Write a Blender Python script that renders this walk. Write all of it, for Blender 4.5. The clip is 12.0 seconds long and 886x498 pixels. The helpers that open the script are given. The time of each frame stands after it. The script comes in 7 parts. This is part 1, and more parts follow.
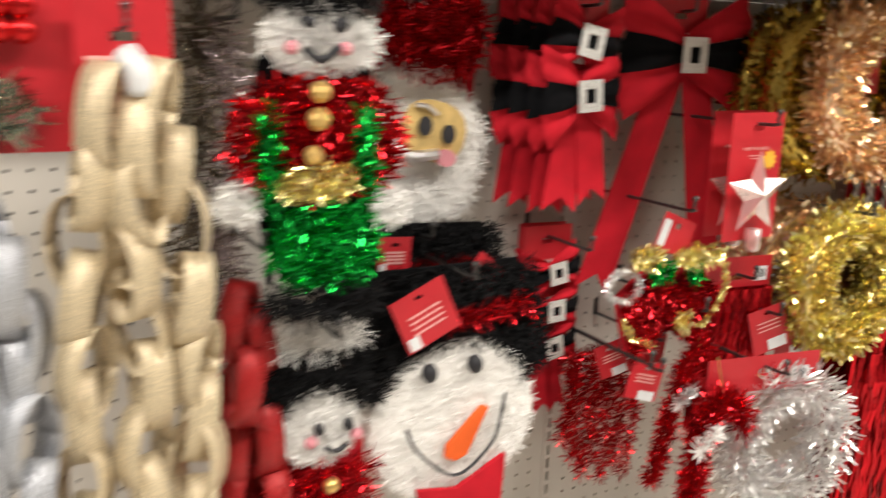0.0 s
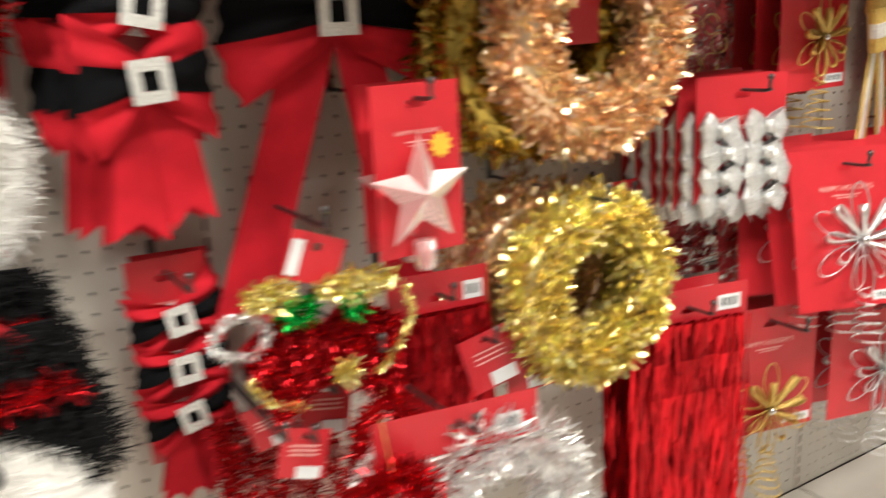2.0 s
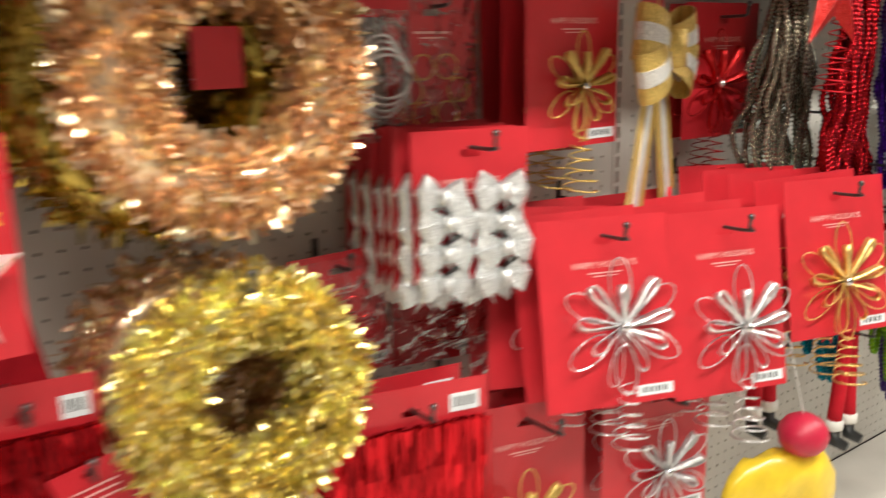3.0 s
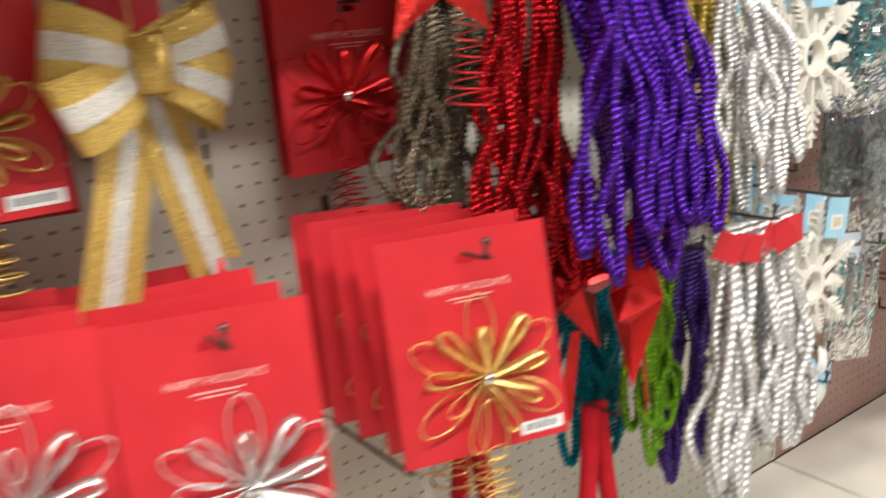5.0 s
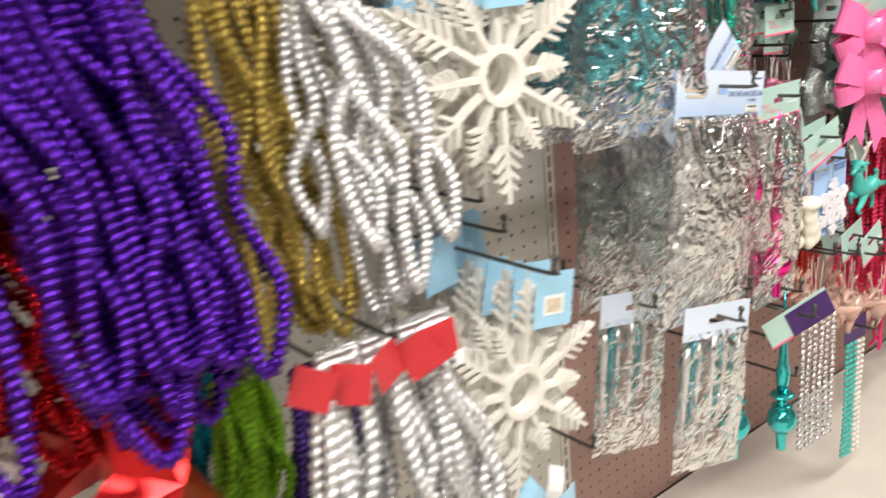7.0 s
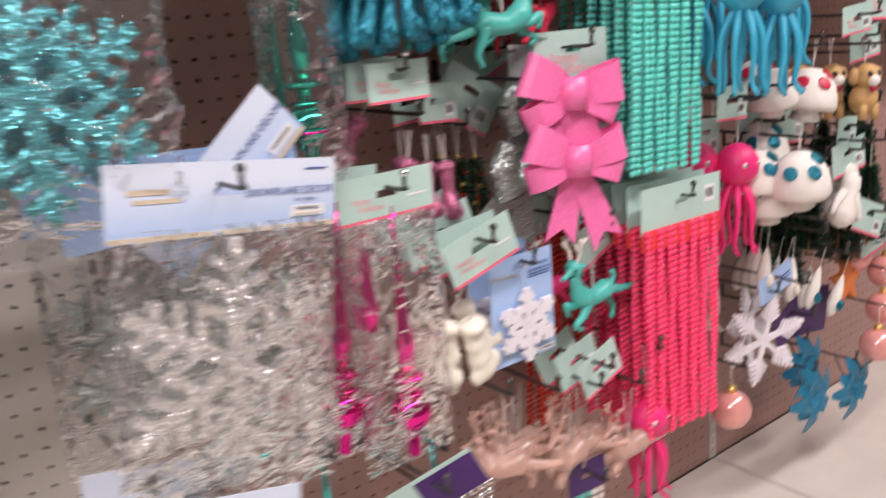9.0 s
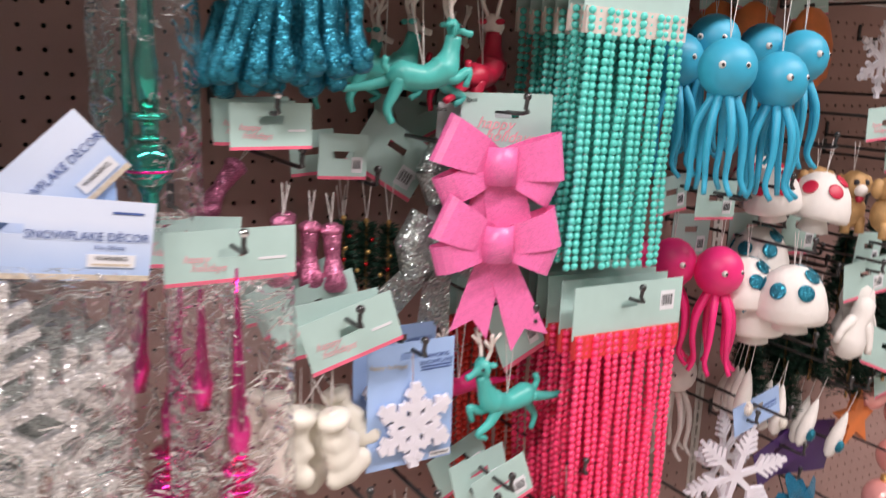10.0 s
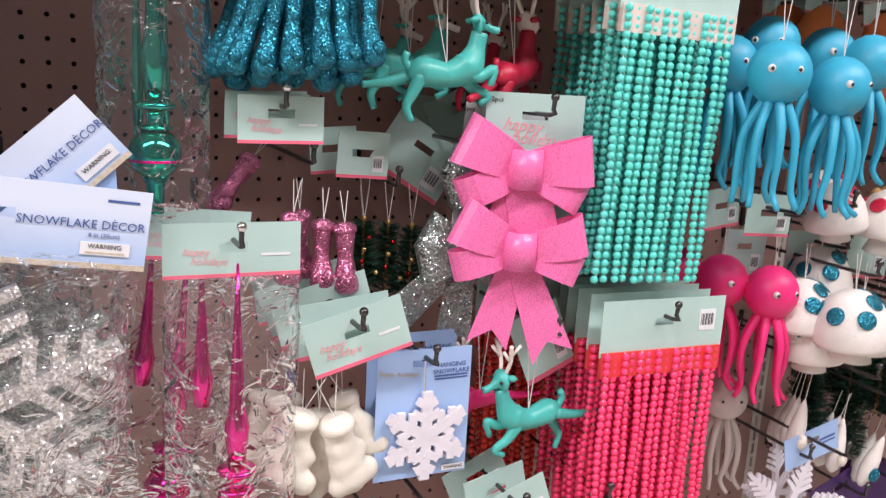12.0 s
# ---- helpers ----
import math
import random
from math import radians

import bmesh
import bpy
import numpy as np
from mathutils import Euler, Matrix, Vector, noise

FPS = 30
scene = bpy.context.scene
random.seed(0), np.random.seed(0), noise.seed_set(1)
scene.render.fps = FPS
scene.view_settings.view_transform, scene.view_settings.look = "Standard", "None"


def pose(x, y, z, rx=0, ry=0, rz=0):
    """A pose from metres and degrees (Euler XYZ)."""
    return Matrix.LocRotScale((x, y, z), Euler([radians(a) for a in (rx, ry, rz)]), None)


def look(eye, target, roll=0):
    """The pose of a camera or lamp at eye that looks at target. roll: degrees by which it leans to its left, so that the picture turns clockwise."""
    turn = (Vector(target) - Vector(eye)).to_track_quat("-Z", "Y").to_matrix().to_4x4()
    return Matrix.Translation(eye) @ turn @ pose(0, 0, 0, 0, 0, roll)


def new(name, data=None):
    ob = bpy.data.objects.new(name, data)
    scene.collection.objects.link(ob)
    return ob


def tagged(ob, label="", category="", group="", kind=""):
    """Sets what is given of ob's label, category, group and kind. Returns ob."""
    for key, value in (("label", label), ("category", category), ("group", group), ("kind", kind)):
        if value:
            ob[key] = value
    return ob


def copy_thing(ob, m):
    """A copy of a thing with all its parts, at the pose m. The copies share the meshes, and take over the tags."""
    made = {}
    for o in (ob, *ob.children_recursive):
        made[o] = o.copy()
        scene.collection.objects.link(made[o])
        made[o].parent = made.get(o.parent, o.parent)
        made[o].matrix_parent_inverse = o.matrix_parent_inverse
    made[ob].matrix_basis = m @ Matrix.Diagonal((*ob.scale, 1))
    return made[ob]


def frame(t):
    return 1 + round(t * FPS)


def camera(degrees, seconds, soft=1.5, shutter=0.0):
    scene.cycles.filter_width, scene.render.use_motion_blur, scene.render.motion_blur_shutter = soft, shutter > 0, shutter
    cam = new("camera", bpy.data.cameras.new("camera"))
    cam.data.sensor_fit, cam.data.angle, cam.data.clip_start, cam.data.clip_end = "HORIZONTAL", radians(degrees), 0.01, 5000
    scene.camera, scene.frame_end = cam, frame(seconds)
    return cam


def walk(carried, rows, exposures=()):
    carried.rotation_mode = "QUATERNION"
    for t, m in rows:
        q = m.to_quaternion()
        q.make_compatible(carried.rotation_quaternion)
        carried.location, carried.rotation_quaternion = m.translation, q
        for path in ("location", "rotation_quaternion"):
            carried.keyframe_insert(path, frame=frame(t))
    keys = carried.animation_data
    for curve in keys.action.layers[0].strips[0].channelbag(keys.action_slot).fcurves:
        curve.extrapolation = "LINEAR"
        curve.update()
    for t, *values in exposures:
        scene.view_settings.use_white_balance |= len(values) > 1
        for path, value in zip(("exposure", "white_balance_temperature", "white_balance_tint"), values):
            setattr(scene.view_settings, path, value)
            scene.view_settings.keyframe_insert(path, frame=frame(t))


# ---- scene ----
cam = camera(55.3, 12.0, 1.3, 0.8)
PATH = [
    (0, (-0.253, -1.098, 1.271), (0.686, 0.607, 0.813), 1.5),
    (0.5, (-0.093, -1.078, 1.271), (0.868, 0.622, 0.839), -0.1),
    (1, (0.012, -1.07, 1.264), (0.988, 0.627, 0.853), 0.8),
    (1.5, (0.124, -1.051, 1.255), (1.115, 0.636, 0.838), -0.6),
    (1.9, (0.257, -1.033, 1.258), (1.251, 0.627, 0.755), -3.6),
    (2, (0.295, -1.026, 1.258), (1.29, 0.627, 0.734), -3.1),
    (2.5, (0.468, -1.007, 1.243), (1.548, 0.604, 0.755), 1.0),
    (3, (0.688, -0.99, 1.256), (1.837, 0.578, 0.787), -1.2),
    (3.2, (0.764, -0.988, 1.253), (1.903, 0.586, 0.78), -1.0),
    (4.8, (1.339, -1.008, 1.263), (2.458, 0.563, 0.735), -4.5),
    (5, (1.42, -1.013, 1.264), (2.53, 0.567, 0.741), -4.6),
    (5.5, (1.594, -1.016, 1.263), (2.725, 0.566, 0.793), -3.1),
    (6, (1.738, -1.02, 1.255), (2.846, 0.58, 0.794), -5.3),
    (6.5, (1.909, -0.976, 1.262), (3.037, 0.575, 0.693), -8.2),
    (6.7, (1.962, -0.95, 1.267), (3.135, 0.554, 0.664), -5.7),
    (8.3, (2.53, -1.015, 1.252), (3.612, 0.583, 0.724), -7.6),
    (8.5, (2.611, -1.004, 1.254), (3.71, 0.564, 0.676), -7.3),
    (9, (2.768, -1.029, 1.235), (3.911, 0.522, 0.697), -4.8),
    (9.5, (2.911, -1.039, 1.23), (4.015, 0.567, 0.777), -1.1),
    (10, (3.04, -1.024, 1.23), (4.048, 0.649, 0.801), 2.1),
    (10.5, (3.117, -1.031, 1.218), (4.017, 0.712, 0.826), 2.7),
    (11, (3.126, -1.031, 1.212), (3.978, 0.737, 0.829), 4.7),
    (11.5, (3.128, -1.032, 1.211), (3.963, 0.746, 0.833), 4.5),
    (12, (3.125, -1.028, 1.217), (3.952, 0.746, 0.807), 3.2),
]
walk(cam, [(t, look(eye, target, roll)) for t, eye, target, roll in PATH], [(0.0, -0.06, 6500, 9), (1.0, 0.04, 6500, 9), (2.0, 0.18, 6400, 6), (3.0, 0.14, 6350, 5), (5.0, 0.08, 6300, 5), (6.7, 0.18, 6300, 6), (8.3, -0.22, 6350, 23), (12.0, -0.1, 6060, 22)])

# ---- light ----
world = bpy.data.worlds.new("store_air")
scene.world = world
world.use_nodes = True
world.node_tree.nodes["Background"].inputs[0].default_value = (0.9, 0.92, 1.0, 1)
world.node_tree.nodes["Background"].inputs[1].default_value = 0.02
LAMP_X, LAMP_Y, LAMP_Z = (-1.6, 1.6, 4.8), -1.5, 2.86
for lx in LAMP_X:
    lamp = bpy.data.lights.new("tube_light", "AREA")
    lamp.shape, lamp.size, lamp.size_y, lamp.energy, lamp.color = "RECTANGLE", 2.5, 0.22, 90, (1.0, 0.93, 0.84)
    new("tube_light", lamp).matrix_world = pose(lx, LAMP_Y, LAMP_Z)

# ---- materials ----


def nodes_of(name):
    m = bpy.data.materials.new(name)
    m.use_nodes = True
    t = m.node_tree
    return m, t, t.nodes, t.nodes["Principled BSDF"]


def mat(name, col, rough=0.5, metal=0.0, vary=0.15, scale=30, bump=0.0, bscale=350, island=0.0, coat=0.0, trans=0.0):
    """Colour with slow and fine variation, fine relief, and a change from piece to piece."""
    m, t, n, b = nodes_of(name)
    co = n.new("ShaderNodeTexCoord")
    big = n.new("ShaderNodeTexNoise")
    big.inputs["Scale"].default_value, big.inputs["Detail"].default_value = scale, 4
    t.links.new(co.outputs["Object"], big.inputs["Vector"])
    hsv = n.new("ShaderNodeHueSaturation")
    hsv.inputs["Color"].default_value = (*col, 1)
    rng = n.new("ShaderNodeMapRange")
    rng.inputs["From Min"].default_value, rng.inputs["From Max"].default_value = 0.3, 0.7
    rng.inputs["To Min"].default_value, rng.inputs["To Max"].default_value = 1 - vary, 1 + vary
    t.links.new(big.outputs["Fac"], rng.inputs["Value"])
    value = rng.outputs["Result"]
    if island:
        geo = n.new("ShaderNodeNewGeometry")
        r2 = n.new("ShaderNodeMapRange")
        r2.inputs["To Min"].default_value, r2.inputs["To Max"].default_value = 1 - island, 1 + island
        t.links.new(geo.outputs["Random Per Island"], r2.inputs["Value"])
        mul = n.new("ShaderNodeMath")
        mul.operation = "MULTIPLY"
        t.links.new(value, mul.inputs[0])
        t.links.new(r2.outputs["Result"], mul.inputs[1])
        value = mul.outputs[0]
    t.links.new(value, hsv.inputs["Value"])
    t.links.new(hsv.outputs["Color"], b.inputs["Base Color"])
    b.inputs["Roughness"].default_value, b.inputs["Metallic"].default_value = rough, metal
    b.inputs["Coat Weight"].default_value, b.inputs["Coat Roughness"].default_value = coat, 0.12
    b.inputs["Transmission Weight"].default_value = trans
    b.inputs["Specular IOR Level"].default_value = 0.5 if rough < 0.79 else 0.15
    if bump:
        fine = n.new("ShaderNodeTexNoise")
        fine.inputs["Scale"].default_value, fine.inputs["Detail"].default_value = bscale, 3
        t.links.new(co.outputs["Object"], fine.inputs["Vector"])
        bm_ = n.new("ShaderNodeBump")
        bm_.inputs["Strength"].default_value, bm_.inputs["Distance"].default_value = bump, 0.002
        t.links.new(fine.outputs["Fac"], bm_.inputs["Height"])
        t.links.new(bm_.outputs["Normal"], b.inputs["Normal"])
    return m


def glitter(name, col, scale=900, metal=0.75, amount=1.1):
    """Flakes of foil that each face their own way."""
    m, t, n, b = nodes_of(name)
    co = n.new("ShaderNodeTexCoord")
    vor = n.new("ShaderNodeTexVoronoi")
    vor.inputs["Scale"].default_value = scale
    t.links.new(co.outputs["Object"], vor.inputs["Vector"])
    sub = n.new("ShaderNodeVectorMath")
    sub.operation, sub.inputs[1].default_value = "SUBTRACT", (0.5, 0.5, 0.5)
    t.links.new(vor.outputs["Color"], sub.inputs[0])
    sc = n.new("ShaderNodeVectorMath")
    sc.operation = "SCALE"
    sc.inputs["Scale"].default_value = amount
    t.links.new(sub.outputs[0], sc.inputs[0])
    geo = n.new("ShaderNodeNewGeometry")
    add = n.new("ShaderNodeVectorMath")
    add.operation = "ADD"
    t.links.new(geo.outputs["Normal"], add.inputs[0])
    t.links.new(sc.outputs[0], add.inputs[1])
    nor = n.new("ShaderNodeVectorMath")
    nor.operation = "NORMALIZE"
    t.links.new(add.outputs[0], nor.inputs[0])
    t.links.new(nor.outputs[0], b.inputs["Normal"])
    bw = n.new("ShaderNodeSeparateColor")
    t.links.new(vor.outputs["Color"], bw.inputs[0])
    rng = n.new("ShaderNodeMapRange")
    rng.inputs["To Min"].default_value, rng.inputs["To Max"].default_value = 0.55, 1.35
    t.links.new(bw.outputs[0], rng.inputs["Value"])
    hsv = n.new("ShaderNodeHueSaturation")
    hsv.inputs["Color"].default_value = (*col, 1)
    t.links.new(rng.outputs["Result"], hsv.inputs["Value"])
    t.links.new(hsv.outputs["Color"], b.inputs["Base Color"])
    b.inputs["Roughness"].default_value, b.inputs["Metallic"].default_value = 0.28, metal
    return m


def film(name, tint=(1, 1, 1), gloss=0.0):
    """Thin clear wrapping: see-through, with a wrinkled gloss."""
    m, t, n, b = nodes_of(name)
    n.remove(b)
    clear, shine, mix = n.new("ShaderNodeBsdfTransparent"), n.new("ShaderNodeBsdfGlossy"), n.new("ShaderNodeMixShader")
    clear.inputs[0].default_value = (*tint, 1)
    shine.inputs["Roughness"].default_value = 0.09
    fre = n.new("ShaderNodeFresnel")
    fre.inputs[0].default_value = 1.3
    add = n.new("ShaderNodeMath")
    add.operation, add.inputs[1].default_value, add.use_clamp = "ADD", gloss, True
    co, noi, bm_ = n.new("ShaderNodeTexCoord"), n.new("ShaderNodeTexNoise"), n.new("ShaderNodeBump")
    noi.inputs["Scale"].default_value, noi.inputs["Detail"].default_value = 32, 2
    noi.inputs["Distortion"].default_value = 1.5
    bm_.inputs["Strength"].default_value, bm_.inputs["Distance"].default_value = 1.0, 0.013
    t.links.new(co.outputs["Object"], noi.inputs["Vector"])
    t.links.new(noi.outputs["Fac"], bm_.inputs["Height"])
    t.links.new(bm_.outputs["Normal"], shine.inputs["Normal"])
    t.links.new(bm_.outputs["Normal"], fre.inputs["Normal"])
    t.links.new(fre.outputs[0], add.inputs[0])
    t.links.new(add.outputs[0], mix.inputs[0])
    t.links.new(clear.outputs[0], mix.inputs[1])
    t.links.new(shine.outputs[0], mix.inputs[2])
    haze, milky = n.new("ShaderNodeBsdfDiffuse"), n.new("ShaderNodeMixShader")
    haze.inputs[0].default_value, milky.inputs[0].default_value = (0.85, 0.85, 0.86, 1), 0.018
    t.links.new(mix.outputs[0], milky.inputs[1])
    t.links.new(haze.outputs[0], milky.inputs[2])
    t.links.new(milky.outputs[0], n["Material Output"].inputs["Surface"])
    return m


def faded_print(name, low, high, z0, z1):
    """Card printed with a colour that fades upwards into a paler one."""
    m, t, n, b = nodes_of(name)
    co, sep, rng, mix = n.new("ShaderNodeTexCoord"), n.new("ShaderNodeSeparateXYZ"), n.new("ShaderNodeMapRange"), n.new("ShaderNodeMix")
    mix.data_type = "RGBA"
    noi, add = n.new("ShaderNodeTexNoise"), n.new("ShaderNodeMath")
    noi.inputs["Scale"].default_value = 40
    add.operation, add.inputs[1].default_value = "MULTIPLY_ADD", 0.012
    t.links.new(co.outputs["Object"], sep.inputs[0])
    t.links.new(co.outputs["Object"], noi.inputs["Vector"])
    t.links.new(noi.outputs["Fac"], add.inputs[0])
    t.links.new(sep.outputs["Z"], add.inputs[2])
    rng.inputs["From Min"].default_value, rng.inputs["From Max"].default_value = z0, z1
    t.links.new(add.outputs[0], rng.inputs["Value"])
    t.links.new(rng.outputs["Result"], mix.inputs[0])
    mix.inputs[6].default_value, mix.inputs[7].default_value = (*low, 1), (*high, 1)
    t.links.new(mix.outputs[2], b.inputs["Base Color"])
    b.inputs["Roughness"].default_value, b.inputs["Coat Weight"].default_value = 0.42, 0.2
    return m



def glow(name, col, strength):
    m, t, n, b = nodes_of(name)
    b.inputs["Emission Color"].default_value, b.inputs["Emission Strength"].default_value = (*col, 1), strength
    return m


M = {
    "peg_grey": mat("peg_grey", (0.62, 0.59, 0.54), 0.55, vary=0.06, scale=6, bump=0.15, bscale=500),
    "peg_pink": mat("peg_pink", (0.38, 0.235, 0.205), 0.5, vary=0.08, scale=6, bump=0.15, bscale=500),
    "dark": mat("void_shade", (0.02, 0.018, 0.017), 0.8),
    "steel": mat("shelf_steel", (0.62, 0.58, 0.53), 0.4, vary=0.06, scale=8),
    "tile": mat("floor_tile", (0.62, 0.58, 0.52), 0.3, vary=0.08, scale=9, bump=0.05),
    "ceiling": mat("ceiling_board", (0.42, 0.41, 0.4), 0.9, vary=0.05, bump=0.3, bscale=120),
    "plaster": mat("plaster", (0.2, 0.18, 0.165), 0.8, vary=0.1, scale=3),
    "hook": mat("hook_metal", (0.1, 0.1, 0.1), 0.32, 0.85, vary=0.2, scale=60),
    "chrome": mat("chrome", (0.75, 0.75, 0.76), 0.15, 1.0, vary=0.05),
    "red_card": mat("red_card", (0.54, 0.02, 0.031), 0.38, vary=0.08, scale=20, bump=0.05, coat=0.12),
    "red_print": mat("pale_print", (0.85, 0.45, 0.42), 0.5, vary=0.05),
    "white_card": mat("white_card", (0.78, 0.8, 0.82), 0.45, vary=0.05, coat=0.2),
    "black_print": mat("black_print", (0.02, 0.02, 0.025), 0.6),
    "blue_print": mat("blue_print", (0.05, 0.1, 0.3), 0.6),
    "teal_card": mat("teal_card", (0.45, 0.64, 0.59), 0.42, vary=0.06, scale=15, coat=0.2),
    "pink_print": mat("pink_print", (0.85, 0.16, 0.25), 0.5, vary=0.05),
    "blue_card": mat("blue_card", (0.36, 0.53, 0.83), 0.42, vary=0.1, scale=10, coat=0.2),
    "sky_card": mat("sky_card", (0.34, 0.6, 0.8), 0.42, vary=0.08, coat=0.2),
    "pale_card": mat("pale_card", (0.66, 0.75, 0.9), 0.42, vary=0.08, scale=8, coat=0.2),
    "header_print": faded_print("header_print", (0.36, 0.53, 0.83), (0.68, 0.77, 0.91), -0.045, 0.012),
    "sand": mat("sand_print", (0.6, 0.52, 0.4), 0.6, vary=0.2, scale=200),
    "felt_red": mat("red_felt", (0.56, 0.014, 0.028), 0.8, vary=0.15, scale=25, bump=0.4, bscale=900),
    "felt_black": mat("black_felt", (0.004, 0.004, 0.005), 1.0, vary=0.2, bump=0.4, bscale=900),
    "buckle": glitter("buckle_glitter", (0.85, 0.85, 0.83), 1400, 0.3, 0.5),
    "white_tinsel": mat("white_tinsel", (0.95, 0.94, 0.92), 0.7, 0.0, vary=0.03, island=0.06),
    "black_tinsel": mat("black_tinsel", (0.01, 0.01, 0.011), 0.8, 0.0, island=0.5),
    "red_tinsel": mat("red_tinsel", (0.58, 0.012, 0.02), 0.18, 0.85, island=0.5),
    "green_tinsel": mat("green_tinsel", (0.01, 0.42, 0.06), 0.22, 0.85, island=0.5),
    "gold_tinsel": mat("gold_tinsel", (1.0, 0.82, 0.36), 0.24, 0.92, island=0.35),
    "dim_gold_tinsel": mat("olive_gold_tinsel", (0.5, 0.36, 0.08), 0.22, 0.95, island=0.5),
    "copper_tinsel": mat("copper_tinsel", (1.0, 0.69, 0.46), 0.24, 0.92, island=0.35),
    "silver_tinsel": mat("silver_tinsel", (0.95, 0.95, 0.95), 0.28, 0.9, island=0.25),
    "iris_tinsel": mat("pale_tinsel", (0.6, 0.5, 0.52), 0.25, 0.7, island=0.5),
    "skin_gold": mat("gold_cloth", (0.62, 0.44, 0.17), 0.55, 0.2, vary=0.2, scale=60, bump=0.3),
    "gold_foil": mat("gold_foil", (0.82, 0.56, 0.2), 0.33, 0.85, vary=0.2, scale=120, bump=0.3),
    "silver_foil": mat("silver_foil", (0.82, 0.82, 0.83), 0.28, 0.92, vary=0.15, scale=120, bump=0.3),
    "pink_cloth": mat("pink_cloth", (0.75, 0.3, 0.35), 0.7),
    "orange_felt": mat("orange_felt", (0.85, 0.14, 0.03), 0.8, vary=0.1, bump=0.3, bscale=800),
    "gold_paper": glitter("gold_glitter_paper", (0.72, 0.6, 0.4), 1500, 0.2, 0.5),
    "silver_paper": glitter("silver_glitter_paper", (0.5, 0.52, 0.56), 1500, 0.3, 0.6),
    "red_paper": glitter("red_glitter_paper", (0.42, 0.016, 0.018), 1500, 0.25, 0.6),
    "clear_star": mat("frosted_star", (0.85, 0.52, 0.52), 0.35, vary=0.06, scale=60, bump=0.3, bscale=300, trans=0.7),
    "script_print": mat("script_print", (0.85, 0.4, 0.44), 0.5, vary=0.05),
    "cream_foam": mat("cream_foam", (0.84, 0.81, 0.7), 0.5, vary=0.06, bump=0.3, bscale=500, coat=0.15),
    "sun_print": mat("sun_print", (0.95, 0.5, 0.05), 0.5),
    "gold_ribbon": glitter("gold_ribbon", (0.72, 0.5, 0.14), 1300, 0.5, 0.8),
    "white_ribbon": glitter("white_ribbon", (0.75, 0.73, 0.7), 1300, 0.3, 0.6),
    "silver_ribbon": glitter("silver_ribbon", (0.78, 0.79, 0.8), 1300, 0.7, 0.9),
    "red_star": glitter("red_star_glitter", (0.66, 0.025, 0.02), 900, 0.55, 0.9),
    "red_foil": mat("red_foil", (0.58, 0.016, 0.018), 0.26, 0.75, vary=0.15, island=0.3),
    "yellow_bag": mat("yellow_bag", (0.8, 0.55, 0.03), 0.35, vary=0.15, scale=25, coat=0.4),
    "red_wire": mat("red_wire", (0.55, 0.02, 0.03), 0.3, 0.8),
    "rope_red": mat("rope_red", (0.36, 0.006, 0.011), 0.18, 0.9, vary=0.3, scale=260, bump=0.25, bscale=1200),
    "rope_purple": mat("rope_purple", (0.062, 0.009, 0.245), 0.24, 0.85, vary=0.3, scale=260, bump=0.25, bscale=1200),
    "rope_gold": mat("rope_gold", (0.5, 0.38, 0.1), 0.28, 0.85, vary=0.4, scale=260, bump=0.6, bscale=1200),
    "rope_silver": mat("rope_silver", (0.68, 0.68, 0.7), 0.34, 0.8, vary=0.2, scale=260, bump=0.3, bscale=1200),
    "rope_dark": mat("rope_dark", (0.3, 0.26, 0.2), 0.14, 0.95, vary=0.6, scale=260, bump=0.6, bscale=1200),
    "rope_green": mat("rope_green", (0.17, 0.36, 0.012), 0.28, 0.7, vary=0.35, scale=260, bump=0.6, bscale=1200),
    "rope_teal": mat("rope_teal", (0.0, 0.2, 0.28), 0.3, 0.7, vary=0.4, scale=260, bump=0.6, bscale=1200),
    "rope_navy": mat("rope_navy", (0.06, 0.02, 0.2), 0.35, 0.6, vary=0.4, scale=260, bump=0.6, bscale=1200),
    "flake_white": mat("flake_white", (0.78, 0.75, 0.7), 0.6, vary=0.08, bump=0.5, bscale=900, island=0.08),
    "flake_pure": mat("flake_pure", (0.82, 0.8, 0.86), 0.6, vary=0.05, bump=0.5, bscale=900),
    "teal_glitter": glitter("teal_glitter", (0.1, 0.42, 0.48), 600, 0.85, 1.1),
    "silver_glitter": glitter("silver_glitter", (0.95, 0.95, 0.95), 600, 0.9, 1.0),
    "film": film("clear_film"),
    "green_chrome": mat("green_chrome", (0.02, 0.4, 0.31), 0.1, 0.95, vary=0.1),
    "pink_chrome": mat("pink_chrome", (0.85, 0.03, 0.32), 0.12, 0.95, vary=0.1),
    "teal_chrome": mat("teal_chrome", (0.08, 0.6, 0.62), 0.14, 0.9, vary=0.1),
    "blue_glitter": glitter("blue_glitter", (0.025, 0.24, 0.34), 1000, 0.75, 1.1),
    "purple_glitter": glitter("purple_glitter", (0.6, 0.2, 0.34), 1000, 0.75, 1.1),
    "white_glitter": glitter("white_glitter", (0.82, 0.78, 0.68), 1200, 0.1, 0.4),
    "teal_plastic": mat("teal_plastic", (0.065, 0.46, 0.41), 0.42, vary=0.1, scale=40, coat=0.1),
    "red_plastic": mat("red_plastic", (0.5, 0.015, 0.05), 0.42, vary=0.1, scale=40),
    "cream_plastic": mat("cream_plastic", (0.8, 0.72, 0.66), 0.45, vary=0.06),
    "turq_bead": mat("turquoise_bead", (0.1, 0.62, 0.54), 0.35, vary=0.05, island=0.12, coat=0.15),
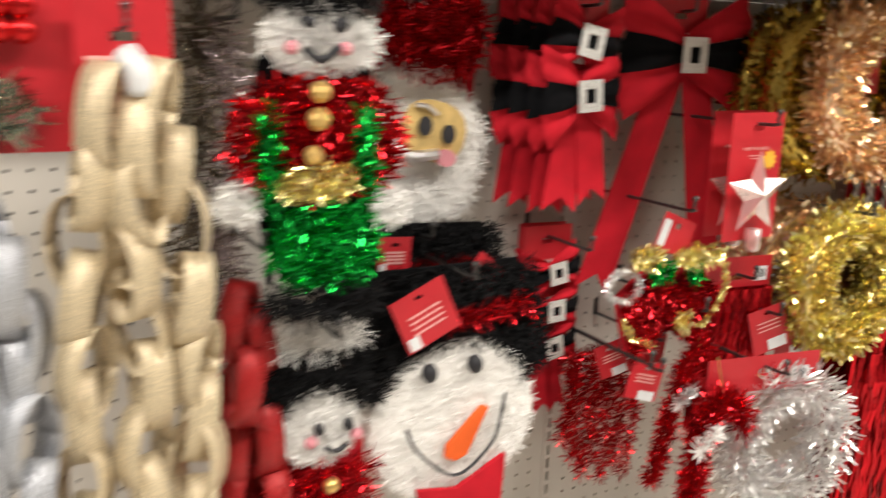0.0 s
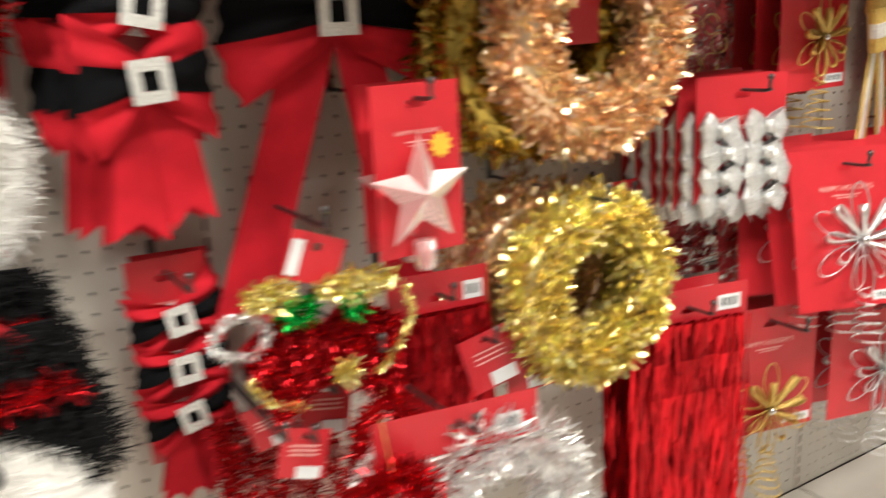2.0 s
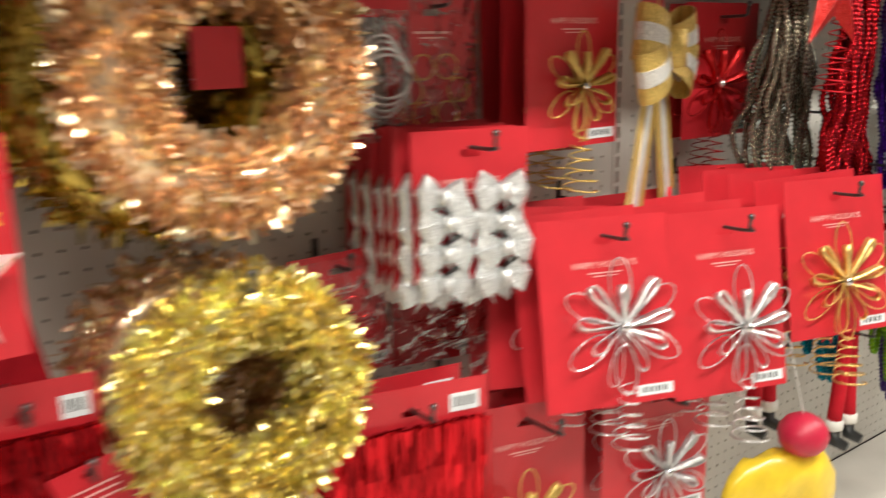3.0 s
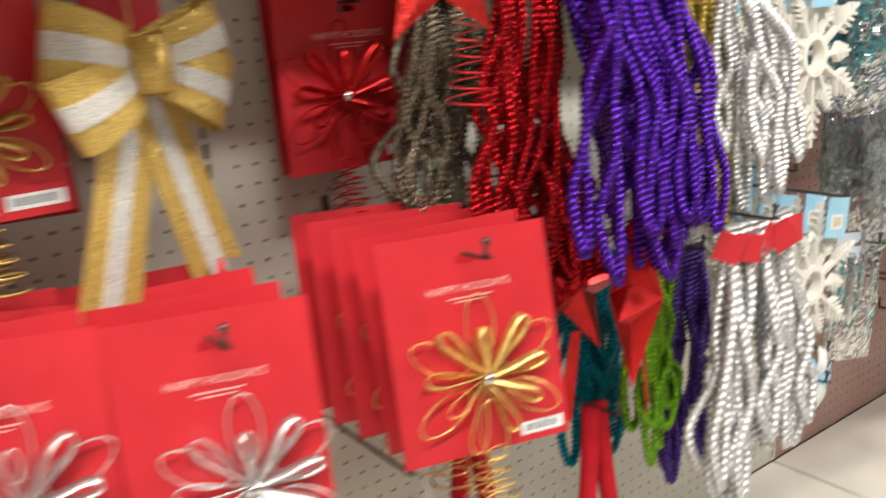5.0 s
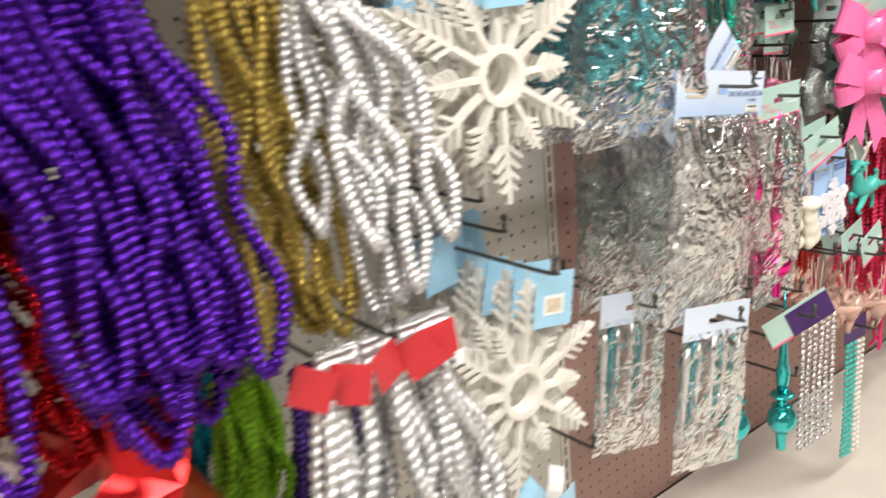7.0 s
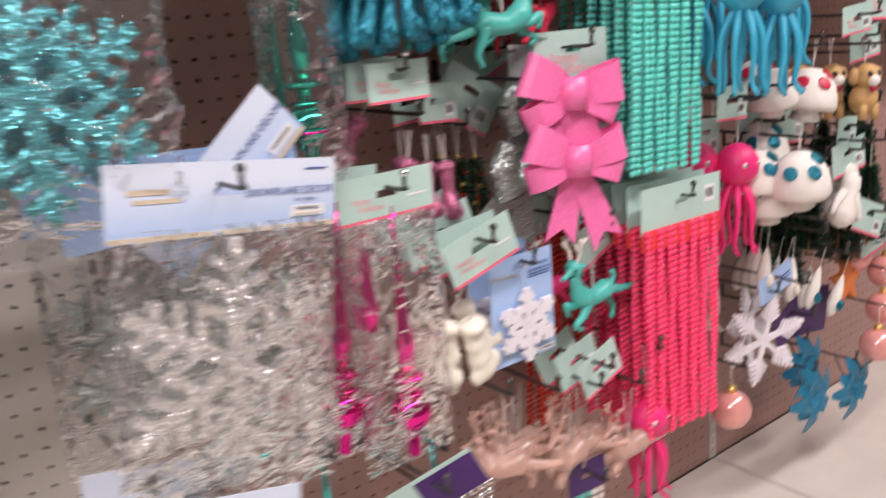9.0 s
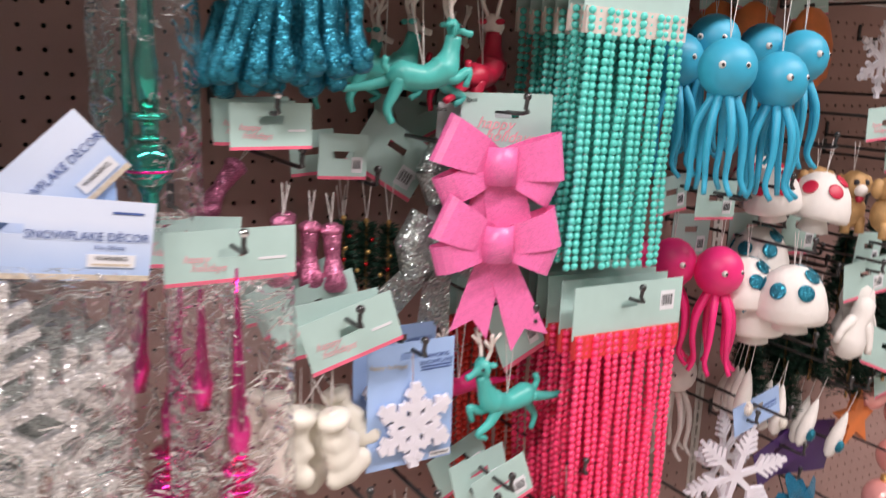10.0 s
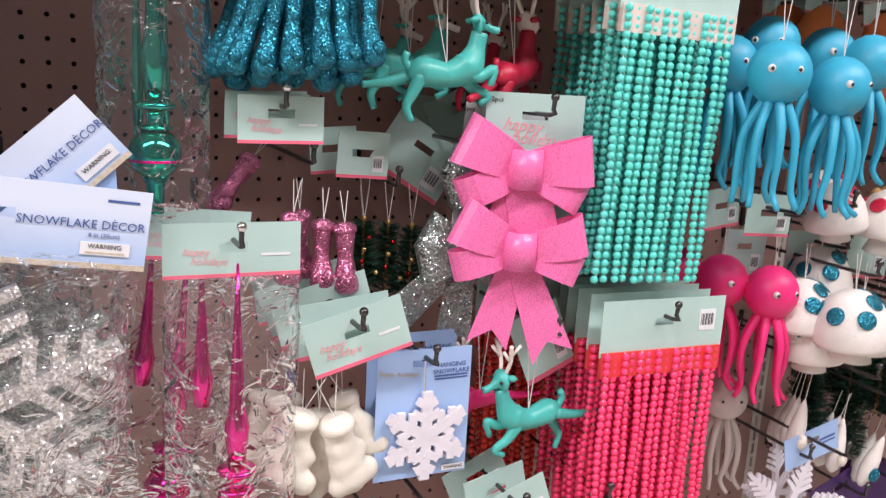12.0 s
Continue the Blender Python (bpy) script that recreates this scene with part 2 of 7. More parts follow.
    "red_bead": mat("coral_bead", (0.92, 0.05, 0.17), 0.35, vary=0.05, island=0.12, coat=0.15),
    "orange_bead": mat("scarlet_bead", (0.7, 0.05, 0.03), 0.35, vary=0.05, island=0.12, coat=0.15),
    # orange-red put in for the shaded tops of the red bead strings
    "bead_shade_strip": mat("bead_shade_strip", (0.75, 0.05, 0.05), 0.4, vary=0.1),
    "pale_band": mat("pale_band", (0.7, 0.62, 0.56), 0.4, vary=0.1),
    "pink_ribbon": glitter("pink_glitter_felt", (0.93, 0.19, 0.46), 2200, 0.0, 0.14),
    # own tone of the silver bows; on the rear snowflake packs it replaces shade
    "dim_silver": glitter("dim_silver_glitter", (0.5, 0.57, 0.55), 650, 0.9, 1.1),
    "blue_rubber": mat("blue_rubber", (0.035, 0.39, 0.58), 0.45, vary=0.08, bump=0.05),
    "pink_rubber": mat("pink_rubber", (0.85, 0.03, 0.2), 0.45, vary=0.08, bump=0.05),
    "white_rubber": mat("white_rubber", (0.75, 0.7, 0.66), 0.5, vary=0.05),
    "white_foam": mat("white_foam", (0.8, 0.77, 0.72), 0.7, vary=0.06, bump=0.35, bscale=600),
    "tan_clay": mat("tan_clay", (0.5, 0.3, 0.12), 0.6, vary=0.2, scale=60, bump=0.2),
    "brush_green": mat("brush_green", (0.012, 0.05, 0.03), 0.5, island=0.5),
    "orange_card": mat("orange_card", (0.7, 0.2, 0.05), 0.45, vary=0.15),
    "rose_gold": mat("rose_gold", (0.95, 0.66, 0.56), 0.22, 0.0, vary=0.15, coat=0.4, trans=0.6),
    "blue_petal": glitter("blue_petal", (0.02, 0.22, 0.38), 1100, 0.3, 0.6),
    "purple_card": mat("purple_card", (0.05, 0.012, 0.12), 0.4, vary=0.1),
    "pearl_pink": mat("pearl_pink", (0.8, 0.35, 0.32), 0.2, 0.2, vary=0.1, coat=0.6),
    "string": mat("white_string", (0.75, 0.73, 0.7), 0.8),
    "lamp_white": mat("lamp_housing", (0.8, 0.8, 0.8), 0.5),
    "lamp_glow": glow("lamp_glow", (1.0, 0.93, 0.84), 1.5),
    "boot_black": mat("boot_black", (0.02, 0.02, 0.02), 0.35),
}

# ---- mesh builders ----
RNG = np.random.RandomState(7)


def part(name, geo, material, parent, label="", smooth=False):
    """One mesh object from a bmesh, or from vertices and faces."""
    me = bpy.data.meshes.new(name)
    if isinstance(geo, bmesh.types.BMesh):
        geo.to_mesh(me)
        geo.free()
    else:
        me.from_pydata([tuple(v) for v in geo[0]], [], [tuple(f) for f in geo[1]])
    me.materials.append(M[material])
    if smooth:
        me.polygons.foreach_set("use_smooth", [True] * len(me.polygons))
    ob = new(name, me)
    ob.parent = parent
    return tagged(ob, label)


def thing(name, m, label, category, group="", kind=""):
    ob = new(name)
    ob.matrix_world = m
    ob.empty_display_size = 0.02
    return tagged(ob, label, category, group, kind)


def assembled(name, chunks, m, label, category, group=""):
    """A thing out of (part name, geometry, material) chunks."""
    t = thing(name, m, label, category, group)
    for piece, geo, key in chunks:
        part(piece, geo, key, t)
    return t


def box(bm, x0, x1, y0, y1, z0, z1):
    v = [bm.verts.new(p) for p in ((x0, y0, z0), (x1, y0, z0), (x1, y1, z0), (x0, y1, z0), (x0, y0, z1), (x1, y0, z1), (x1, y1, z1), (x0, y1, z1))]
    for q in ((0, 3, 2, 1), (4, 5, 6, 7), (0, 1, 5, 4), (1, 2, 6, 5), (2, 3, 7, 6), (3, 0, 4, 7)):
        bm.faces.new([v[i] for i in q])
    return bm


def slab(x0, x1, y0, y1, z0, z1, bevel=0.0):
    bm = box(bmesh.new(), x0, x1, y0, y1, z0, z1)
    if bevel:
        bmesh.ops.bevel(bm, geom=bm.edges[:], offset=bevel, segments=2, affect="EDGES")
    return bm


def arrays(bm):
    bm.verts.index_update()
    out = [tuple(v.co) for v in bm.verts], [tuple(v.index for v in f.verts) for f in bm.faces]
    bm.free()
    return out


def tube(points, radius, seg=8, bm=None, turns=None, ridge=0.0, lobes=1):
    """A swept tube with capped ends; turns and ridge wind a helix round it."""
    bm = bm or bmesh.new()
    pts = [Vector(p) for p in points]
    n = len(pts)
    rad = radius if isinstance(radius, (list, tuple)) else [radius] * n
    rings, side, run = [], None, 0.0
    for i, p in enumerate(pts):
        d = (pts[min(i + 1, n - 1)] - pts[max(i - 1, 0)])
        d = d.normalized() if d.length > 1e-9 else Vector((0, 0, 1))
        if side is None:
            side = d.orthogonal().normalized()
        side = (side - d * side.dot(d))
        side = side.normalized() if side.length > 1e-6 else d.orthogonal().normalized()
        up = d.cross(side)
        if i:
            run += (p - pts[i - 1]).length
        ring = []
        for k in range(seg):
            a = 2 * math.pi * k / seg
            r = rad[i] * (1 + ridge * math.cos(lobes * a - 2 * math.pi * run / turns)) if turns else rad[i]
            ring.append(bm.verts.new(p + (side * math.cos(a) + up * math.sin(a)) * r))
        rings.append(ring)
    for a, b in zip(rings, rings[1:]):
        for k in range(seg):
            bm.faces.new((a[k], a[(k + 1) % seg], b[(k + 1) % seg], b[k]))
    bm.faces.new(rings[0][::-1])
    bm.faces.new(rings[-1])
    return bm


def curve(points, step):
    """Points at even steps along a smooth line through the given ones."""
    p = [Vector(q) for q in points]
    p = [p[0] * 2 - p[1]] + p + [p[-1] * 2 - p[-2]]
    out = []
    for i in range(1, len(p) - 2):
        n = max(2, int((p[i + 1] - p[i]).length / step))
        for k in range(n):
            u = k / n
            out.append(0.5 * (2 * p[i] + (p[i + 1] - p[i - 1]) * u + (2 * p[i - 1] - 5 * p[i] + 4 * p[i + 1] - p[i + 2]) * u * u + (3 * p[i] - p[i - 1] - 3 * p[i + 1] + p[i + 2]) * u ** 3))
    return out + [p[-2]]


def lathe(profile, seg=16, at=(0, 0, 0), bm=None):
    """A turned body round the z axis from (radius, height) pairs."""
    bm = bm or bmesh.new()
    rings = [[bm.verts.new((at[0] + r * math.cos(2 * math.pi * k / seg), at[1] + r * math.sin(2 * math.pi * k / seg), at[2] + z)) for k in range(seg)] for r, z in profile]
    for a, b in zip(rings, rings[1:]):
        for k in range(seg):
            bm.faces.new((a[k], a[(k + 1) % seg], b[(k + 1) % seg], b[k]))
    bm.faces.new(rings[0][::-1])
    bm.faces.new(rings[-1])
    return bm


def ball(r, at=(0, 0, 0), seg=16, squash=1.0, bm=None):
    return lathe([(max(r * math.sin(math.pi * i / (seg // 2)), r * 0.02), -r * squash * math.cos(math.pi * i / (seg // 2))) for i in range(seg // 2 + 1)], seg, at, bm)


def plate(outline, y0, y1):
    """A flat plate cut to an outline in x and z."""
    bm = bmesh.new()
    a = [bm.verts.new((x, y0, z)) for x, z in outline]
    b = [bm.verts.new((x, y1, z)) for x, z in outline]
    n = len(a)
    bm.faces.new(a)
    bm.faces.new(b[::-1])
    for i in range(n):
        bm.faces.new((a[i], b[i], b[(i + 1) % n], a[(i + 1) % n]))
    bmesh.ops.recalc_face_normals(bm, faces=bm.faces)
    return bm


def ribbon(points, across, width, thick=0.0012, bm=None):
    """A band swept along points; across: the way its width lies at each point."""
    bm = bm or bmesh.new()
    pts = [Vector(p) for p in points]
    n = len(pts)
    w = width if isinstance(width, (list, tuple)) else [width] * n
    rows = []
    for i, p in enumerate(pts):
        d = (pts[min(i + 1, n - 1)] - pts[max(i - 1, 0)]).normalized()
        s = Vector(across[i] if isinstance(across, list) else across).normalized()
        up = d.cross(s).normalized() * thick / 2
        s = s * w[i] / 2
        rows.append([bm.verts.new(p + q) for q in (-s - up, s - up, s + up, -s + up)])
    for a, b in zip(rows, rows[1:]):
        for k in range(4):
            bm.faces.new((a[k], a[(k + 1) % 4], b[(k + 1) % 4], b[k]))
    bm.faces.new(rows[0][::-1])
    bm.faces.new(rows[-1])
    return bm


def blades(base, ways, length, width, curl=0.4):
    """Foil strips: two quads each, from base points along ways."""
    n = len(base)
    ways = ways / np.maximum(np.linalg.norm(ways, axis=1, keepdims=True), 1e-9)
    side = np.cross(ways, RNG.normal(size=(n, 3)))
    side /= np.maximum(np.linalg.norm(side, axis=1, keepdims=True), 1e-9)
    bend = np.cross(ways, side) * curl * RNG.uniform(-1, 1, (n, 1))
    ln = length * RNG.uniform(0.6, 1.25, (n, 1))
    wd = width * RNG.uniform(0.7, 1.2, (n, 1)) / 2
    mid = base + ways * ln * 0.5 + bend * ln * 0.15
    tip = base + ways * ln + bend * ln * 0.6
    v = np.stack([base - side * wd, base + side * wd, mid - side * wd, mid + side * wd, tip - side * wd * 0.5, tip + side * wd * 0.5], 1).reshape(-1, 3)
    k = np.arange(n)[:, None] * 6
    f = np.concatenate([k + np.array([0, 1, 3, 2]), k + np.array([2, 3, 5, 4])])
    return v.tolist(), f.tolist()


def inside(n, poly):
    """n random points in an outline of x and z."""
    p = np.array(poly, float)
    out = []
    while len(out) < n:
        q = RNG.uniform(p.min(0), p.max(0), (n * 2, 2))
        hit = np.zeros(len(q), bool)
        for a, b in zip(p, np.roll(p, -1, 0)):
            cross = (a[1] > q[:, 1]) != (b[1] > q[:, 1])
            hit ^= cross & (q[:, 0] < (b[0] - a[0]) * (q[:, 1] - a[1]) / (b[1] - a[1] + 1e-12) + a[0])
        out.extend(q[hit])
    return np.array(out[:n])


def oval(cx, cz, rx, rz, n=24):
    return [(cx + rx * math.cos(2 * math.pi * k / n), cz + rz * math.sin(2 * math.pi * k / n)) for k in range(n)]


def rect(x0, x1, z0, z1):
    return [(x0, z0), (x1, z0), (x1, z1), (x0, z1)]


def tuft(poly, n, length, width, y=0.0, rise=0.5, thick=0.012):
    """Tinsel that covers an outline and stands off it towards the aisle."""
    q = inside(n, poly)
    base = np.stack([q[:, 0], y - RNG.uniform(0, thick, n), q[:, 1]], 1)
    a = RNG.uniform(0, 2 * math.pi, n)
    ways = np.stack([np.cos(a), -rise * RNG.uniform(0.2, 1.6, n), np.sin(a)], 1)
    return blades(base, ways, length, width)


def wreath_tinsel(big, small, n, length, width):
    """Strips round a ring in the x, z plane."""
    a, b = RNG.uniform(0, 2 * math.pi, (2, n))
    out = np.stack([np.cos(a) * np.cos(b), -np.sin(b), np.sin(a) * np.cos(b)], 1)
    base = np.stack([np.cos(a) * big, np.zeros(n), np.sin(a) * big], 1) + out * small * RNG.uniform(0.2, 1.0, (n, 1))
    along = np.stack([-np.sin(a), np.zeros(n), np.cos(a)], 1)
    return blades(base, out + along * RNG.normal(0, 0.6, (n, 1)), length, width)


def line_tinsel(points, radius, n, length, width):
    p = np.array([tuple(q) for q in points])
    i = RNG.randint(0, len(p) - 1, n)
    u = RNG.uniform(0, 1, (n, 1))
    base = p[i] * (1 - u) + p[i + 1] * u
    way = RNG.normal(size=(n, 3))
    way /= np.linalg.norm(way, axis=1, keepdims=True)
    return blades(base + way * radius * RNG.uniform(0, 1, (n, 1)), way, length, width)


def wording(text, size, material, parent, at, turn=0.0, label="", name="printing"):
    """Raised lettering in the x, z plane that faces the aisle."""
    cu = bpy.data.curves.new("lettering", "FONT")
    cu.shear = 0.35 if material == "script_print" else 0.0
    cu.body, cu.size, cu.align_x, cu.align_y, cu.resolution_u, cu.extrude = text, size, "CENTER", "CENTER", 2, 0.0001
    tmp = new("lettering", cu)
    me = bpy.data.meshes.new_from_object(tmp.evaluated_get(bpy.context.evaluated_depsgraph_get()))
    bpy.data.objects.remove(tmp)
    me.transform(pose(*at, 0, turn, 0) @ pose(0, 0, 0, 90, 0, 0))
    me.materials.clear()
    me.materials.append(M[material])
    ob = new(name, me)
    ob.parent = parent
    return tagged(ob, label)


def bars(rows, y=-0.0007):
    """Printed lines too small to read: (x0, x1, z0, z1) each."""
    bm = bmesh.new()
    for x0, x1, z0, z1 in rows:
        box(bm, x0, x1, y, y + 0.0004, z0, z1)
    return bm


def card_board(w, h, hole=0.014, drop=0.018, slot=0.03, thick=0.001):
    """A card hung from the origin: its slot's top edge is at height 0."""
    bm = bmesh.new()
    top, bot = drop, drop - h
    box(bm, -w / 2, w / 2, 0, thick, 0, top)
    box(bm, -w / 2, w / 2, 0, thick, bot, -hole * 0.6)
    box(bm, -w / 2, -slot / 2, 0, thick, -hole * 0.6, 0)
    box(bm, slot / 2, w / 2, 0, thick, -hole * 0.6, 0)
    return bm


def bag_skin(w, h, depth, top, seed=0, nx=18, nz=26):
    """A wrinkled pouch of clear film that hangs down from height top."""
    vs, fs = [], []
    for side in (-1, 1):
        o = len(vs)
        for j in range(nz + 1):
            for i in range(nx + 1):
                u, v = i / nx, j / nz
                fat = (math.sin(math.pi * u) * math.sin(math.pi * min(v * 1.1, 1))) ** 0.5
                k = noise.noise(Vector((u * 5, v * 9, seed * 3.1 + side))) + 0.6 * noise.noise(Vector((u * 14, v * 20, seed + side)))
                e = 0.03 * noise.noise(Vector((v * 8, seed, u > 0.5)))
                vs.append(((u - 0.5 + e) * w, side * depth / 2 * fat + k * 0.006 * (0.3 + fat), top - v * h))
        for j in range(nz):
            for i in range(nx):
                a = o + j * (nx + 1) + i
                fs.append((a, a + 1, a + nx + 2, a + nx + 1))
    return vs, fs


def hook(x, z, length, drop=0.0, knob=False):
    """A wire display hook pushed into the board, with its turned-up tip."""
    t = thing("peg_hook", pose(x, 0, z), "dark metal display hook pushed into the pegboard", "hook", "display hooks")
    part("wire", tube(curve([(0, 0.006, 0), (0, -length * 0.5, -drop * 0.4), (0, -length, -drop), (0, -length - 0.006, 0.006 - drop), (0, -length - 0.008, 0.018 - drop)], 0.02), 0.0026, 8), "hook", t, smooth=True)
    part("back_plate", slab(-0.0045, 0.0045, -0.003, -0.0002, -0.004, 0.026, 0.001), "hook", t)
    part("tip", ball(0.0048, (0, -length - 0.008, 0.019 - drop), 10), "chrome" if knob else "hook", t, smooth=True)
    return t


def row_of(ob, m, count, step, jitter=0.004, turn=3):
    """Copies one behind another along the hook."""
    out = []
    for k in range(1, count + 1):
        j = pose(random.uniform(-jitter, jitter), 0, random.uniform(-jitter, jitter) * 0.3, 0, random.uniform(-turn, turn), random.uniform(-turn, turn))
        out.append(copy_thing(ob, Matrix.Translation((0, step * k, 0)) @ m @ j))
    return out

# ---- the aisle ----
U = [-0.648, 0.571, 1.788, 3.009, 4.228, 5.447]
DECK, TOP = 0.225, 1.365


def structure(name, bm, material, label="", smooth=False):
    ob = part(name, bm, material, None, label, smooth)
    ob["kind"] = "structure"
    return ob


structure("floor", slab(-3.5, 8.0, -3.2, 0.1, -0.05, 0.0), "tile", "pale polished vinyl floor of the shop aisle")
structure("ceiling", slab(-3.5, 8.0, -3.2, 0.1, 3.0, 3.05), "ceiling", "white ceiling boards above the aisle")
structure("wall_north", slab(-3.5, 8.0, 0.05, 0.1, 0.0, 3.0), "plaster", "plain wall behind the shelving")
# unseen stand-in for stocked shelves opposite, dark to keep bounced light low
structure("south_stand_in", slab(-3.5, 8.0, -3.25, -3.2, 0.0, 3.0), "plaster", "unseen plain wall in place of the shelves across the aisle")
structure("wall_west", slab(-3.55, -3.5, -3.2, 0.1, 0.0, 3.0), "plaster", "plain end wall of the shop")
structure("wall_east", slab(8.0, 8.05, -3.2, 0.1, 0.0, 3.0), "plaster", "plain end wall of the shop")
for lx in LAMP_X:
    fit_ = thing("ceiling_light", pose(lx, LAMP_Y, 3.0), "long white fluorescent fitting on the ceiling", "ceiling light", "ceiling lights")
    part("housing", slab(-1.3, 1.3, -0.14, 0.14, -0.07, 0.0, 0.01), "lamp_white", fit_)
    part("rim", slab(-1.27, 1.27, -0.12, 0.12, -0.1, -0.07, 0.008), "lamp_white", fit_)
    part("diffuser", slab(-1.25, 1.25, -0.1, 0.1, -0.112, -0.1, 0.003), "lamp_glow", fit_, "glowing white diffuser")


def peg_panel(x0, x1, z0, z1, phase, material, label):
    """A sheet with a real hole in every cell of its one-inch grid."""
    P = 0.0254
    gx0, ncol = x0 + 0.026 - P / 2, 46
    nz = int((z1 - phase - P / 2) / P) if z1 > phase else 0
    ztop = phase + P / 2 + nz * P
    nrow = int((ztop - z0) / P)
    oct_ = [(math.cos(math.pi * (2 * k + 1) / 8) * 0.0029, math.sin(math.pi * (2 * k + 1) / 8) * 0.0029) for k in range(8)]
    rim = [(P / 2, P / 4), (P / 4, P / 2), (-P / 4, P / 2), (-P / 2, P / 4), (-P / 2, -P / 4), (-P / 4, -P / 2), (P / 4, -P / 2), (P / 2, -P / 4)]
    corner = [(P / 2, P / 2), (-P / 2, P / 2), (-P / 2, -P / 2), (P / 2, -P / 2)]
    vs, fs = [], []
    for j in range(nrow):
        for i in range(ncol):
            cx, cz, o = gx0 + (i + 0.5) * P, ztop - (j + 0.5) * P, len(vs)
            vs += [(cx + a, 0, cz + b) for a, b in rim] + [(cx + a, 0, cz + b) for a, b in oct_]
            vs += [(cx + a, 0.005, cz + b) for a, b in oct_] + [(cx + a, 0, cz + b) for a, b in corner]
            for k in range(8):
                n = (k + 1) % 8
                fs.append((o + k, o + 8 + k, o + 8 + n, o + n))
                fs.append((o + 8 + k, o + 16 + k, o + 16 + n, o + 8 + n))
            fs += [(o, o + 1, o + 24), (o + 2, o + 3, o + 25), (o + 4, o + 5, o + 26), (o + 6, o + 7, o + 27)]
    o = len(vs)
    a, b, c, d = x0, gx0, gx0 + ncol * P, x1
    zb = ztop - nrow * P
    for p, q, r, s in ((a, b, z0, z1), (c, d, z0, z1), (b, c, ztop, z1), (b, c, z0, zb)):
        if q - p > 1e-5 and s - r > 1e-5:
            o = len(vs)
            vs += [(p, 0, r), (q, 0, r), (q, 0, s), (p, 0, s)]
            fs.append((o, o + 1, o + 2, o + 3))
    return structure("pegboard_panel", (vs, fs), material, label)


PHASE = (1.07, 1.295, 1.308, 1.254, 1.254)
# Black sheet in place of the unlit void behind the peg holes
structure("hole_shade_sheet", slab(U[0], U[5], 0.012, 0.03, DECK, TOP), "dark")
for k in range(5):
    pink = k > 2
    peg_panel(U[k] + 0.011, U[k + 1] - 0.011, DECK, TOP, PHASE[k] - 0.0254 * 20, "peg_pink" if pink else "peg_grey", "dusty pink pegboard sheet" if pink else "pale grey pegboard sheet")
for x in U:
    post = structure("shelf_upright", (lambda bm: [box(bm, x - 0.0105, x - 0.003, -0.0015, 0.01, DECK, TOP), box(bm, x + 0.003, x + 0.0105, -0.0015, 0.01, DECK, TOP), [box(bm, x - 0.003, x + 0.003, -0.0015, 0.01, DECK + 0.0254 * i, DECK + 0.0254 * i + 0.006) for i in range(45)]] and bm)(bmesh.new()), "steel", "slotted steel upright between two pegboard sheets")
for k in range(5):
    structure("base_shelf", slab(U[k] + 0.002, U[k + 1] - 0.002, -0.42, -0.002, DECK - 0.03, DECK, 0.003), "steel", "beige steel base shelf of the display")
    structure("kick_plate", slab(U[k] + 0.002, U[k + 1] - 0.002, -0.4, -0.385, 0.0, DECK - 0.031), "steel", "beige steel kick plate")
    # depths differ by bay only to steer the shade below; mostly out of view
    structure("top_shelf", slab(U[k] + 0.002, U[k + 1] - 0.002, -(0.2, 0.34, 0.21, 0.28, 0.33)[k], -0.001, TOP + 0.001, TOP + 0.03, 0.003), "steel", "grey steel shelf above the pegboard")

# ---- kinds of goods ----


def label_strip(parent, x0, x1, z0, z1, y=-0.0006):
    lab = part("price_label", slab(x0, x1, y, y + 0.0005, z0, z1), "white_card", parent, "white barcode label")
    w = (x1 - x0) * 0.8
    part("barcode", bars([(x0 + (x1 - x0) * 0.1 + w * i / 9, x0 + (x1 - x0) * 0.1 + w * i / 9 + w * (0.03 + 0.04 * (i % 2)), z0 + (z1 - z0) * 0.25, z1 - (z1 - z0) * 0.2) for i in range(9)], y - 0.0003), "black_print", lab)


def red_card(parent, w, h, words=True, drop=0.02):
    c = part("card", card_board(w, h, drop=drop, slot=0.022), "red_card", parent, "glossy red backing card with a hanging slot")
    if words:
        wording("HAPPY HOLIDAYS", w * 0.062, "red_print", c, (0.0, -0.0006, -0.035), 0, "pale printed greeting")
        part("small_print", bars([(-w * 0.13, w * 0.13, -0.046, -0.0445), (-w * 0.09, w * 0.09, -0.05, -0.0488)]), "red_print", c)
    return c


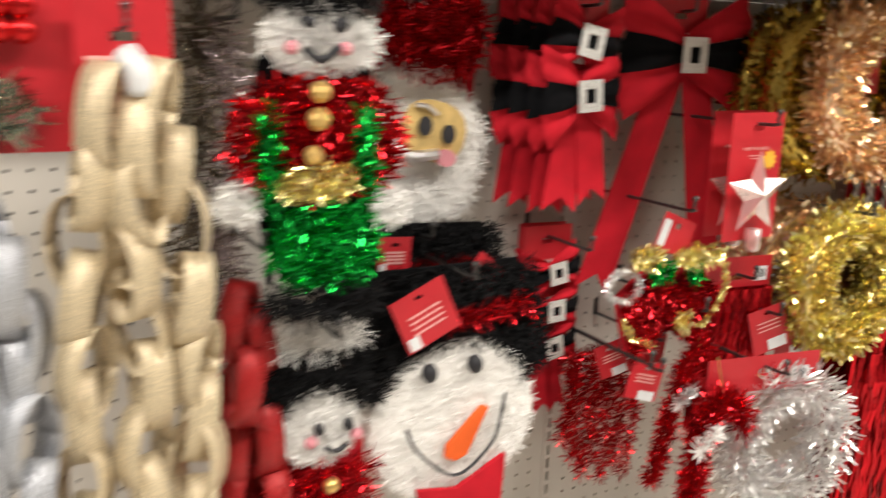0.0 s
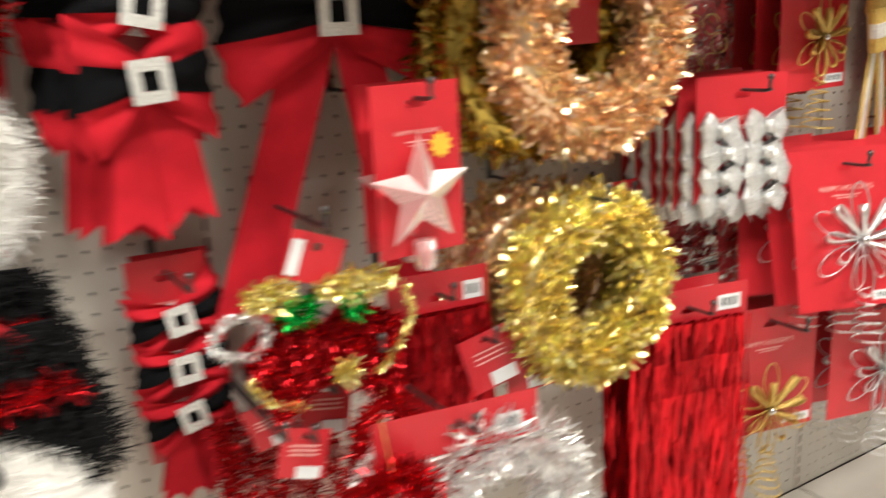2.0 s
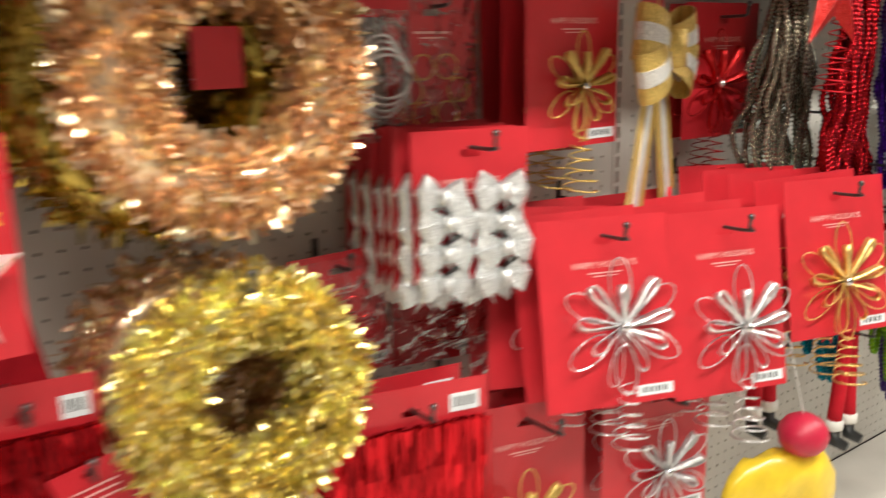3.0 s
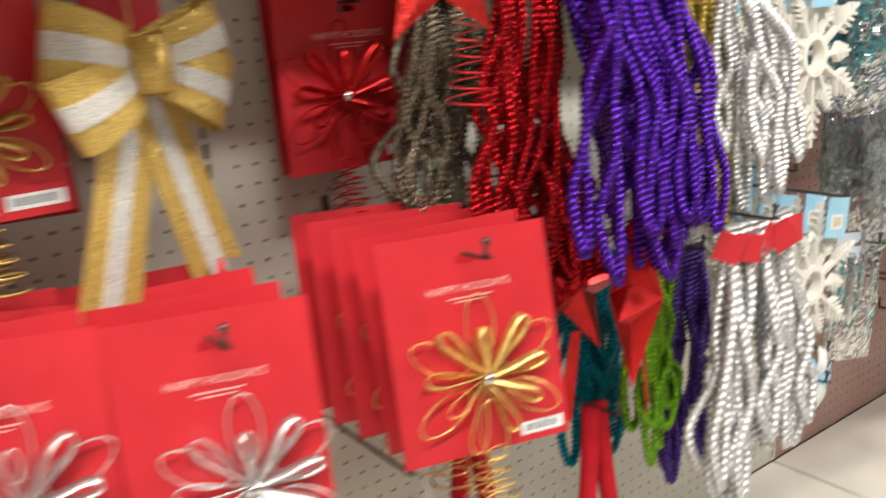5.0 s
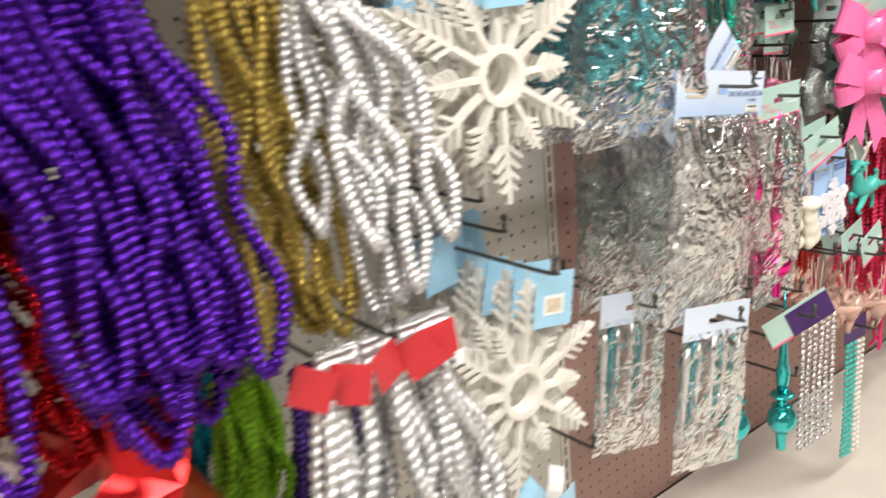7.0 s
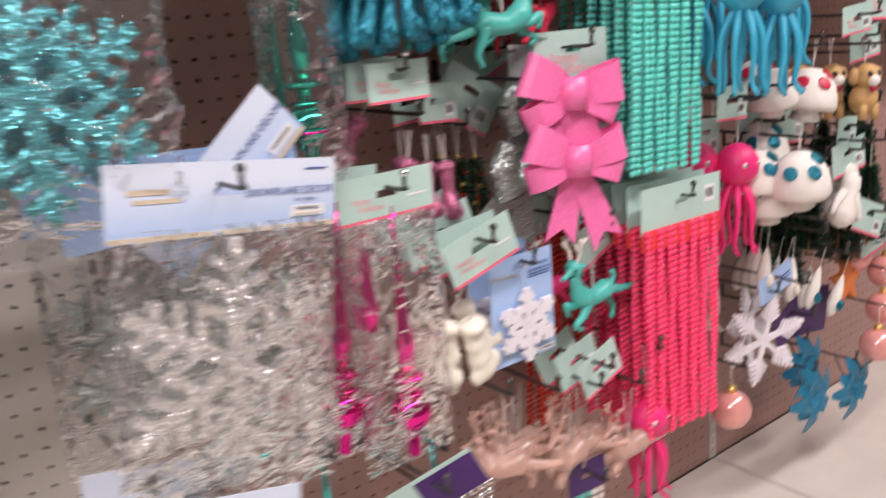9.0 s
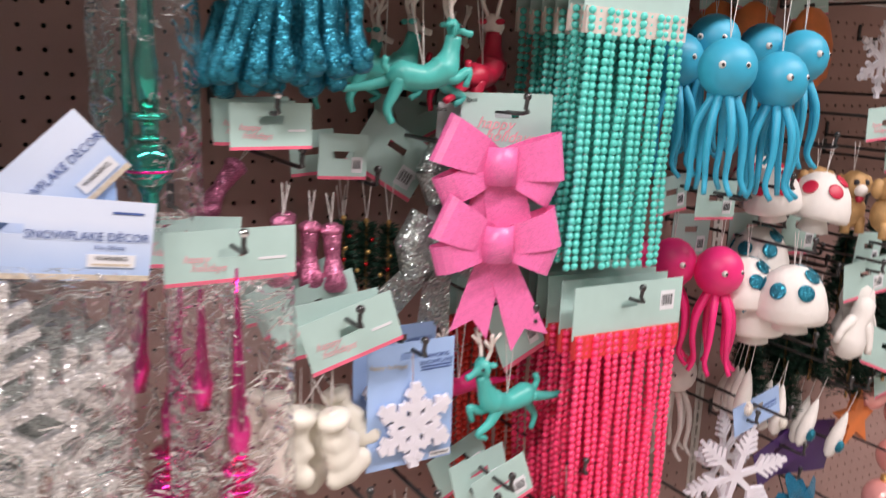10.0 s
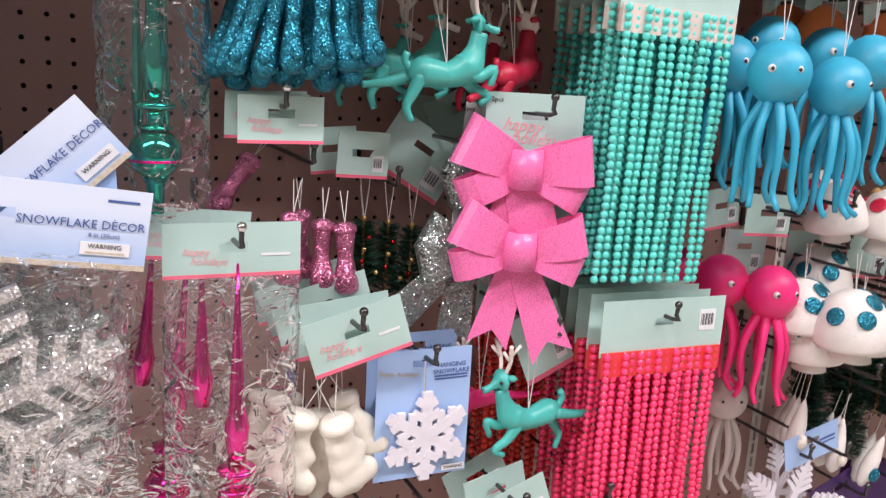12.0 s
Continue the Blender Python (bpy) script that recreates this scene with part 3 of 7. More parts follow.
def loop_flower(parent, at, R, material, label, n=9, wires=6):
    """A flower of ribbon loops round a clear gem."""
    petal = None
    for k in range(n):
        a = 2 * math.pi * k / n + 0.2
        r = R * (0.85 + 0.15 * math.sin(k * 2.3))
        u, s = Vector((math.cos(a), 0, math.sin(a))), Vector((-math.sin(a), 0, math.cos(a)))
        pts = [Vector(at) + u * r * q + s * r * e + Vector((0, y, 0)) for q, e, y in ((0.02, 0.0, -0.004), (0.4, 0.045, -0.014), (0.78, 0.1, -0.018), (0.95, 0.07, -0.016), (1.0, 0.0, -0.014), (0.95, -0.07, -0.012), (0.76, -0.1, -0.01), (0.4, -0.045, -0.006), (0.05, 0.0, -0.003))]
        band = curve(pts, 0.006)
        part("petal", ribbon(band, (s * 0.5 + Vector((0, 0.86, 0))), R * 0.15, 0.0008), material, parent, label if k == 0 else "", True)
    for k in range(wires):
        a = 2 * math.pi * (k + 0.5) / wires
        c = Vector(at) + Vector((math.cos(a), 0, math.sin(a))) * R * 0.72 + Vector((0, -0.006, 0))
        u, s = Vector((math.cos(a), 0, math.sin(a))), Vector((-math.sin(a), 0, math.cos(a)))
        pts = [c + u * R * 0.42 * math.cos(t * math.pi / 7) + s * R * 0.2 * math.sin(t * math.pi / 7) for t in range(15)]
        part("wire_loop", tube(pts, 0.0011, 5), material, parent)
    part("gem", ball(R * 0.09, (at[0], at[1] - 0.012, at[2]), 10), "chrome", parent, "clear round gem", True)


def spring(parent, at, r0, r1, h, turns, material):
    pts = [(at[0] + (r0 + (r1 - r0) * i / (turns * 12)) * math.cos(i * math.pi / 6), at[1] + (r0 + (r1 - r0) * i / (turns * 12)) * math.sin(i * math.pi / 6), at[2] - h * i / (turns * 12)) for i in range(turns * 12 + 1)]
    part("spring", tube(pts, 0.0012, 5), material, parent, "coiled wire stand", True)


def flower_topper(x, y, z, material, colour, turn, count=0, step=0.035, w=0.185, h=0.25, low=0.15, R=0.072, wires=6, dx=0.012, tail=True, swing=0):
    m = pose(x, y, z, -swing, 0, turn)
    t = thing("flower_topper", m, f"{colour} ribbon flower tree topper on a glossy red card", "tree topper", "flower toppers")
    c = red_card(t, w, h, True, 0.026)
    label_strip(c, w / 2 - 0.058, w / 2 - 0.006, 0.026 - h + 0.008, 0.026 - h + 0.022)
    loop_flower(t, (dx, -0.004, -low), R, material, colour + " glitter ribbon", wires=wires)
    if tail:
        spring(t, (dx, -0.008, -low - R * 0.95), 0.008, 0.026, 0.085, 6, material)
    row_of(t, m, count, step)
    return t


def bow_lobe(u_angle, length, w_in, w_out, y, depth, thick):
    a = radians(u_angle)
    u, s = Vector((math.cos(a), 0, math.sin(a))), Vector((-math.sin(a), 0, math.cos(a)))
    prof = ((0.0, -0.004), (0.35, -depth), (0.75, -depth * 1.15), (0.97, -depth * 0.75), (1.0, -depth * 0.35), (0.92, -0.002), (0.5, 0.002), (0.05, -0.001))
    pts = [u * length * q + Vector((0, y + d, 0)) for q, d in prof]
    c = curve(pts, length / 9)
    wid = [w_in + (w_out - w_in) * min(1, (p.dot(u)) / length) ** 0.8 for p in c]
    return ribbon(c, [s] * len(c), wid, thick)


def tail_piece(x0, z0, x1, z1, w0, w1, y, notch=0.02, thick=0.0016):
    """A hanging ribbon end with a notch cut in it."""
    d = Vector((x1 - x0, z1 - z0)).normalized()
    s = Vector((d.y, -d.x)) * -1
    A, B = Vector((x0, z0)), Vector((x1, z1))
    out = [A - s * w0 / 2, A + s * w0 / 2, A.lerp(B, 0.5) + s * (w0 + w1) / 4, B + s * w1 / 2, B - d * notch, B - s * w1 / 2, A.lerp(B, 0.5) - s * (w0 + w1) / 4]
    return plate([tuple(p) for p in out], y, y - thick)


def loop_bow(t, at, L, w_in, w_out, material, angles, tails=(), depth=0.022, knot=(0.026, 0.034), knot_mat=None, stripe=None, tail_y=0.0, outs=()):
    """Folded ribbon bow: loops, a knot over them and hanging ends."""
    x, y, z = at
    for k, a in enumerate(angles):
        lobe = bow_lobe(a, L, w_in, outs[k] if outs else w_out, y - 0.002 * (k % 2) - (0.003 if outs and k > 1 else 0.0), depth, 0.0016)
        bmesh.ops.translate(lobe, verts=lobe.verts, vec=(x, 0, z))
        part("loop", lobe, material, t)
        if stripe:
            lobe = bow_lobe(a, L * 1.006, w_in * 0.32, w_out * 0.32, y - 0.0012 - 0.002 * (k % 2), depth * 1.02, 0.0018)
            bmesh.ops.translate(lobe, verts=lobe.verts, vec=(x, 0, z))
            part("stripe", lobe, stripe, t)
    kw, kh = knot
    pts = [(x + kw / 2 * math.cos(q), y - 0.009 - depth * 1.2 * math.sin(q), z) for q in [math.pi * i / 8 for i in range(9)]]
    part("knot", ribbon(pts, (0, 0, 1), kh, 0.002), knot_mat or material, t, smooth=True)
    for x1, z1, w0, w1 in tails:
        part("tail", tail_piece(x, z - 0.004, x + x1, z + z1, w0, w1, y - tail_y - 0.006 + 0.002 * (1 if x1 > 0 else 2)), material, t)
        if stripe:
            part("stripe", tail_piece(x, z - 0.004, x + x1, z + z1, w0 * 0.32, w1 * 0.32, y - 0.0072 + 0.002 * (1 if x1 > 0 else 2), 0.003), stripe, t)


def fan(side, w, h0, h1, lo, hi, y=0.0, bulge=0.018, seed=0):
    """One pleated wing of a felt bow between two of its bands (lo..hi of its height)."""
    vs, fs, nu, nv = [], [], 12, 8
    for i in range(nu + 1):
        u = i / nu
        for j in range(nv + 1):
            v = lo + (hi - lo) * j / nv
            h = h0 + (h1 - h0) * u ** 0.8
            edge = (0.05 * math.sin(v * 9 + seed) + 0.03 * math.sin(v * 31 + seed * 3)) * u
            yy = y - bulge * math.sin(math.pi * min(1, u * 0.9 + 0.05)) * (0.6 + 0.4 * math.sin(math.pi * v)) - 0.005 * math.sin(math.pi * u) ** 0.5 * math.sin(v * 21 + seed * 2 + u * 2) - 0.002
            vs.append((side * w * (u + edge) * (1 - 0.1 * abs(v - 0.5) * 2 * u), yy, (v - 0.5) * h))
    for i in range(nu):
        for j in range(nv):
            a = i * (nv + 1) + j
            fs.append((a, a + 1, a + nv + 2, a + nv + 1) if side < 0 else (a, a + nv + 1, a + nv + 2, a + 1))
    return vs, fs


def shifted(geo, x=0.0, y=0.0, z=0.0, turn=0.0):
    c, s = math.cos(radians(turn)), math.sin(radians(turn))
    return [(x + c * v[0] - s * v[2], y + v[1], z + s * v[0] + c * v[2]) for v in geo[0]], geo[1]


def belt_bow(t, x, z, W, H, y=0.0, buck=0.022, turn=0.0):
    """Red felt bow with a black band and a square glitter buckle."""
    for side in (-1, 1):
        part("felt_wing", shifted(fan(side, W / 2, H * 0.3, H, 0.0, 0.35, y, seed=side), x, 0, z, turn), "felt_red", t, smooth=True)
        part("black_band", shifted(fan(side, W / 2, H * 0.3, H, 0.35, 0.66, y - 0.003, seed=side), x, 0, z, turn), "felt_black", t, "black felt band", True)
        part("felt_wing", shifted(fan(side, W / 2, H * 0.3, H, 0.66, 1.0, y, seed=side), x, 0, z, turn), "felt_red", t, smooth=True)
    b, i = buck, buck * 0.45
    bm = bmesh.new()
    for p in ((-b, -i, -b, b), (i, b, -b, b), (-i, i, i, b), (-i, i, -b, -i)):
        box(bm, p[0] * 0.9, p[1] * 0.9, -0.003, 0.0, p[2], p[3])
    bmesh.ops.transform(bm, matrix=Matrix.Translation((x, y - 0.024, z)) @ Matrix.Rotation(radians(-turn), 4, "Y"), verts=bm.verts)
    part("buckle", bm, "buckle", t, "square white glitter buckle")
    part("strap", slab(x - i, x + i, y - 0.0225, y - 0.004, z - i, z + i), "felt_black", t)


def ring_link(w, h, band, spin):
    """One closed loop of a paper chain."""
    pts = [(w / 2 * math.cos(2 * math.pi * k / 20), 0, h / 2 * math.sin(2 * math.pi * k / 20)) for k in range(21)]
    bm = ribbon(pts, (0, 1, 0), band, 0.0008)
    bmesh.ops.rotate(bm, cent=(0, 0, 0), matrix=Matrix.Rotation(radians(spin), 3, "Z"), verts=bm.verts)
    return bm


def paper_chain(x, y, z, cols, rows, material, colour, dx=0.039, dz=0.053, header=True):
    m = pose(x, y, z)
    t = thing("paper_chain", m, f"folded {colour} glitter paper chain hung from a hook", "paper chain", "paper chains")
    if header:
        c = part("card", card_board(0.085, 0.06, drop=0.03, slot=0.022), "red_card", t, "red folded header card")
        part("small_print", bars([(-0.034, 0.036, -0.026, -0.022)]), "red_print", c)
        part("paper_tag", tube(curve([(0.0, -0.006, -0.02), (0.008, -0.018, -0.035), (0.01, -0.016, -0.055)], 0.006), 0.014, 8), "white_card", t, "white paper band", True)
    for i in range(cols):
        for j in range(rows):
            ox, oz = (i - (cols - 1) / 2) * dx * (0.35 + 0.65 * min(1, j / 3)), -0.075 - (j + 0.4 * (i % 2)) * dz
            spin = ((88, 40, 105, 130) if i % 2 else (48, 95, 140, 80))[j % 4] + random.uniform(-14, 14)
            bm = ring_link(0.054, 0.098, 0.031, spin)
            bmesh.ops.rotate(bm, cent=(0, 0, 0), matrix=Matrix.Rotation(radians(random.uniform(-14, 14)), 3, "Y"), verts=bm.verts)
            bmesh.ops.translate(bm, verts=bm.verts, vec=(ox + random.uniform(-0.008, 0.008), random.uniform(-0.02, 0.02), oz + random.uniform(-0.012, 0.012)))
            part("paper_link", bm, material, t, smooth=True)
    return t


def tinsel_wreath(x, y, z, R, r, n, material, colour, L=0.0165, W=0.0075, tag=False, tilt=0):
    m = pose(x, y, z, 0, 0, tilt)
    t = thing("tinsel_wreath", m, f"{colour} foil tinsel wreath hung from a hook", "wreath", "tinsel wreaths")
    part("core_ring", tube([(R * math.cos(2 * math.pi * k / 36), 0, R * math.sin(2 * math.pi * k / 36)) for k in range(37)], r * 0.55, 8), material, t, smooth=True)
    part("tinsel", wreath_tinsel(R, r * 0.7, n, L, W), material, t)
    if tag:
        part("tag", slab(-0.025, 0.025, 0.01, 0.011, -0.012, 0.045), "red_card", t, "red card tag")
    return t


def foil_curtain(x, y, z, w, h, turn=-8):
    m = pose(x, y, z, 0, 0, turn)
    t = thing("foil_curtain", m, "red metallic foil fringe curtain pack with a red header card", "foil curtain", "foil curtains")
    c = part("card", card_board(w * 1.04, 0.055, drop=0.03, slot=0.022), "red_card", t, "folded red header card")
    label_strip(c, w * 0.26, w * 0.46, -0.012, 0.012)
    n = 420
    xs = RNG.uniform(-w / 2, w / 2, n)
    base = np.stack([xs, RNG.uniform(-0.014, 0.014, n), np.full(n, -0.02)], 1)
    vs, fs = [], []
    for p in base:
        k0, ph = len(vs), RNG.uniform(0, 6.28)
        for j in range(8):
            zz = p[2] - (h - 0.02) * j / 7 * RNG.uniform(0.97, 1.0)
            dx, dy = 0.003 * math.sin(j * 1.7 + ph), 0.004 * math.sin(j * 2.3 + ph)
            tw = 0.0022 * (0.4 + abs(math.cos(j * 1.3 + ph)))
            vs += [(p[0] + dx - tw, p[1] + dy, zz), (p[0] + dx + tw, p[1] + dy + 0.002 * math.sin(j * 2 + ph), zz)]
        fs += [(k0 + 2 * j, k0 + 2 * j + 1, k0 + 2 * j + 3, k0 + 2 * j + 2) for j in range(7)]
    part("foil_fringe", (vs, fs), "red_tinsel", t, "shiny red foil strips")
    return t


def garland_hank(x, y, z, w, h, strands, material, colour, r=0.0058, spread=1.25, depth=0.05, pitch=0.006, lean=0.0, name="garland", seed=1, stray=0.0):
    """A hank of twisted garland: long loops that hang from the hook."""
    rnd = random.Random(seed)
    key_fuzzy = material in ("rope_dark", "rope_gold")
    m = pose(x, y, z)
    t = thing(name, m, f"hank of {colour} twisted foil garland hung from a hook", "garland", "hanging garlands")
    hair = []
    for k in range(strands):
        u = (k + 0.5) / strands - 0.5
        x0, x1 = u * w * 0.75, u * w * spread + lean + rnd.uniform(-0.016, 0.016)
        yy = rnd.uniform(-depth / 2, depth / 2)
        hh = h * rnd.uniform(0.72, 1.0)
        gap = rnd.uniform(0.008, 0.028)
        mess = 0.02
        if stray and k in (0, strands // 3):
            x0, x1, yy, hh, gap = math.copysign(w * 0.3, stray), stray * (1 if k == 0 else 0.6), -depth / 2 - 0.004, h * (0.8 if k == 0 else 0.9), 0.013
        side = [(x0, 0, 0), (x0 * 1.1 + rnd.uniform(-mess, mess) * 0.6, yy * 0.6, -hh * 0.25), ((x0 + x1) / 2 + rnd.uniform(-mess, mess), yy + rnd.uniform(-0.01, 0.01), -hh * 0.46), ((x0 + x1 * 2) / 3 + rnd.uniform(-mess, mess), yy, -hh * 0.62), (x1 - gap + rnd.uniform(-mess, mess) * 0.6, yy, -hh * 0.8)]
        back = [(x1 + gap + rnd.uniform(0, mess) * 0.5, yy + 0.006, -hh * 0.82), (x1 * 0.75 + x0 * 0.25 + rnd.uniform(-mess, mess), yy + 0.01, -hh * 0.63), ((x0 + x1) / 2 + gap + rnd.uniform(-mess, mess), yy + 0.012, -hh * 0.44), (x0 + 0.008, yy * 0.6 + 0.01, -hh * 0.22), (x0 + 0.006, 0.006, 0)]
        pts = curve(side + [(x1 - gap * 0.4, yy - 0.003, -hh * 0.97), (x1 + gap * 0.5, yy, -hh * 0.98)] + back, 0.00125)
        part("strand", tube(pts, r, 7, turns=pitch, ridge=0.24), material, t, smooth=True)
        hair.append(line_tinsel(pts, r, int(len(pts) * (1.1 if key_fuzzy else 0.7)), r * 0.6, 0.0011))
    vs, fs = [], []
    for v, f in hair:
        fs += [[i + len(vs) for i in q] for q in f]
        vs += v
    tagged(part("foil_hairs", (vs, fs), material, t, "fine foil hairs on the strands"), kind="stuff")
    return t


def flake_shape(R, arms, bar, thick, pairs=3, core=0.0, spread=55, taper=0.6, first=0.42, reach=0.27):
    """A snowflake of bars with side branches, cut through in the middle where it has a core ring."""
    bm = bmesh.new()

    count = [0]

    def stick(p, q, w0, w1):
        p, q = Vector(p), Vector(q)
        count[0] += 1
        th = thick * (1 - 0.25 * ((count[0] * 0.618) % 1))
        d = (q - p).normalized()
        s = Vector((-d.z, 0, d.x))
        f = [bm.verts.new(c + Vector((0, y, 0))) for y in (-th / 2, th / 2) for c in (p - s * w0 / 2, q - s * w1 / 2, q + s * w1 / 2, p + s * w0 / 2)]
        for i in ((3, 2, 1, 0), (4, 5, 6, 7), (0, 1, 5, 4), (1, 2, 6, 5), (2, 3, 7, 6), (3, 0, 4, 7)):
            bm.faces.new([f[j] for j in i])

    for k in range(arms):
        a = 2 * math.pi * k / arms + math.pi / 2
        r = R * (1 if arms < 8 or k % 2 == 0 else 0.72)
        u = Vector((math.cos(a), 0, math.sin(a)))
        stick(u * core, u * r, bar, bar * taper)
        for j in range(pairs):
            o = core + (r - core) * (first + (0.87 - first) * j / max(1, pairs - 1 + 0.6))
            for sgn in (-1, 1):
                b = a + sgn * radians(spread)
                e = u * o + Vector((math.cos(b), 0, math.sin(b))) * r * reach * (1 - 0.6 * j / max(1, pairs))
                stick(u * o, e, bar * 0.75, bar * taper * 0.75)
    if core:
        n = 24
        rings = [[bm.verts.new((math.cos(2 * math.pi * i / n) * rr, y, math.sin(2 * math.pi * i / n) * rr)) for i in range(n)] for rr, y in ((core * 0.76, -thick * 0.6), (core * 1.06, -thick * 0.6), (core * 1.06, thick), (core * 0.72, thick))]
        for q in range(4):
            A, B = rings[q], rings[(q + 1) % 4]
            for i in range(n):
                bm.faces.new((A[i], A[(i + 1) % n], B[(i + 1) % n], B[i]))
    bmesh.ops.recalc_face_normals(bm, faces=bm.faces)
    return bm


def teal_header(parent, w, h, front=True, greet=True, drop=0.02, at=(0, 0, 0), size=0.2):
    c = part("card", card_board(w, h, drop=drop, slot=0.026), "teal_card", parent, "mint green header card with a pink edge")
    if front:
        part("edge_stripe", slab(-w / 2, w / 2, -0.0005, 0.0, drop - h, drop - h + h * 0.07), "pink_print", c)
        if greet:
            wording("happy", h * 0.2, "script_print", c, (-w * 0.27, -0.0005, drop - h * 0.52), 3, "pink printed greeting")
            wording("holidays", h * 0.2, "script_print", c, (-w * 0.18, -0.0005, drop - h * 0.7), 3, "pink printed greeting")
        part("small_print", bars([(w * 0.2, w * 0.42, drop - h * 0.62, drop - h * 0.57)]), "white_card", c)
    return c


def mint_tag(x, y, z, w, h, roll, turn=0, label="mint green header card hung askew on a hook", barcode=True, greet=False):
    t = thing("header_card", pose(x, y, z, 0, roll, turn), label, "header card", "header cards")
    c = teal_header(t, w, h, True, greet)
    if barcode:
        label_strip(c, w * 0.18, w * 0.4, 0.02 - h * 0.85, 0.02 - h * 0.5)
    return t


def bead_strand(n, pitch, r, wob, seed):
    """One string of round beads that hangs from height 0."""
    rnd = random.Random(seed)
    vs, fs = [], []
    p = (rnd.uniform(0, 6), rnd.uniform(0, 6))
    for k in range(n):
        cx, cy, cz = wob * math.sin(k * 0.35 + p[0]), wob * math.sin(k * 0.28 + p[1]), -(k + 0.5) * pitch + rnd.uniform(-0.0004, 0.0004)
        o = len(vs)
        vs.append((cx, cy, cz - r))
        for a in (-0.55, 0.55):
            vs += [(cx + r * 0.84 * math.cos(2 * math.pi * i / 8), cy + r * 0.84 * math.sin(2 * math.pi * i / 8), cz + r * a) for i in range(8)]
            if a < 0:
                vs += [(cx + r * math.cos(2 * math.pi * i / 8), cy + r * math.sin(2 * math.pi * i / 8), cz) for i in range(8)]
        vs.append((cx, cy, cz + r))
        e = o + 25
        for i in range(8):
            j = (i + 1) % 8
            fs.append((o, o + 1 + j, o + 1 + i))
            for q in (1, 9):
                fs.append((o + q + i, o + q + j, o + q + 8 + j, o + q + 8 + i))
            fs.append((o + 17 + i, o + 17 + j, e))
    return vs, fs


def bead_pack(x, y, z, w, cols, rows, layers, gap, bead, band, turn, colour, pitch=0.0093, r=0.0047, roll=0.0):
    """Strings of beads on a header card, pack behind pack; the beads of the front pack are pieces of their own."""
    m = pose(x, y, z, 0, roll, turn)
    one = bpy.data.meshes.new("bead")
    bm = ball(r, (0, 0, 0), 10)
    bm.to_mesh(one)
    bm.free()
    one.materials.append(M[bead])
    one.polygons.foreach_set("use_smooth", [True] * len(one.polygons))
    made = []
    for split in (True, False):
        t = thing("bead_garland_pack", m, f"{colour} plastic bead garland pack under a mint card", "bead garland", colour + " bead packs")
        c = teal_header(t, w * 1.03, 0.068, False, False, 0.024)
        label_strip(c, w * 0.3, w * 0.44, -0.018, 0.008)
        # strip over the string tops; on red packs its colour imitates shade
        part("band", slab(-w / 2, w / 2, -0.003, 0.004, -0.068, -0.038), band, t, "strip across the tops of the strings")
        for i in range(cols):
            ox, oy = (i + 0.5) / cols * w - w / 2, -0.004 + 0.004 * (i % 2)
            s = part("bead_string", tube([(0, 0, 0), (0, 0, -rows * pitch)], 0.0009, 4), "string", t)
            s.location = (ox, oy, -0.038)
            if split:
                for k in range(rows):
                    b = new("bead", one)
                    b.parent = s
                    b.location = (0.0012 * math.sin(k * 0.35 + i), 0.0012 * math.sin(k * 0.28 + i * 2), -(k + 0.5) * pitch + random.uniform(-0.0005, 0.0005))
            else:
                tagged(part("bead_rest", bead_strand(rows, pitch, r, 0.0012, i), bead, s, smooth=True), kind="stuff")
        made.append(t)
    back = made[1]
    for k in range(2, layers):
        copy_thing(back, m @ pose(random.uniform(-0.003, 0.003), gap * k, random.uniform(-0.003, 0.004), 0, random.uniform(-1, 1), random.uniform(-1.5, 1.5)))
    back.matrix_basis = m @ pose(-0.002, gap, 0.002, 0, 0.5, 0.7)
    return made[0]


def string_to(parent, x0, z0, z1, dx=0.008, y=0.0):
    part("string", tube([(x0, y, z0), (x0 - dx, y, z1)], 0.0006, 4), "string", parent)
    part("string", tube([(x0, y, z0), (x0 + dx, y, z1)], 0.0006, 4), "string", parent)


def octopus(x, y, z, r, material, colour, turn=0, legs=0.13, seed=0):
    rnd = random.Random(seed)
    t = thing("octopus_ornament", pose(x, y, z, 0, 0, turn), f"{colour} rubber octopus ornament hung by a white string", "ornament", colour + " octopuses")
    part("head", ball(r, (0, 0, 0), 20, 1.04), material, t, smooth=True)
    for k in range(7):
        a = 2 * math.pi * k / 7 + 0.3
        c, s = math.cos(a), math.sin(a)
        q = rnd.uniform(0.9, 1.15)
        pts = [(c * r * 0.3, s * r * 0.3, -r * 0.8), (c * r * 0.75 * q, s * r * 0.75, -r - legs * 0.25), (c * r * 0.85 * q, s * r * 0.8, -r - legs * 0.55), (c * r * 0.8 * q + rnd.uniform(-0.006, 0.006), s * r * 0.7, -r - legs * 0.85), (c * r * 1.0 * q + 0.004, s * r, -r - legs)]
        cv = curve(pts, 0.008)
        part("tentacle", tube(cv, [r * 0.17 - r * 0.08 * i / len(cv) for i in range(len(cv))], 8), material, t, smooth=True)
    for sx in (-0.5, 0.35):
        e = part("eye", ball(r * 0.13, (sx * r, -r * 0.84, r * 0.12), 10), "white_rubber", t, "white eye with a black pupil", True)
        part("pupil", ball(r * 0.07, (sx * r, -r * 0.93, r * 0.12), 8), "black_print", e, "", True)
    string_to(t, 0, r, r + 0.09)
    return t


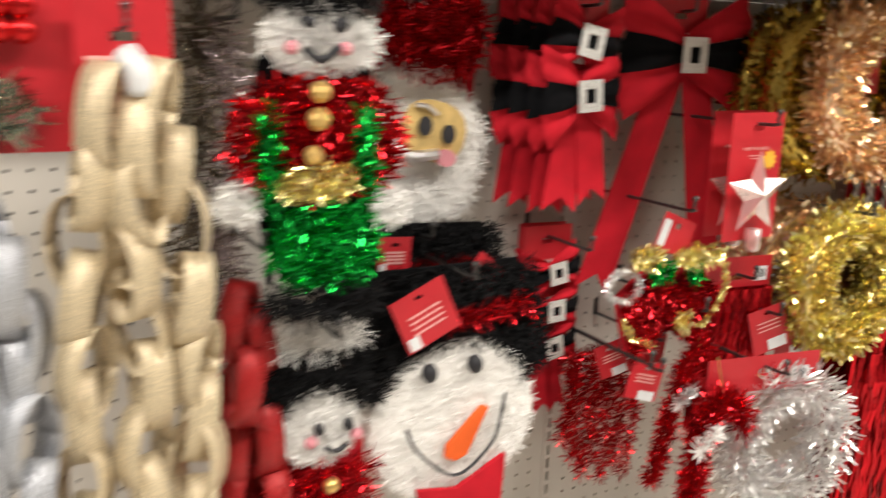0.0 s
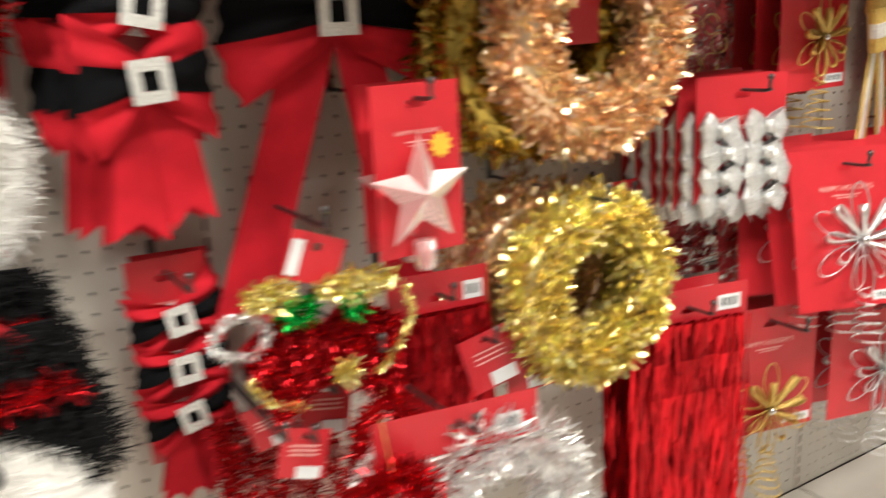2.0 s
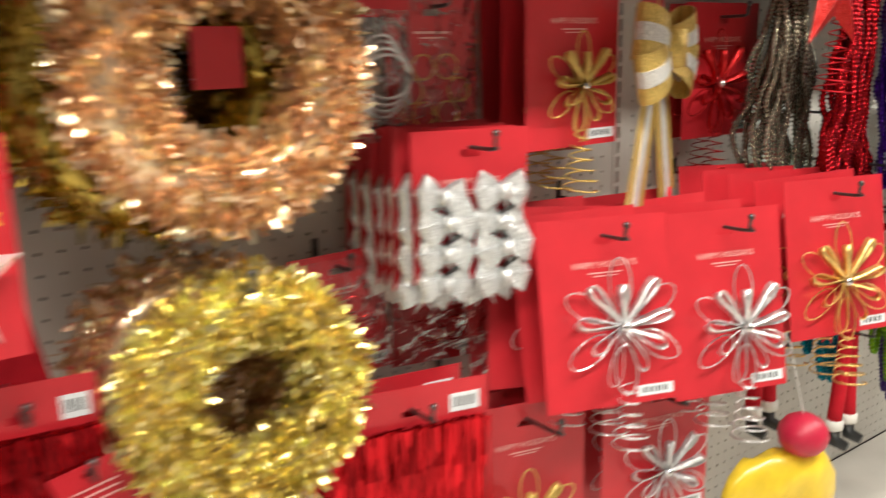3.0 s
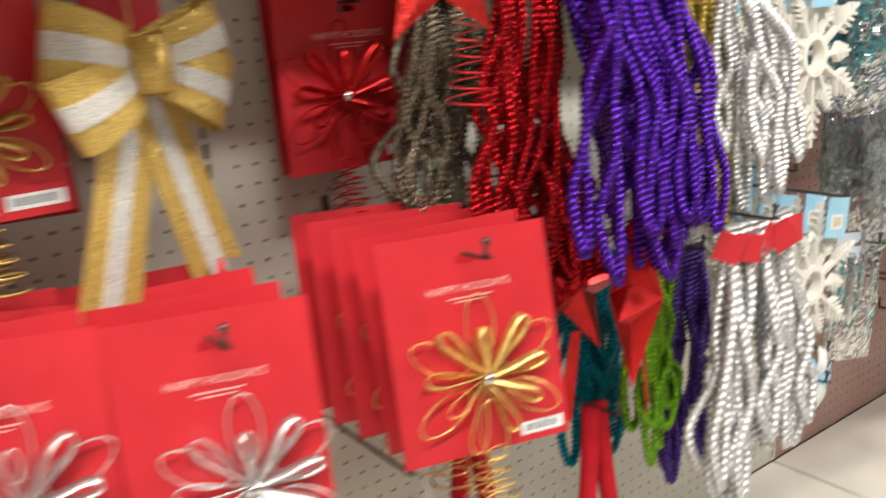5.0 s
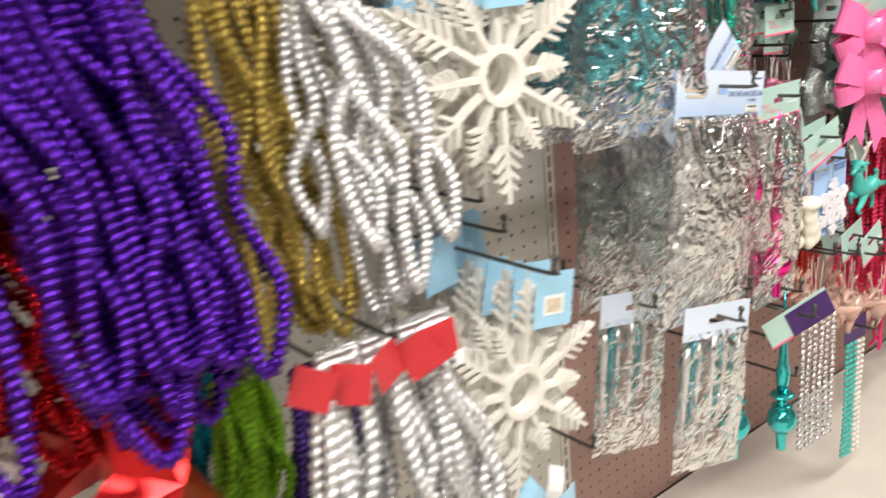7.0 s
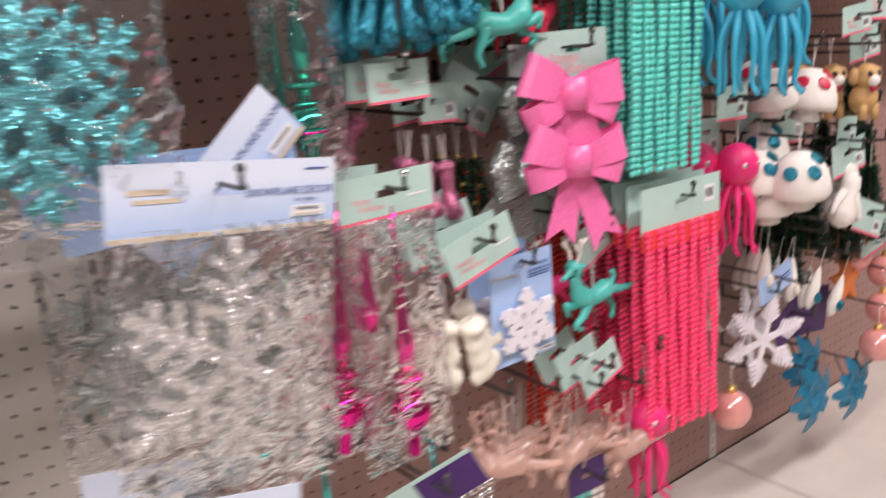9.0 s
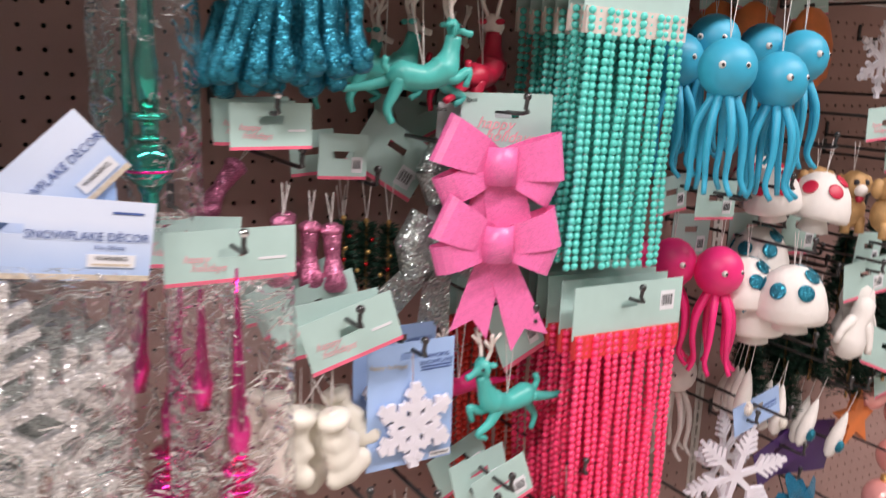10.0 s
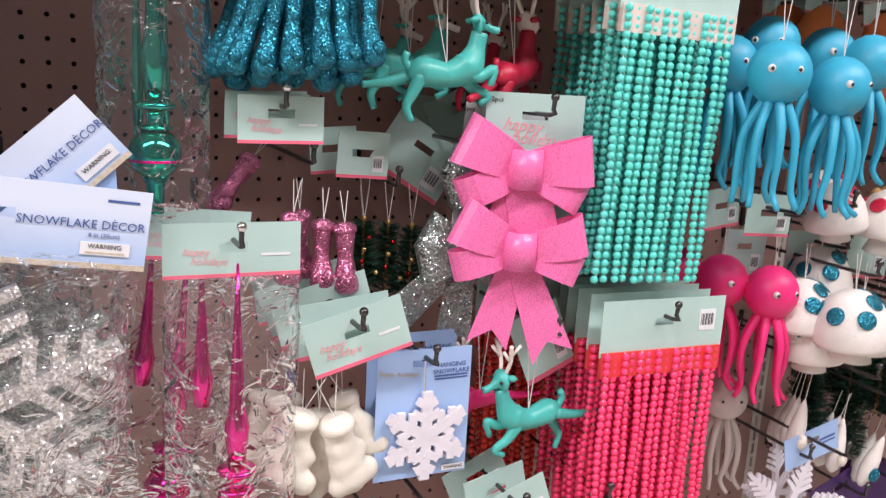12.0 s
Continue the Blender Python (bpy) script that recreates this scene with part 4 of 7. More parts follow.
def deer(x, y, z, size, material, colour, turn=0, lean=0, face="cream_plastic", fat=1.0):
    """A leaping reindeer ornament that faces +x."""
    t = thing("reindeer_ornament", pose(x, y, z, 0, lean, turn), f"leaping {colour} plastic reindeer ornament hung by a string", "ornament", "reindeer ornaments")
    s = size
    part("body", tube(curve([(-0.42 * s, 0, 0.0), (-0.3 * s, 0, 0.06 * s), (0, 0, 0.0), (0.22 * s, 0, 0.06 * s), (0.32 * s, 0, 0.2 * s), (0.4 * s, 0, 0.42 * s)], 0.04 * s), [q * s * fat for q in np.interp(np.linspace(0, 1, len(curve([(-0.42 * s, 0, 0.0), (-0.3 * s, 0, 0.06 * s), (0, 0, 0.0), (0.22 * s, 0, 0.06 * s), (0.32 * s, 0, 0.2 * s), (0.4 * s, 0, 0.42 * s)], 0.04 * s))), [0, 0.15, 0.4, 0.65, 0.85, 1], [0.06, 0.15, 0.12, 0.16, 0.09, 0.08])], 10), material, t, smooth=True)
    h = part("head", tube(curve([(0.34 * s, 0, 0.5 * s), (0.42 * s, 0, 0.5 * s), (0.55 * s, 0, 0.44 * s), (0.62 * s, 0, 0.42 * s)], 0.02 * s), [0.07 * s, 0.125 * s, 0.14 * s, 0.125 * s, 0.1 * s, 0.07 * s, 0.06 * s, 0.05 * s, 0.04 * s][: len(curve([(0.34 * s, 0, 0.5 * s), (0.42 * s, 0, 0.5 * s), (0.55 * s, 0, 0.44 * s), (0.62 * s, 0, 0.42 * s)], 0.02 * s))] + [0.04 * s] * max(0, len(curve([(0.34 * s, 0, 0.5 * s), (0.42 * s, 0, 0.5 * s), (0.55 * s, 0, 0.44 * s), (0.62 * s, 0, 0.42 * s)], 0.02 * s)) - 9), 10), face, t, smooth=True)
    for sy in (-1, 1):
        part("ear", ball(0.06 * s, (0.33 * s, sy * 0.11 * s, 0.56 * s), 8, 0.6), material, t, smooth=True)
        part("eye", ball(0.022 * s, (0.46 * s, sy * 0.1 * s, 0.52 * s), 8), "black_print", h, "", True)
        a = tube(curve([(0.38 * s, sy * 0.05 * s, 0.6 * s), (0.36 * s, sy * 0.1 * s, 0.75 * s), (0.4 * s, sy * 0.16 * s, 0.95 * s)], 0.03 * s), 0.025 * s, 6)
        tube([(0.36 * s, sy * 0.1 * s, 0.75 * s), (0.47 * s, sy * 0.12 * s, 0.88 * s)], 0.02 * s, 6, a)
        tube([(0.37 * s, sy * 0.12 * s, 0.82 * s), (0.28 * s, sy * 0.16 * s, 0.95 * s)], 0.02 * s, 6, a)
        part("antler", a, "rose_gold" if material == "rose_gold" else "cream_plastic", t, "" if material == "rose_gold" else "white antler", True)
    for sy, pts in ((-1, ((0.2, 0.0), (0.36, -0.05), (0.52, 0.02), (0.46, -0.16))), (1, ((0.18, -0.02), (0.3, -0.18), (0.46, -0.28), (0.34, -0.36))), (-1, ((-0.3, 0.02), (-0.42, -0.16), (-0.5, -0.3), (-0.46, -0.46))), (1, ((-0.32, 0.05), (-0.52, 0.0), (-0.75, -0.02), (-0.95, -0.02)))):
        cv = curve([(px * s, sy * 0.06 * s, pz * s) for px, pz in pts], 0.04 * s)
        part("leg", tube(cv, [max(0.035, 0.075 - 0.05 * i / len(cv)) * s * fat for i in range(len(cv))], 8), material, t, smooth=True)
    part("tail", tube(curve([(-0.4 * s, 0, 0.08 * s), (-0.46 * s, 0, 0.2 * s), (-0.42 * s, 0, 0.28 * s)], 0.03 * s), 0.04 * s, 8), material, t, smooth=True)
    string_to(t, 0.0, 0.1 * s, 1.15 * s, 0.1 * s)
    return t


def boot(x, y, z, h, material, colour, roll=0, turn=0, name="boot_ornament", fat=1.0):
    """A glitter boot that hangs toe down."""
    t = thing(name, pose(x, y, z, 0, roll, turn), f"{colour} glitter boot ornament hung by a string", "ornament", colour + " boots")
    cv = curve([(0, 0, 0), (0, 0, -h * 0.35), (0.0, -h * 0.02, -h * 0.65), (0, -h * 0.1, -h * 0.88), (0, -h * 0.14, -h)], h * 0.06)
    rad = list(np.interp(np.linspace(0, 1, len(cv)), [0, 0.1, 0.45, 0.75, 0.92, 1], [0.1, 0.15, 0.11, 0.17, 0.2, 0.1]) * h * fat)
    part("shaft", tube(cv, rad, 12), material, t, smooth=True)
    part("cuff", lathe([(0.15 * h * fat, -0.03 * h), (0.17 * h * fat, -0.06 * h), (0.17 * h * fat, -0.12 * h), (0.14 * h * fat, -0.15 * h)], 12), material, t, smooth=True)
    part("heel", ball(0.11 * h * fat, (0, -h * 0.22, -h * 0.8), 10), material, t, smooth=True)
    string_to(t, 0, 0.0, h * 0.45, 0.004)
    return t


def finial(t, x, y, z_ball, h, r, material, globe=True):
    """Tall spire with a ball and a stem."""
    foot = r * (2.0 if globe else 1.05)
    part("spire", lathe([(0.0012, h), (r * 0.16, h * 0.75), (r * 0.32, h * 0.35 + foot * 0.4), (r * 0.5, h * 0.16 + foot), (r * 0.34, foot), (r * 0.1, foot - 0.001)], 14, (x, y, z_ball)), material, t, smooth=True)
    if not globe:
        return
    part("disc", lathe([(r * 0.3, r * 1.98), (r * 0.72, r * 1.92), (r * 0.8, r * 1.8), (r * 0.7, r * 1.68), (r * 0.36, r * 1.6), (r * 0.3, r * 1.2), (r * 0.4, r * 0.95)], 16, (x, y, z_ball)), material, t, "", True)
    part("globe", ball(r, (x, y, z_ball), 18), material, t, smooth=True)
    part("collar", lathe([(r * 0.62, r * 0.9), (r * 0.7, r * 0.98), (r * 0.5, r * 1.08)], 14, (x, y, z_ball)), material, t, smooth=True)
    part("stem", lathe([(r * 0.55, -r * 0.8), (r * 0.36, -r * 1.2), (r * 0.3, -r * 2.2), (r * 0.32, -r * 2.3)], 14, (x, y, z_ball)), material, t, smooth=True)

# ---- first bay: paper chains and tinsel figures ----
hook(-0.134, 1.282, 0.3)
paper_chain(-0.13, -0.26, 1.28, 3, 8, "gold_paper", "gold", dx=0.058, dz=0.062)
hook(-0.27, 1.282, 0.3)
paper_chain(-0.275, -0.25, 1.18, 3, 8, "silver_paper", "silver", header=False)
hook(0.0, 1.06, 0.24)
paper_chain(-0.005, -0.2, 1.04, 2, 7, "red_paper", "red", header=False)
t = thing("ornament_card", pose(-0.222, -0.24, 1.33), "red card with red berries and brown tinsel", "ornament card")
hook(-0.222, 1.333, 0.28)
part("card", card_board(0.12, 0.18, drop=0.02, slot=0.022), "red_card", t)
for k in range(7):
    part("berry", ball(0.012, (-0.03 + 0.02 * (k % 3), -0.012, -0.03 - 0.022 * (k // 3)), 12), "red_foil", t, smooth=True)
part("tinsel", tuft(oval(-0.02, -0.12, 0.035, 0.03), 300, 0.02, 0.003), "rope_dark", t)
hook(0.0, 1.3, 0.16)
t = thing("tinsel_strand", pose(0.0, -0.1, 1.3), "pale pink and silver tinsel strands hung from a hook", "tinsel")
part("tinsel", line_tinsel([(0.0, 0, 0), (0.01, 0, -0.12), (-0.01, 0, -0.24), (0.0, 0, -0.34)], 0.02, 700, 0.026, 0.002), "iris_tinsel", t)
part("dark_tinsel", line_tinsel([(-0.02, 0.02, 0), (-0.02, 0.02, -0.2), (-0.03, 0.02, -0.42)], 0.04, 2000, 0.026, 0.003), "rope_dark", t, "dark silver tinsel")

fx, fz = 0.06, 1.17


def eased(poly, times=2):
    """The same outline with its corners rounded off."""
    for _ in range(times):
        poly = [(a[0] + (b[0] - a[0]) * q, a[1] + (b[1] - a[1]) * q) for a, b in zip(poly, list(poly[1:]) + [poly[0]]) for q in (0.25, 0.75)]
    return poly



fig = [("backing", arrays(plate([(a - fx, b - fz) for a, b in eased(rect(0.0, 0.135, 1.02, 1.3))], 0.012, 0.004)), "felt_black")]
for poly, n, key, L, W in (
    (oval(0.066, 1.27, 0.062, 0.032), 3600, "white_tinsel", 0.012, 0.0014),
    (rect(0.0, 0.125, 1.297, 1.345), 1400, "black_tinsel", 0.022, 0.002),
    (rect(-0.03, 0.156, 1.112, 1.235), 4200, "red_tinsel", 0.014, 0.0026),
    (rect(0.012, 0.124, 1.02, 1.108), 2600, "green_tinsel", 0.015, 0.003),
    (rect(0.0, 0.016, 1.105, 1.205), 260, "green_tinsel", 0.016, 0.003),
    (rect(0.1, 0.118, 1.105, 1.21), 260, "green_tinsel", 0.016, 0.003),
    (oval(0.058, 1.131, 0.044, 0.019), 1000, "gold_tinsel", 0.01, 0.003),
    (oval(-0.023, 1.112, 0.021, 0.019), 900, "white_tinsel", 0.012, 0.0016),
    (oval(0.141, 1.1, 0.021, 0.019), 900, "white_tinsel", 0.012, 0.0016),
    (rect(0.0, 0.13, 0.985, 1.02), 600, "black_tinsel", 0.022, 0.002),
):
    deep = 0.024 if key == "gold_tinsel" or n < 400 else 0.012
    fig.append(("tinsel_patch", tuft([(a - fx, b - fz) for a, b in eased(list(poly))], n, L, W, -deep * 0.6, 0.55), key))
fig.append(("face_pad", arrays(plate([(a - fx, b - fz) for a, b in oval(0.066, 1.27, 0.058, 0.029)], 0.0, -0.014)), "white_tinsel"))
for bx, bz, r in ((0.057, 1.221, 0.011), (0.055, 1.195, 0.012), (0.049, 1.16, 0.01)):
    fig.append(("button", arrays(ball(r, (bx - fx, -0.036, bz - fz), 12, 1.0)), "gold_foil"))
for ex, ez, r in ((0.078, 1.284, 0.0075), (0.046, 1.286, 0.006)):
    fig.append(("eye", arrays(ball(r, (ex - fx, -0.036, ez - fz), 10)), "black_print"))
fig.append(("mouth", arrays(tube(curve([(0.04 - fx, -0.038, 1.262 - fz), (0.056 - fx, -0.042, 1.251 - fz), (0.076 - fx, -0.038, 1.264 - fz)], 0.004), 0.0042, 6)), "black_print"))
for cx in (0.03, 0.085):
    fig.append(("cheek", arrays(ball(0.007, (cx - fx, -0.031, 1.262 - fz), 10)), "pink_cloth"))
assembled("tinsel_figure", fig, pose(fx - 0.002, -0.235, fz + 0.003) @ Matrix.Scale(1.05, 4), "tinsel snowman in a red coat and green trousers with gold buttons", "tinsel decoration", "tinsel figures")
hook(0.06, 1.345, 0.24)

sx, sz = 0.275, 1.16
san = [("backing", arrays(plate([(a - sx, b - sz) for a, b in ((0.2, 1.07), (0.35, 1.06), (0.355, 1.22), (0.35, 1.34), (0.22, 1.34), (0.2, 1.24))], 0.014, 0.006)), "felt_red")]
for poly, n, key, L, W in (
    (((0.178, 1.05), (0.37, 1.035), (0.378, 1.225), (0.185, 1.262)), 8000, "white_tinsel", 0.0125, 0.0014),
    (((0.2, 1.24), (0.345, 1.215), (0.36, 1.35), (0.215, 1.35)), 3600, "red_tinsel", 0.015, 0.0024),
    (oval(0.235, 1.34, 0.02, 0.015), 200, "white_tinsel", 0.02, 0.0012),
):
    san.append(("tinsel_patch", tuft([(a - sx, b - sz) for a, b in eased(list(poly))], n, L, W, 0.0, 0.5), key))
san.append(("fur_pad", arrays(plate([(a - sx, b - sz) for a, b in eased([(0.186, 1.058), (0.362, 1.045), (0.368, 1.218), (0.192, 1.252)])], 0.0055, -0.011)), "white_tinsel"))
san.append(("face", arrays(plate([(a - sx, b - sz) for a, b in eased([(0.24, 1.136), (0.328, 1.126), (0.336, 1.2), (0.246, 1.212)])], -0.024, -0.028)), "skin_gold"))
for ex, ez in ((0.272, 1.174), (0.306, 1.167)):
    san.append(("eye", arrays(plate([(a - sx, b - sz) for a, b in oval(ex, ez, 0.009, 0.012, 16)], -0.0285, -0.033)), "black_print"))
san.append(("moustache", arrays(tube(curve([(0.228 - sx, -0.03, 1.15 - sz), (0.252 - sx, -0.038, 1.136 - sz), (0.292 - sx, -0.032, 1.141 - sz)], 0.006), 0.0075, 8)), "silver_foil"))
san.append(("eyebrow", arrays(tube(curve([(0.255 - sx, -0.03, 1.198 - sz), (0.27 - sx, -0.034, 1.198 - sz), (0.287 - sx, -0.03, 1.19 - sz)], 0.006), 0.003, 6)), "silver_foil"))
san.append(("nose", arrays(plate([(a - sx, b - sz) for a, b in oval(0.306, 1.137, 0.014, 0.011, 16)], -0.0285, -0.034)), "pink_cloth"))
assembled("tinsel_plaque", san, pose(sx + 0.008, -0.035, sz - 0.006, 0, 7, 0) @ Matrix.Scale(1.1, 4), "white and red tinsel plaque with a red hat and gold face", "tinsel decoration", "tinsel figures")
hook(0.275, 1.335, 0.06)


def snowman_head(x, y, z, s, tilt, big=True):
    """Tinsel snowman head with a black hat, felt features and a red scarf."""
    t = thing("tinsel_snowman", pose(x, y, z, 0, tilt, 0), "white tinsel snowman head with black top hat and orange nose" if big else "small white tinsel snowman with a black hat and a white pompom", "tinsel decoration", "tinsel figures")
    part("backing", plate(oval(0, 0, 0.119 * s, 0.109 * s), 0.014, -0.012), "white_tinsel", t)
    part("face", tuft(oval(0, 0, 0.122 * s, 0.112 * s), int(7500 * s), 0.0105, 0.0013, -0.004, 0.7), "white_tinsel", t, "fluffy white tinsel")
    brim = [(0.116 * s * math.cos(radians(q)), 0.106 * s * math.sin(radians(q))) for q in range(20, 161, 20)]
    hat = brim + [(-0.15 * s, 0.07 * s), (-0.13 * s, 0.2 * s), (0.11 * s, 0.2 * s), (0.14 * s, 0.07 * s)]
    part("hat", tuft(hat, int(7500 * s), 0.016, 0.0018, -0.004, 0.5), "black_tinsel", t, "shaggy black tinsel hat")
    part("hat_backing", plate([(a * 0.9, b) for a, b in hat], 0.014, 0.006), "felt_black", t)
    if big:
        part("hat_band", tuft([(-0.02 * s, 0.125 * s), (0.105 * s, 0.135 * s), (0.1 * s, 0.155 * s), (-0.02 * s, 0.145 * s)], int(420 * s), 0.018, 0.002, -0.012, 0.6), "red_tinsel", t, "red tinsel hat band")
    return t


t = snowman_head(0.27, -0.18, 0.792, 1.04, 0)
for ex, ez in ((-0.045, 0.077), (0.022, 0.079)):
    part("eye", ball(0.0105, (ex, -0.024, ez), 12, 1.25), "black_print", t, smooth=True)
part("nose", plate([(0.043, 0.016), (0.034, 0.018), (-0.018, -0.03), (-0.02, -0.045), (-0.005, -0.052), (0.012, -0.046)], -0.02, -0.028), "orange_felt", t, "orange felt carrot nose")
part("mouth", tube(curve([(-0.077, -0.024, 0.005), (-0.06, -0.026, -0.03), (-0.004, -0.027, -0.073), (0.05, -0.026, -0.04), (0.066, -0.024, 0.0), (0.071, -0.024, 0.03)], 0.006), 0.0022, 6), "black_print", t)
part("scarf", plate([(-0.06, -0.085), (0.0, -0.095), (0.075, -0.06), (0.07, -0.13), (-0.05, -0.13)], -0.018, -0.026), "felt_red", t, "red felt scarf")
hook(0.262, 1.0, 0.24)
t = snowman_head(0.072, -0.2, 0.832, 0.44, 0, False)
for ex in (-0.004, 0.033):
    part("eye", ball(0.0065, (ex, -0.024, 0.0), 10, 1.3), "black_print", t, smooth=True)
part("mouth", tube(curve([(0.002, -0.025, -0.024), (0.016, -0.028, -0.03), (0.032, -0.025, -0.024)], 0.004), 0.003, 6), "black_print", t)
for cx in (-0.012, 0.046):
    part("cheek", ball(0.008, (cx, -0.018, -0.018), 10), "pink_cloth", t, smooth=True)
part("pompom", tuft(oval(-0.005, 0.108, 0.062, 0.018), 900, 0.02, 0.0012, -0.006, 0.5), "white_tinsel", t, "white tinsel hat trim")
part("coat", tuft(rect(-0.06, 0.07, -0.13, -0.055), 1300, 0.02, 0.002, -0.002, 0.5), "red_tinsel", t, "red tinsel coat")
part("button", ball(0.01, (0.01, -0.026, -0.075), 10), "gold_foil", t, "", True)
part("coat_backing", plate(rect(-0.055, 0.065, -0.14, -0.03), 0.014, 0.006), "felt_red", t)
hook(0.08, 0.955, 0.25)
t = snowman_head(0.255, -0.1, 0.84, 1.0, 3)
hook(0.255, 1.03, 0.14)
for x, y, z, roll, w in ((0.2, -0.215, 0.978, 24, 0.078), (0.2, -0.15, 1.03, -4, 0.045), (0.325, -0.18, 0.995, -38, 0.05)):
    tg = thing("price_tag", pose(x, y, z, 0, -roll, 0), "red card tag hanging from a tinsel figure", "tag", "red tags")
    c = part("card", card_board(w, w * 0.95, drop=0.008, slot=0.01, hole=0.008), "red_card", tg)
    part("small_print", bars([(-w * 0.3, w * 0.3, -w * (0.3 + 0.1 * k), -w * (0.3 + 0.1 * k) + 0.0025) for k in range(4)]), "red_print", c)
    part("price_label", slab(-w * 0.45, -w * 0.25, -0.0012, -0.0006, -w * 0.82, -w * 0.6), "white_card", tg)

# ---- second bay: bows, wreaths and toppers ----
m = pose(0.5, -0.112, 1.333)
t = thing("belt_bow_pair", m, "pair of red felt bows with black belts and glitter buckles", "bow", "belt bow packs")
part("card", card_board(0.1, 0.16, drop=0.03, slot=0.022), "red_card", t)
belt_bow(t, 0.0, -0.046, 0.13, 0.13, -0.006, turn=-12)
belt_bow(t, -0.004, -0.119, 0.135, 0.145, -0.014, turn=4)
for x0, x1, z1, w1 in ((-0.012, -0.03, -0.285, 0.06), (0.01, 0.028, -0.275, 0.05)):
    part("tail", tail_piece(x0, -0.13, x1, z1, 0.045, w1, -0.012 - 0.003 * (x0 > 0), 0.022), "felt_red", t)
for k in range(1, 4):
    copy_thing(t, m @ pose(-0.012 * k, 0.026 * k, random.uniform(-0.006, 0.004), 0, random.uniform(-6, 6), random.uniform(-5, 5)))
hook(0.5, 1.336, 0.15)
m = pose(0.723, -0.075, 1.336)
t = thing("belt_bow_large", m, "large red felt bow with black belt, glitter buckle and long tails", "bow", "large belt bows")
part("card", card_board(0.11, 0.09, drop=0.03, slot=0.022), "red_card", t)
part("small_print", bars([(-0.03, 0.03, -0.034, -0.029), (-0.02, 0.02, -0.04, -0.037)]), "red_print", t)
belt_bow(t, 0.0, -0.063, 0.275, 0.2, -0.012, 0.027)
for x0, x1, z1 in ((-0.02, -0.15, -0.43), (0.03, 0.1, -0.48)):
    part("tail", tail_piece(x0, -0.08, x1, z1, 0.06, 0.068, -0.008 - 0.002 * (x0 > 0), 0.03), "felt_red", t)
hook(0.723, 1.339, 0.1)
m = pose(0.503, -0.06, 0.993)
t = thing("belt_bow_strip", m, "three small red and black belt bows on a red card", "bow", "small belt bow strips")
red_card(t, 0.09, 0.25)
for k in range(3):
    belt_bow(t, 0.003, -0.05 - 0.06 * k, 0.11, 0.085, -0.004, 0.017, turn=(9, 3, 12)[k])
for x1 in (-0.026, 0.002, 0.03):
    part("tail", tail_piece(x1 * 0.3, -0.19, x1, -0.285, 0.026, 0.032, -0.006 - 0.001 * (x1 > 0), 0.014), "felt_red", t)
row_of(t, m, 1, 0.03, 0.012, 3)
hook(0.503, 0.996, 0.16)
m = pose(0.753, -0.223, 1.176, 0, 0, 2)
t = thing("star_topper", m, "clear light-up star tree topper on a red card", "tree topper")
c = red_card(t, 0.112, 0.19, True, 0.018)
part("sun_mark", plate([(0.03 + (0.016 if k % 2 else 0.011) * math.cos(math.pi * k / 10), -0.052 + (0.016 if k % 2 else 0.011) * math.sin(math.pi * k / 10)) for k in range(20)], -0.0007, -0.0012), "sun_print", c, "printed orange burst")
star = [((0.066 if k % 2 == 0 else 0.029) * math.sin(math.pi * k / 5) - 0.008, (0.066 if k % 2 == 0 else 0.029) * math.cos(math.pi * k / 5) - 0.1) for k in range(10)]
bm = bmesh.new()
front, rear = bm.verts.new((-0.008, -0.03, -0.1)), bm.verts.new((-0.008, -0.004, -0.1))
rim_ = [bm.verts.new((a, -0.016, b)) for a, b in star]
for k in range(10):
    bm.faces.new((rim_[k], rim_[(k + 1) % 10], front))
    bm.faces.new((rim_[(k + 1) % 10], rim_[k], rear))
part("star", bm, "clear_star", t, "clear frosted plastic star")
part("socket", lathe([(0.012, 0), (0.012, -0.03), (0.009, -0.034)], 12, (-0.008, -0.016, -0.152)), "clear_star", t, smooth=True)
copy_thing(t, m @ pose(0.006, 0.04, 0.0))
hook(0.753, 1.178, 0.25)

tinsel_wreath(1.0, -0.225, 1.232, 0.106, 0.06, 8000, "copper_tinsel", "copper", tag=True, tilt=2)
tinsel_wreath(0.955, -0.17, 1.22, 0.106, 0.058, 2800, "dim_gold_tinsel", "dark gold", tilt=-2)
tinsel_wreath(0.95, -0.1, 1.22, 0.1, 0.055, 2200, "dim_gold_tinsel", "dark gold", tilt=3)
hook(0.99, 1.345, 0.26)
tinsel_wreath(1.005, -0.215, 0.91, 0.094, 0.053, 7500, "gold_tinsel", "gold", tilt=0)
tinsel_wreath(0.985, -0.14, 0.91, 0.1, 0.046, 2000, "copper_tinsel", "copper", tilt=-3)
tinsel_wreath(0.98, -0.08, 0.91, 0.1, 0.046, 1600, "copper_tinsel", "copper", tilt=3)
hook(1.0, 1.03, 0.25)
foil_curtain(0.8, -0.17, 0.93, 0.13, 0.27)
hook(0.8, 0.932, 0.2)
foil_curtain(1.22, -0.19, 0.822, 0.2, 0.42, -14)
foil_curtain(1.215, -0.145, 0.822, 0.2, 0.4, -10)
hook(1.22, 0.824, 0.23)

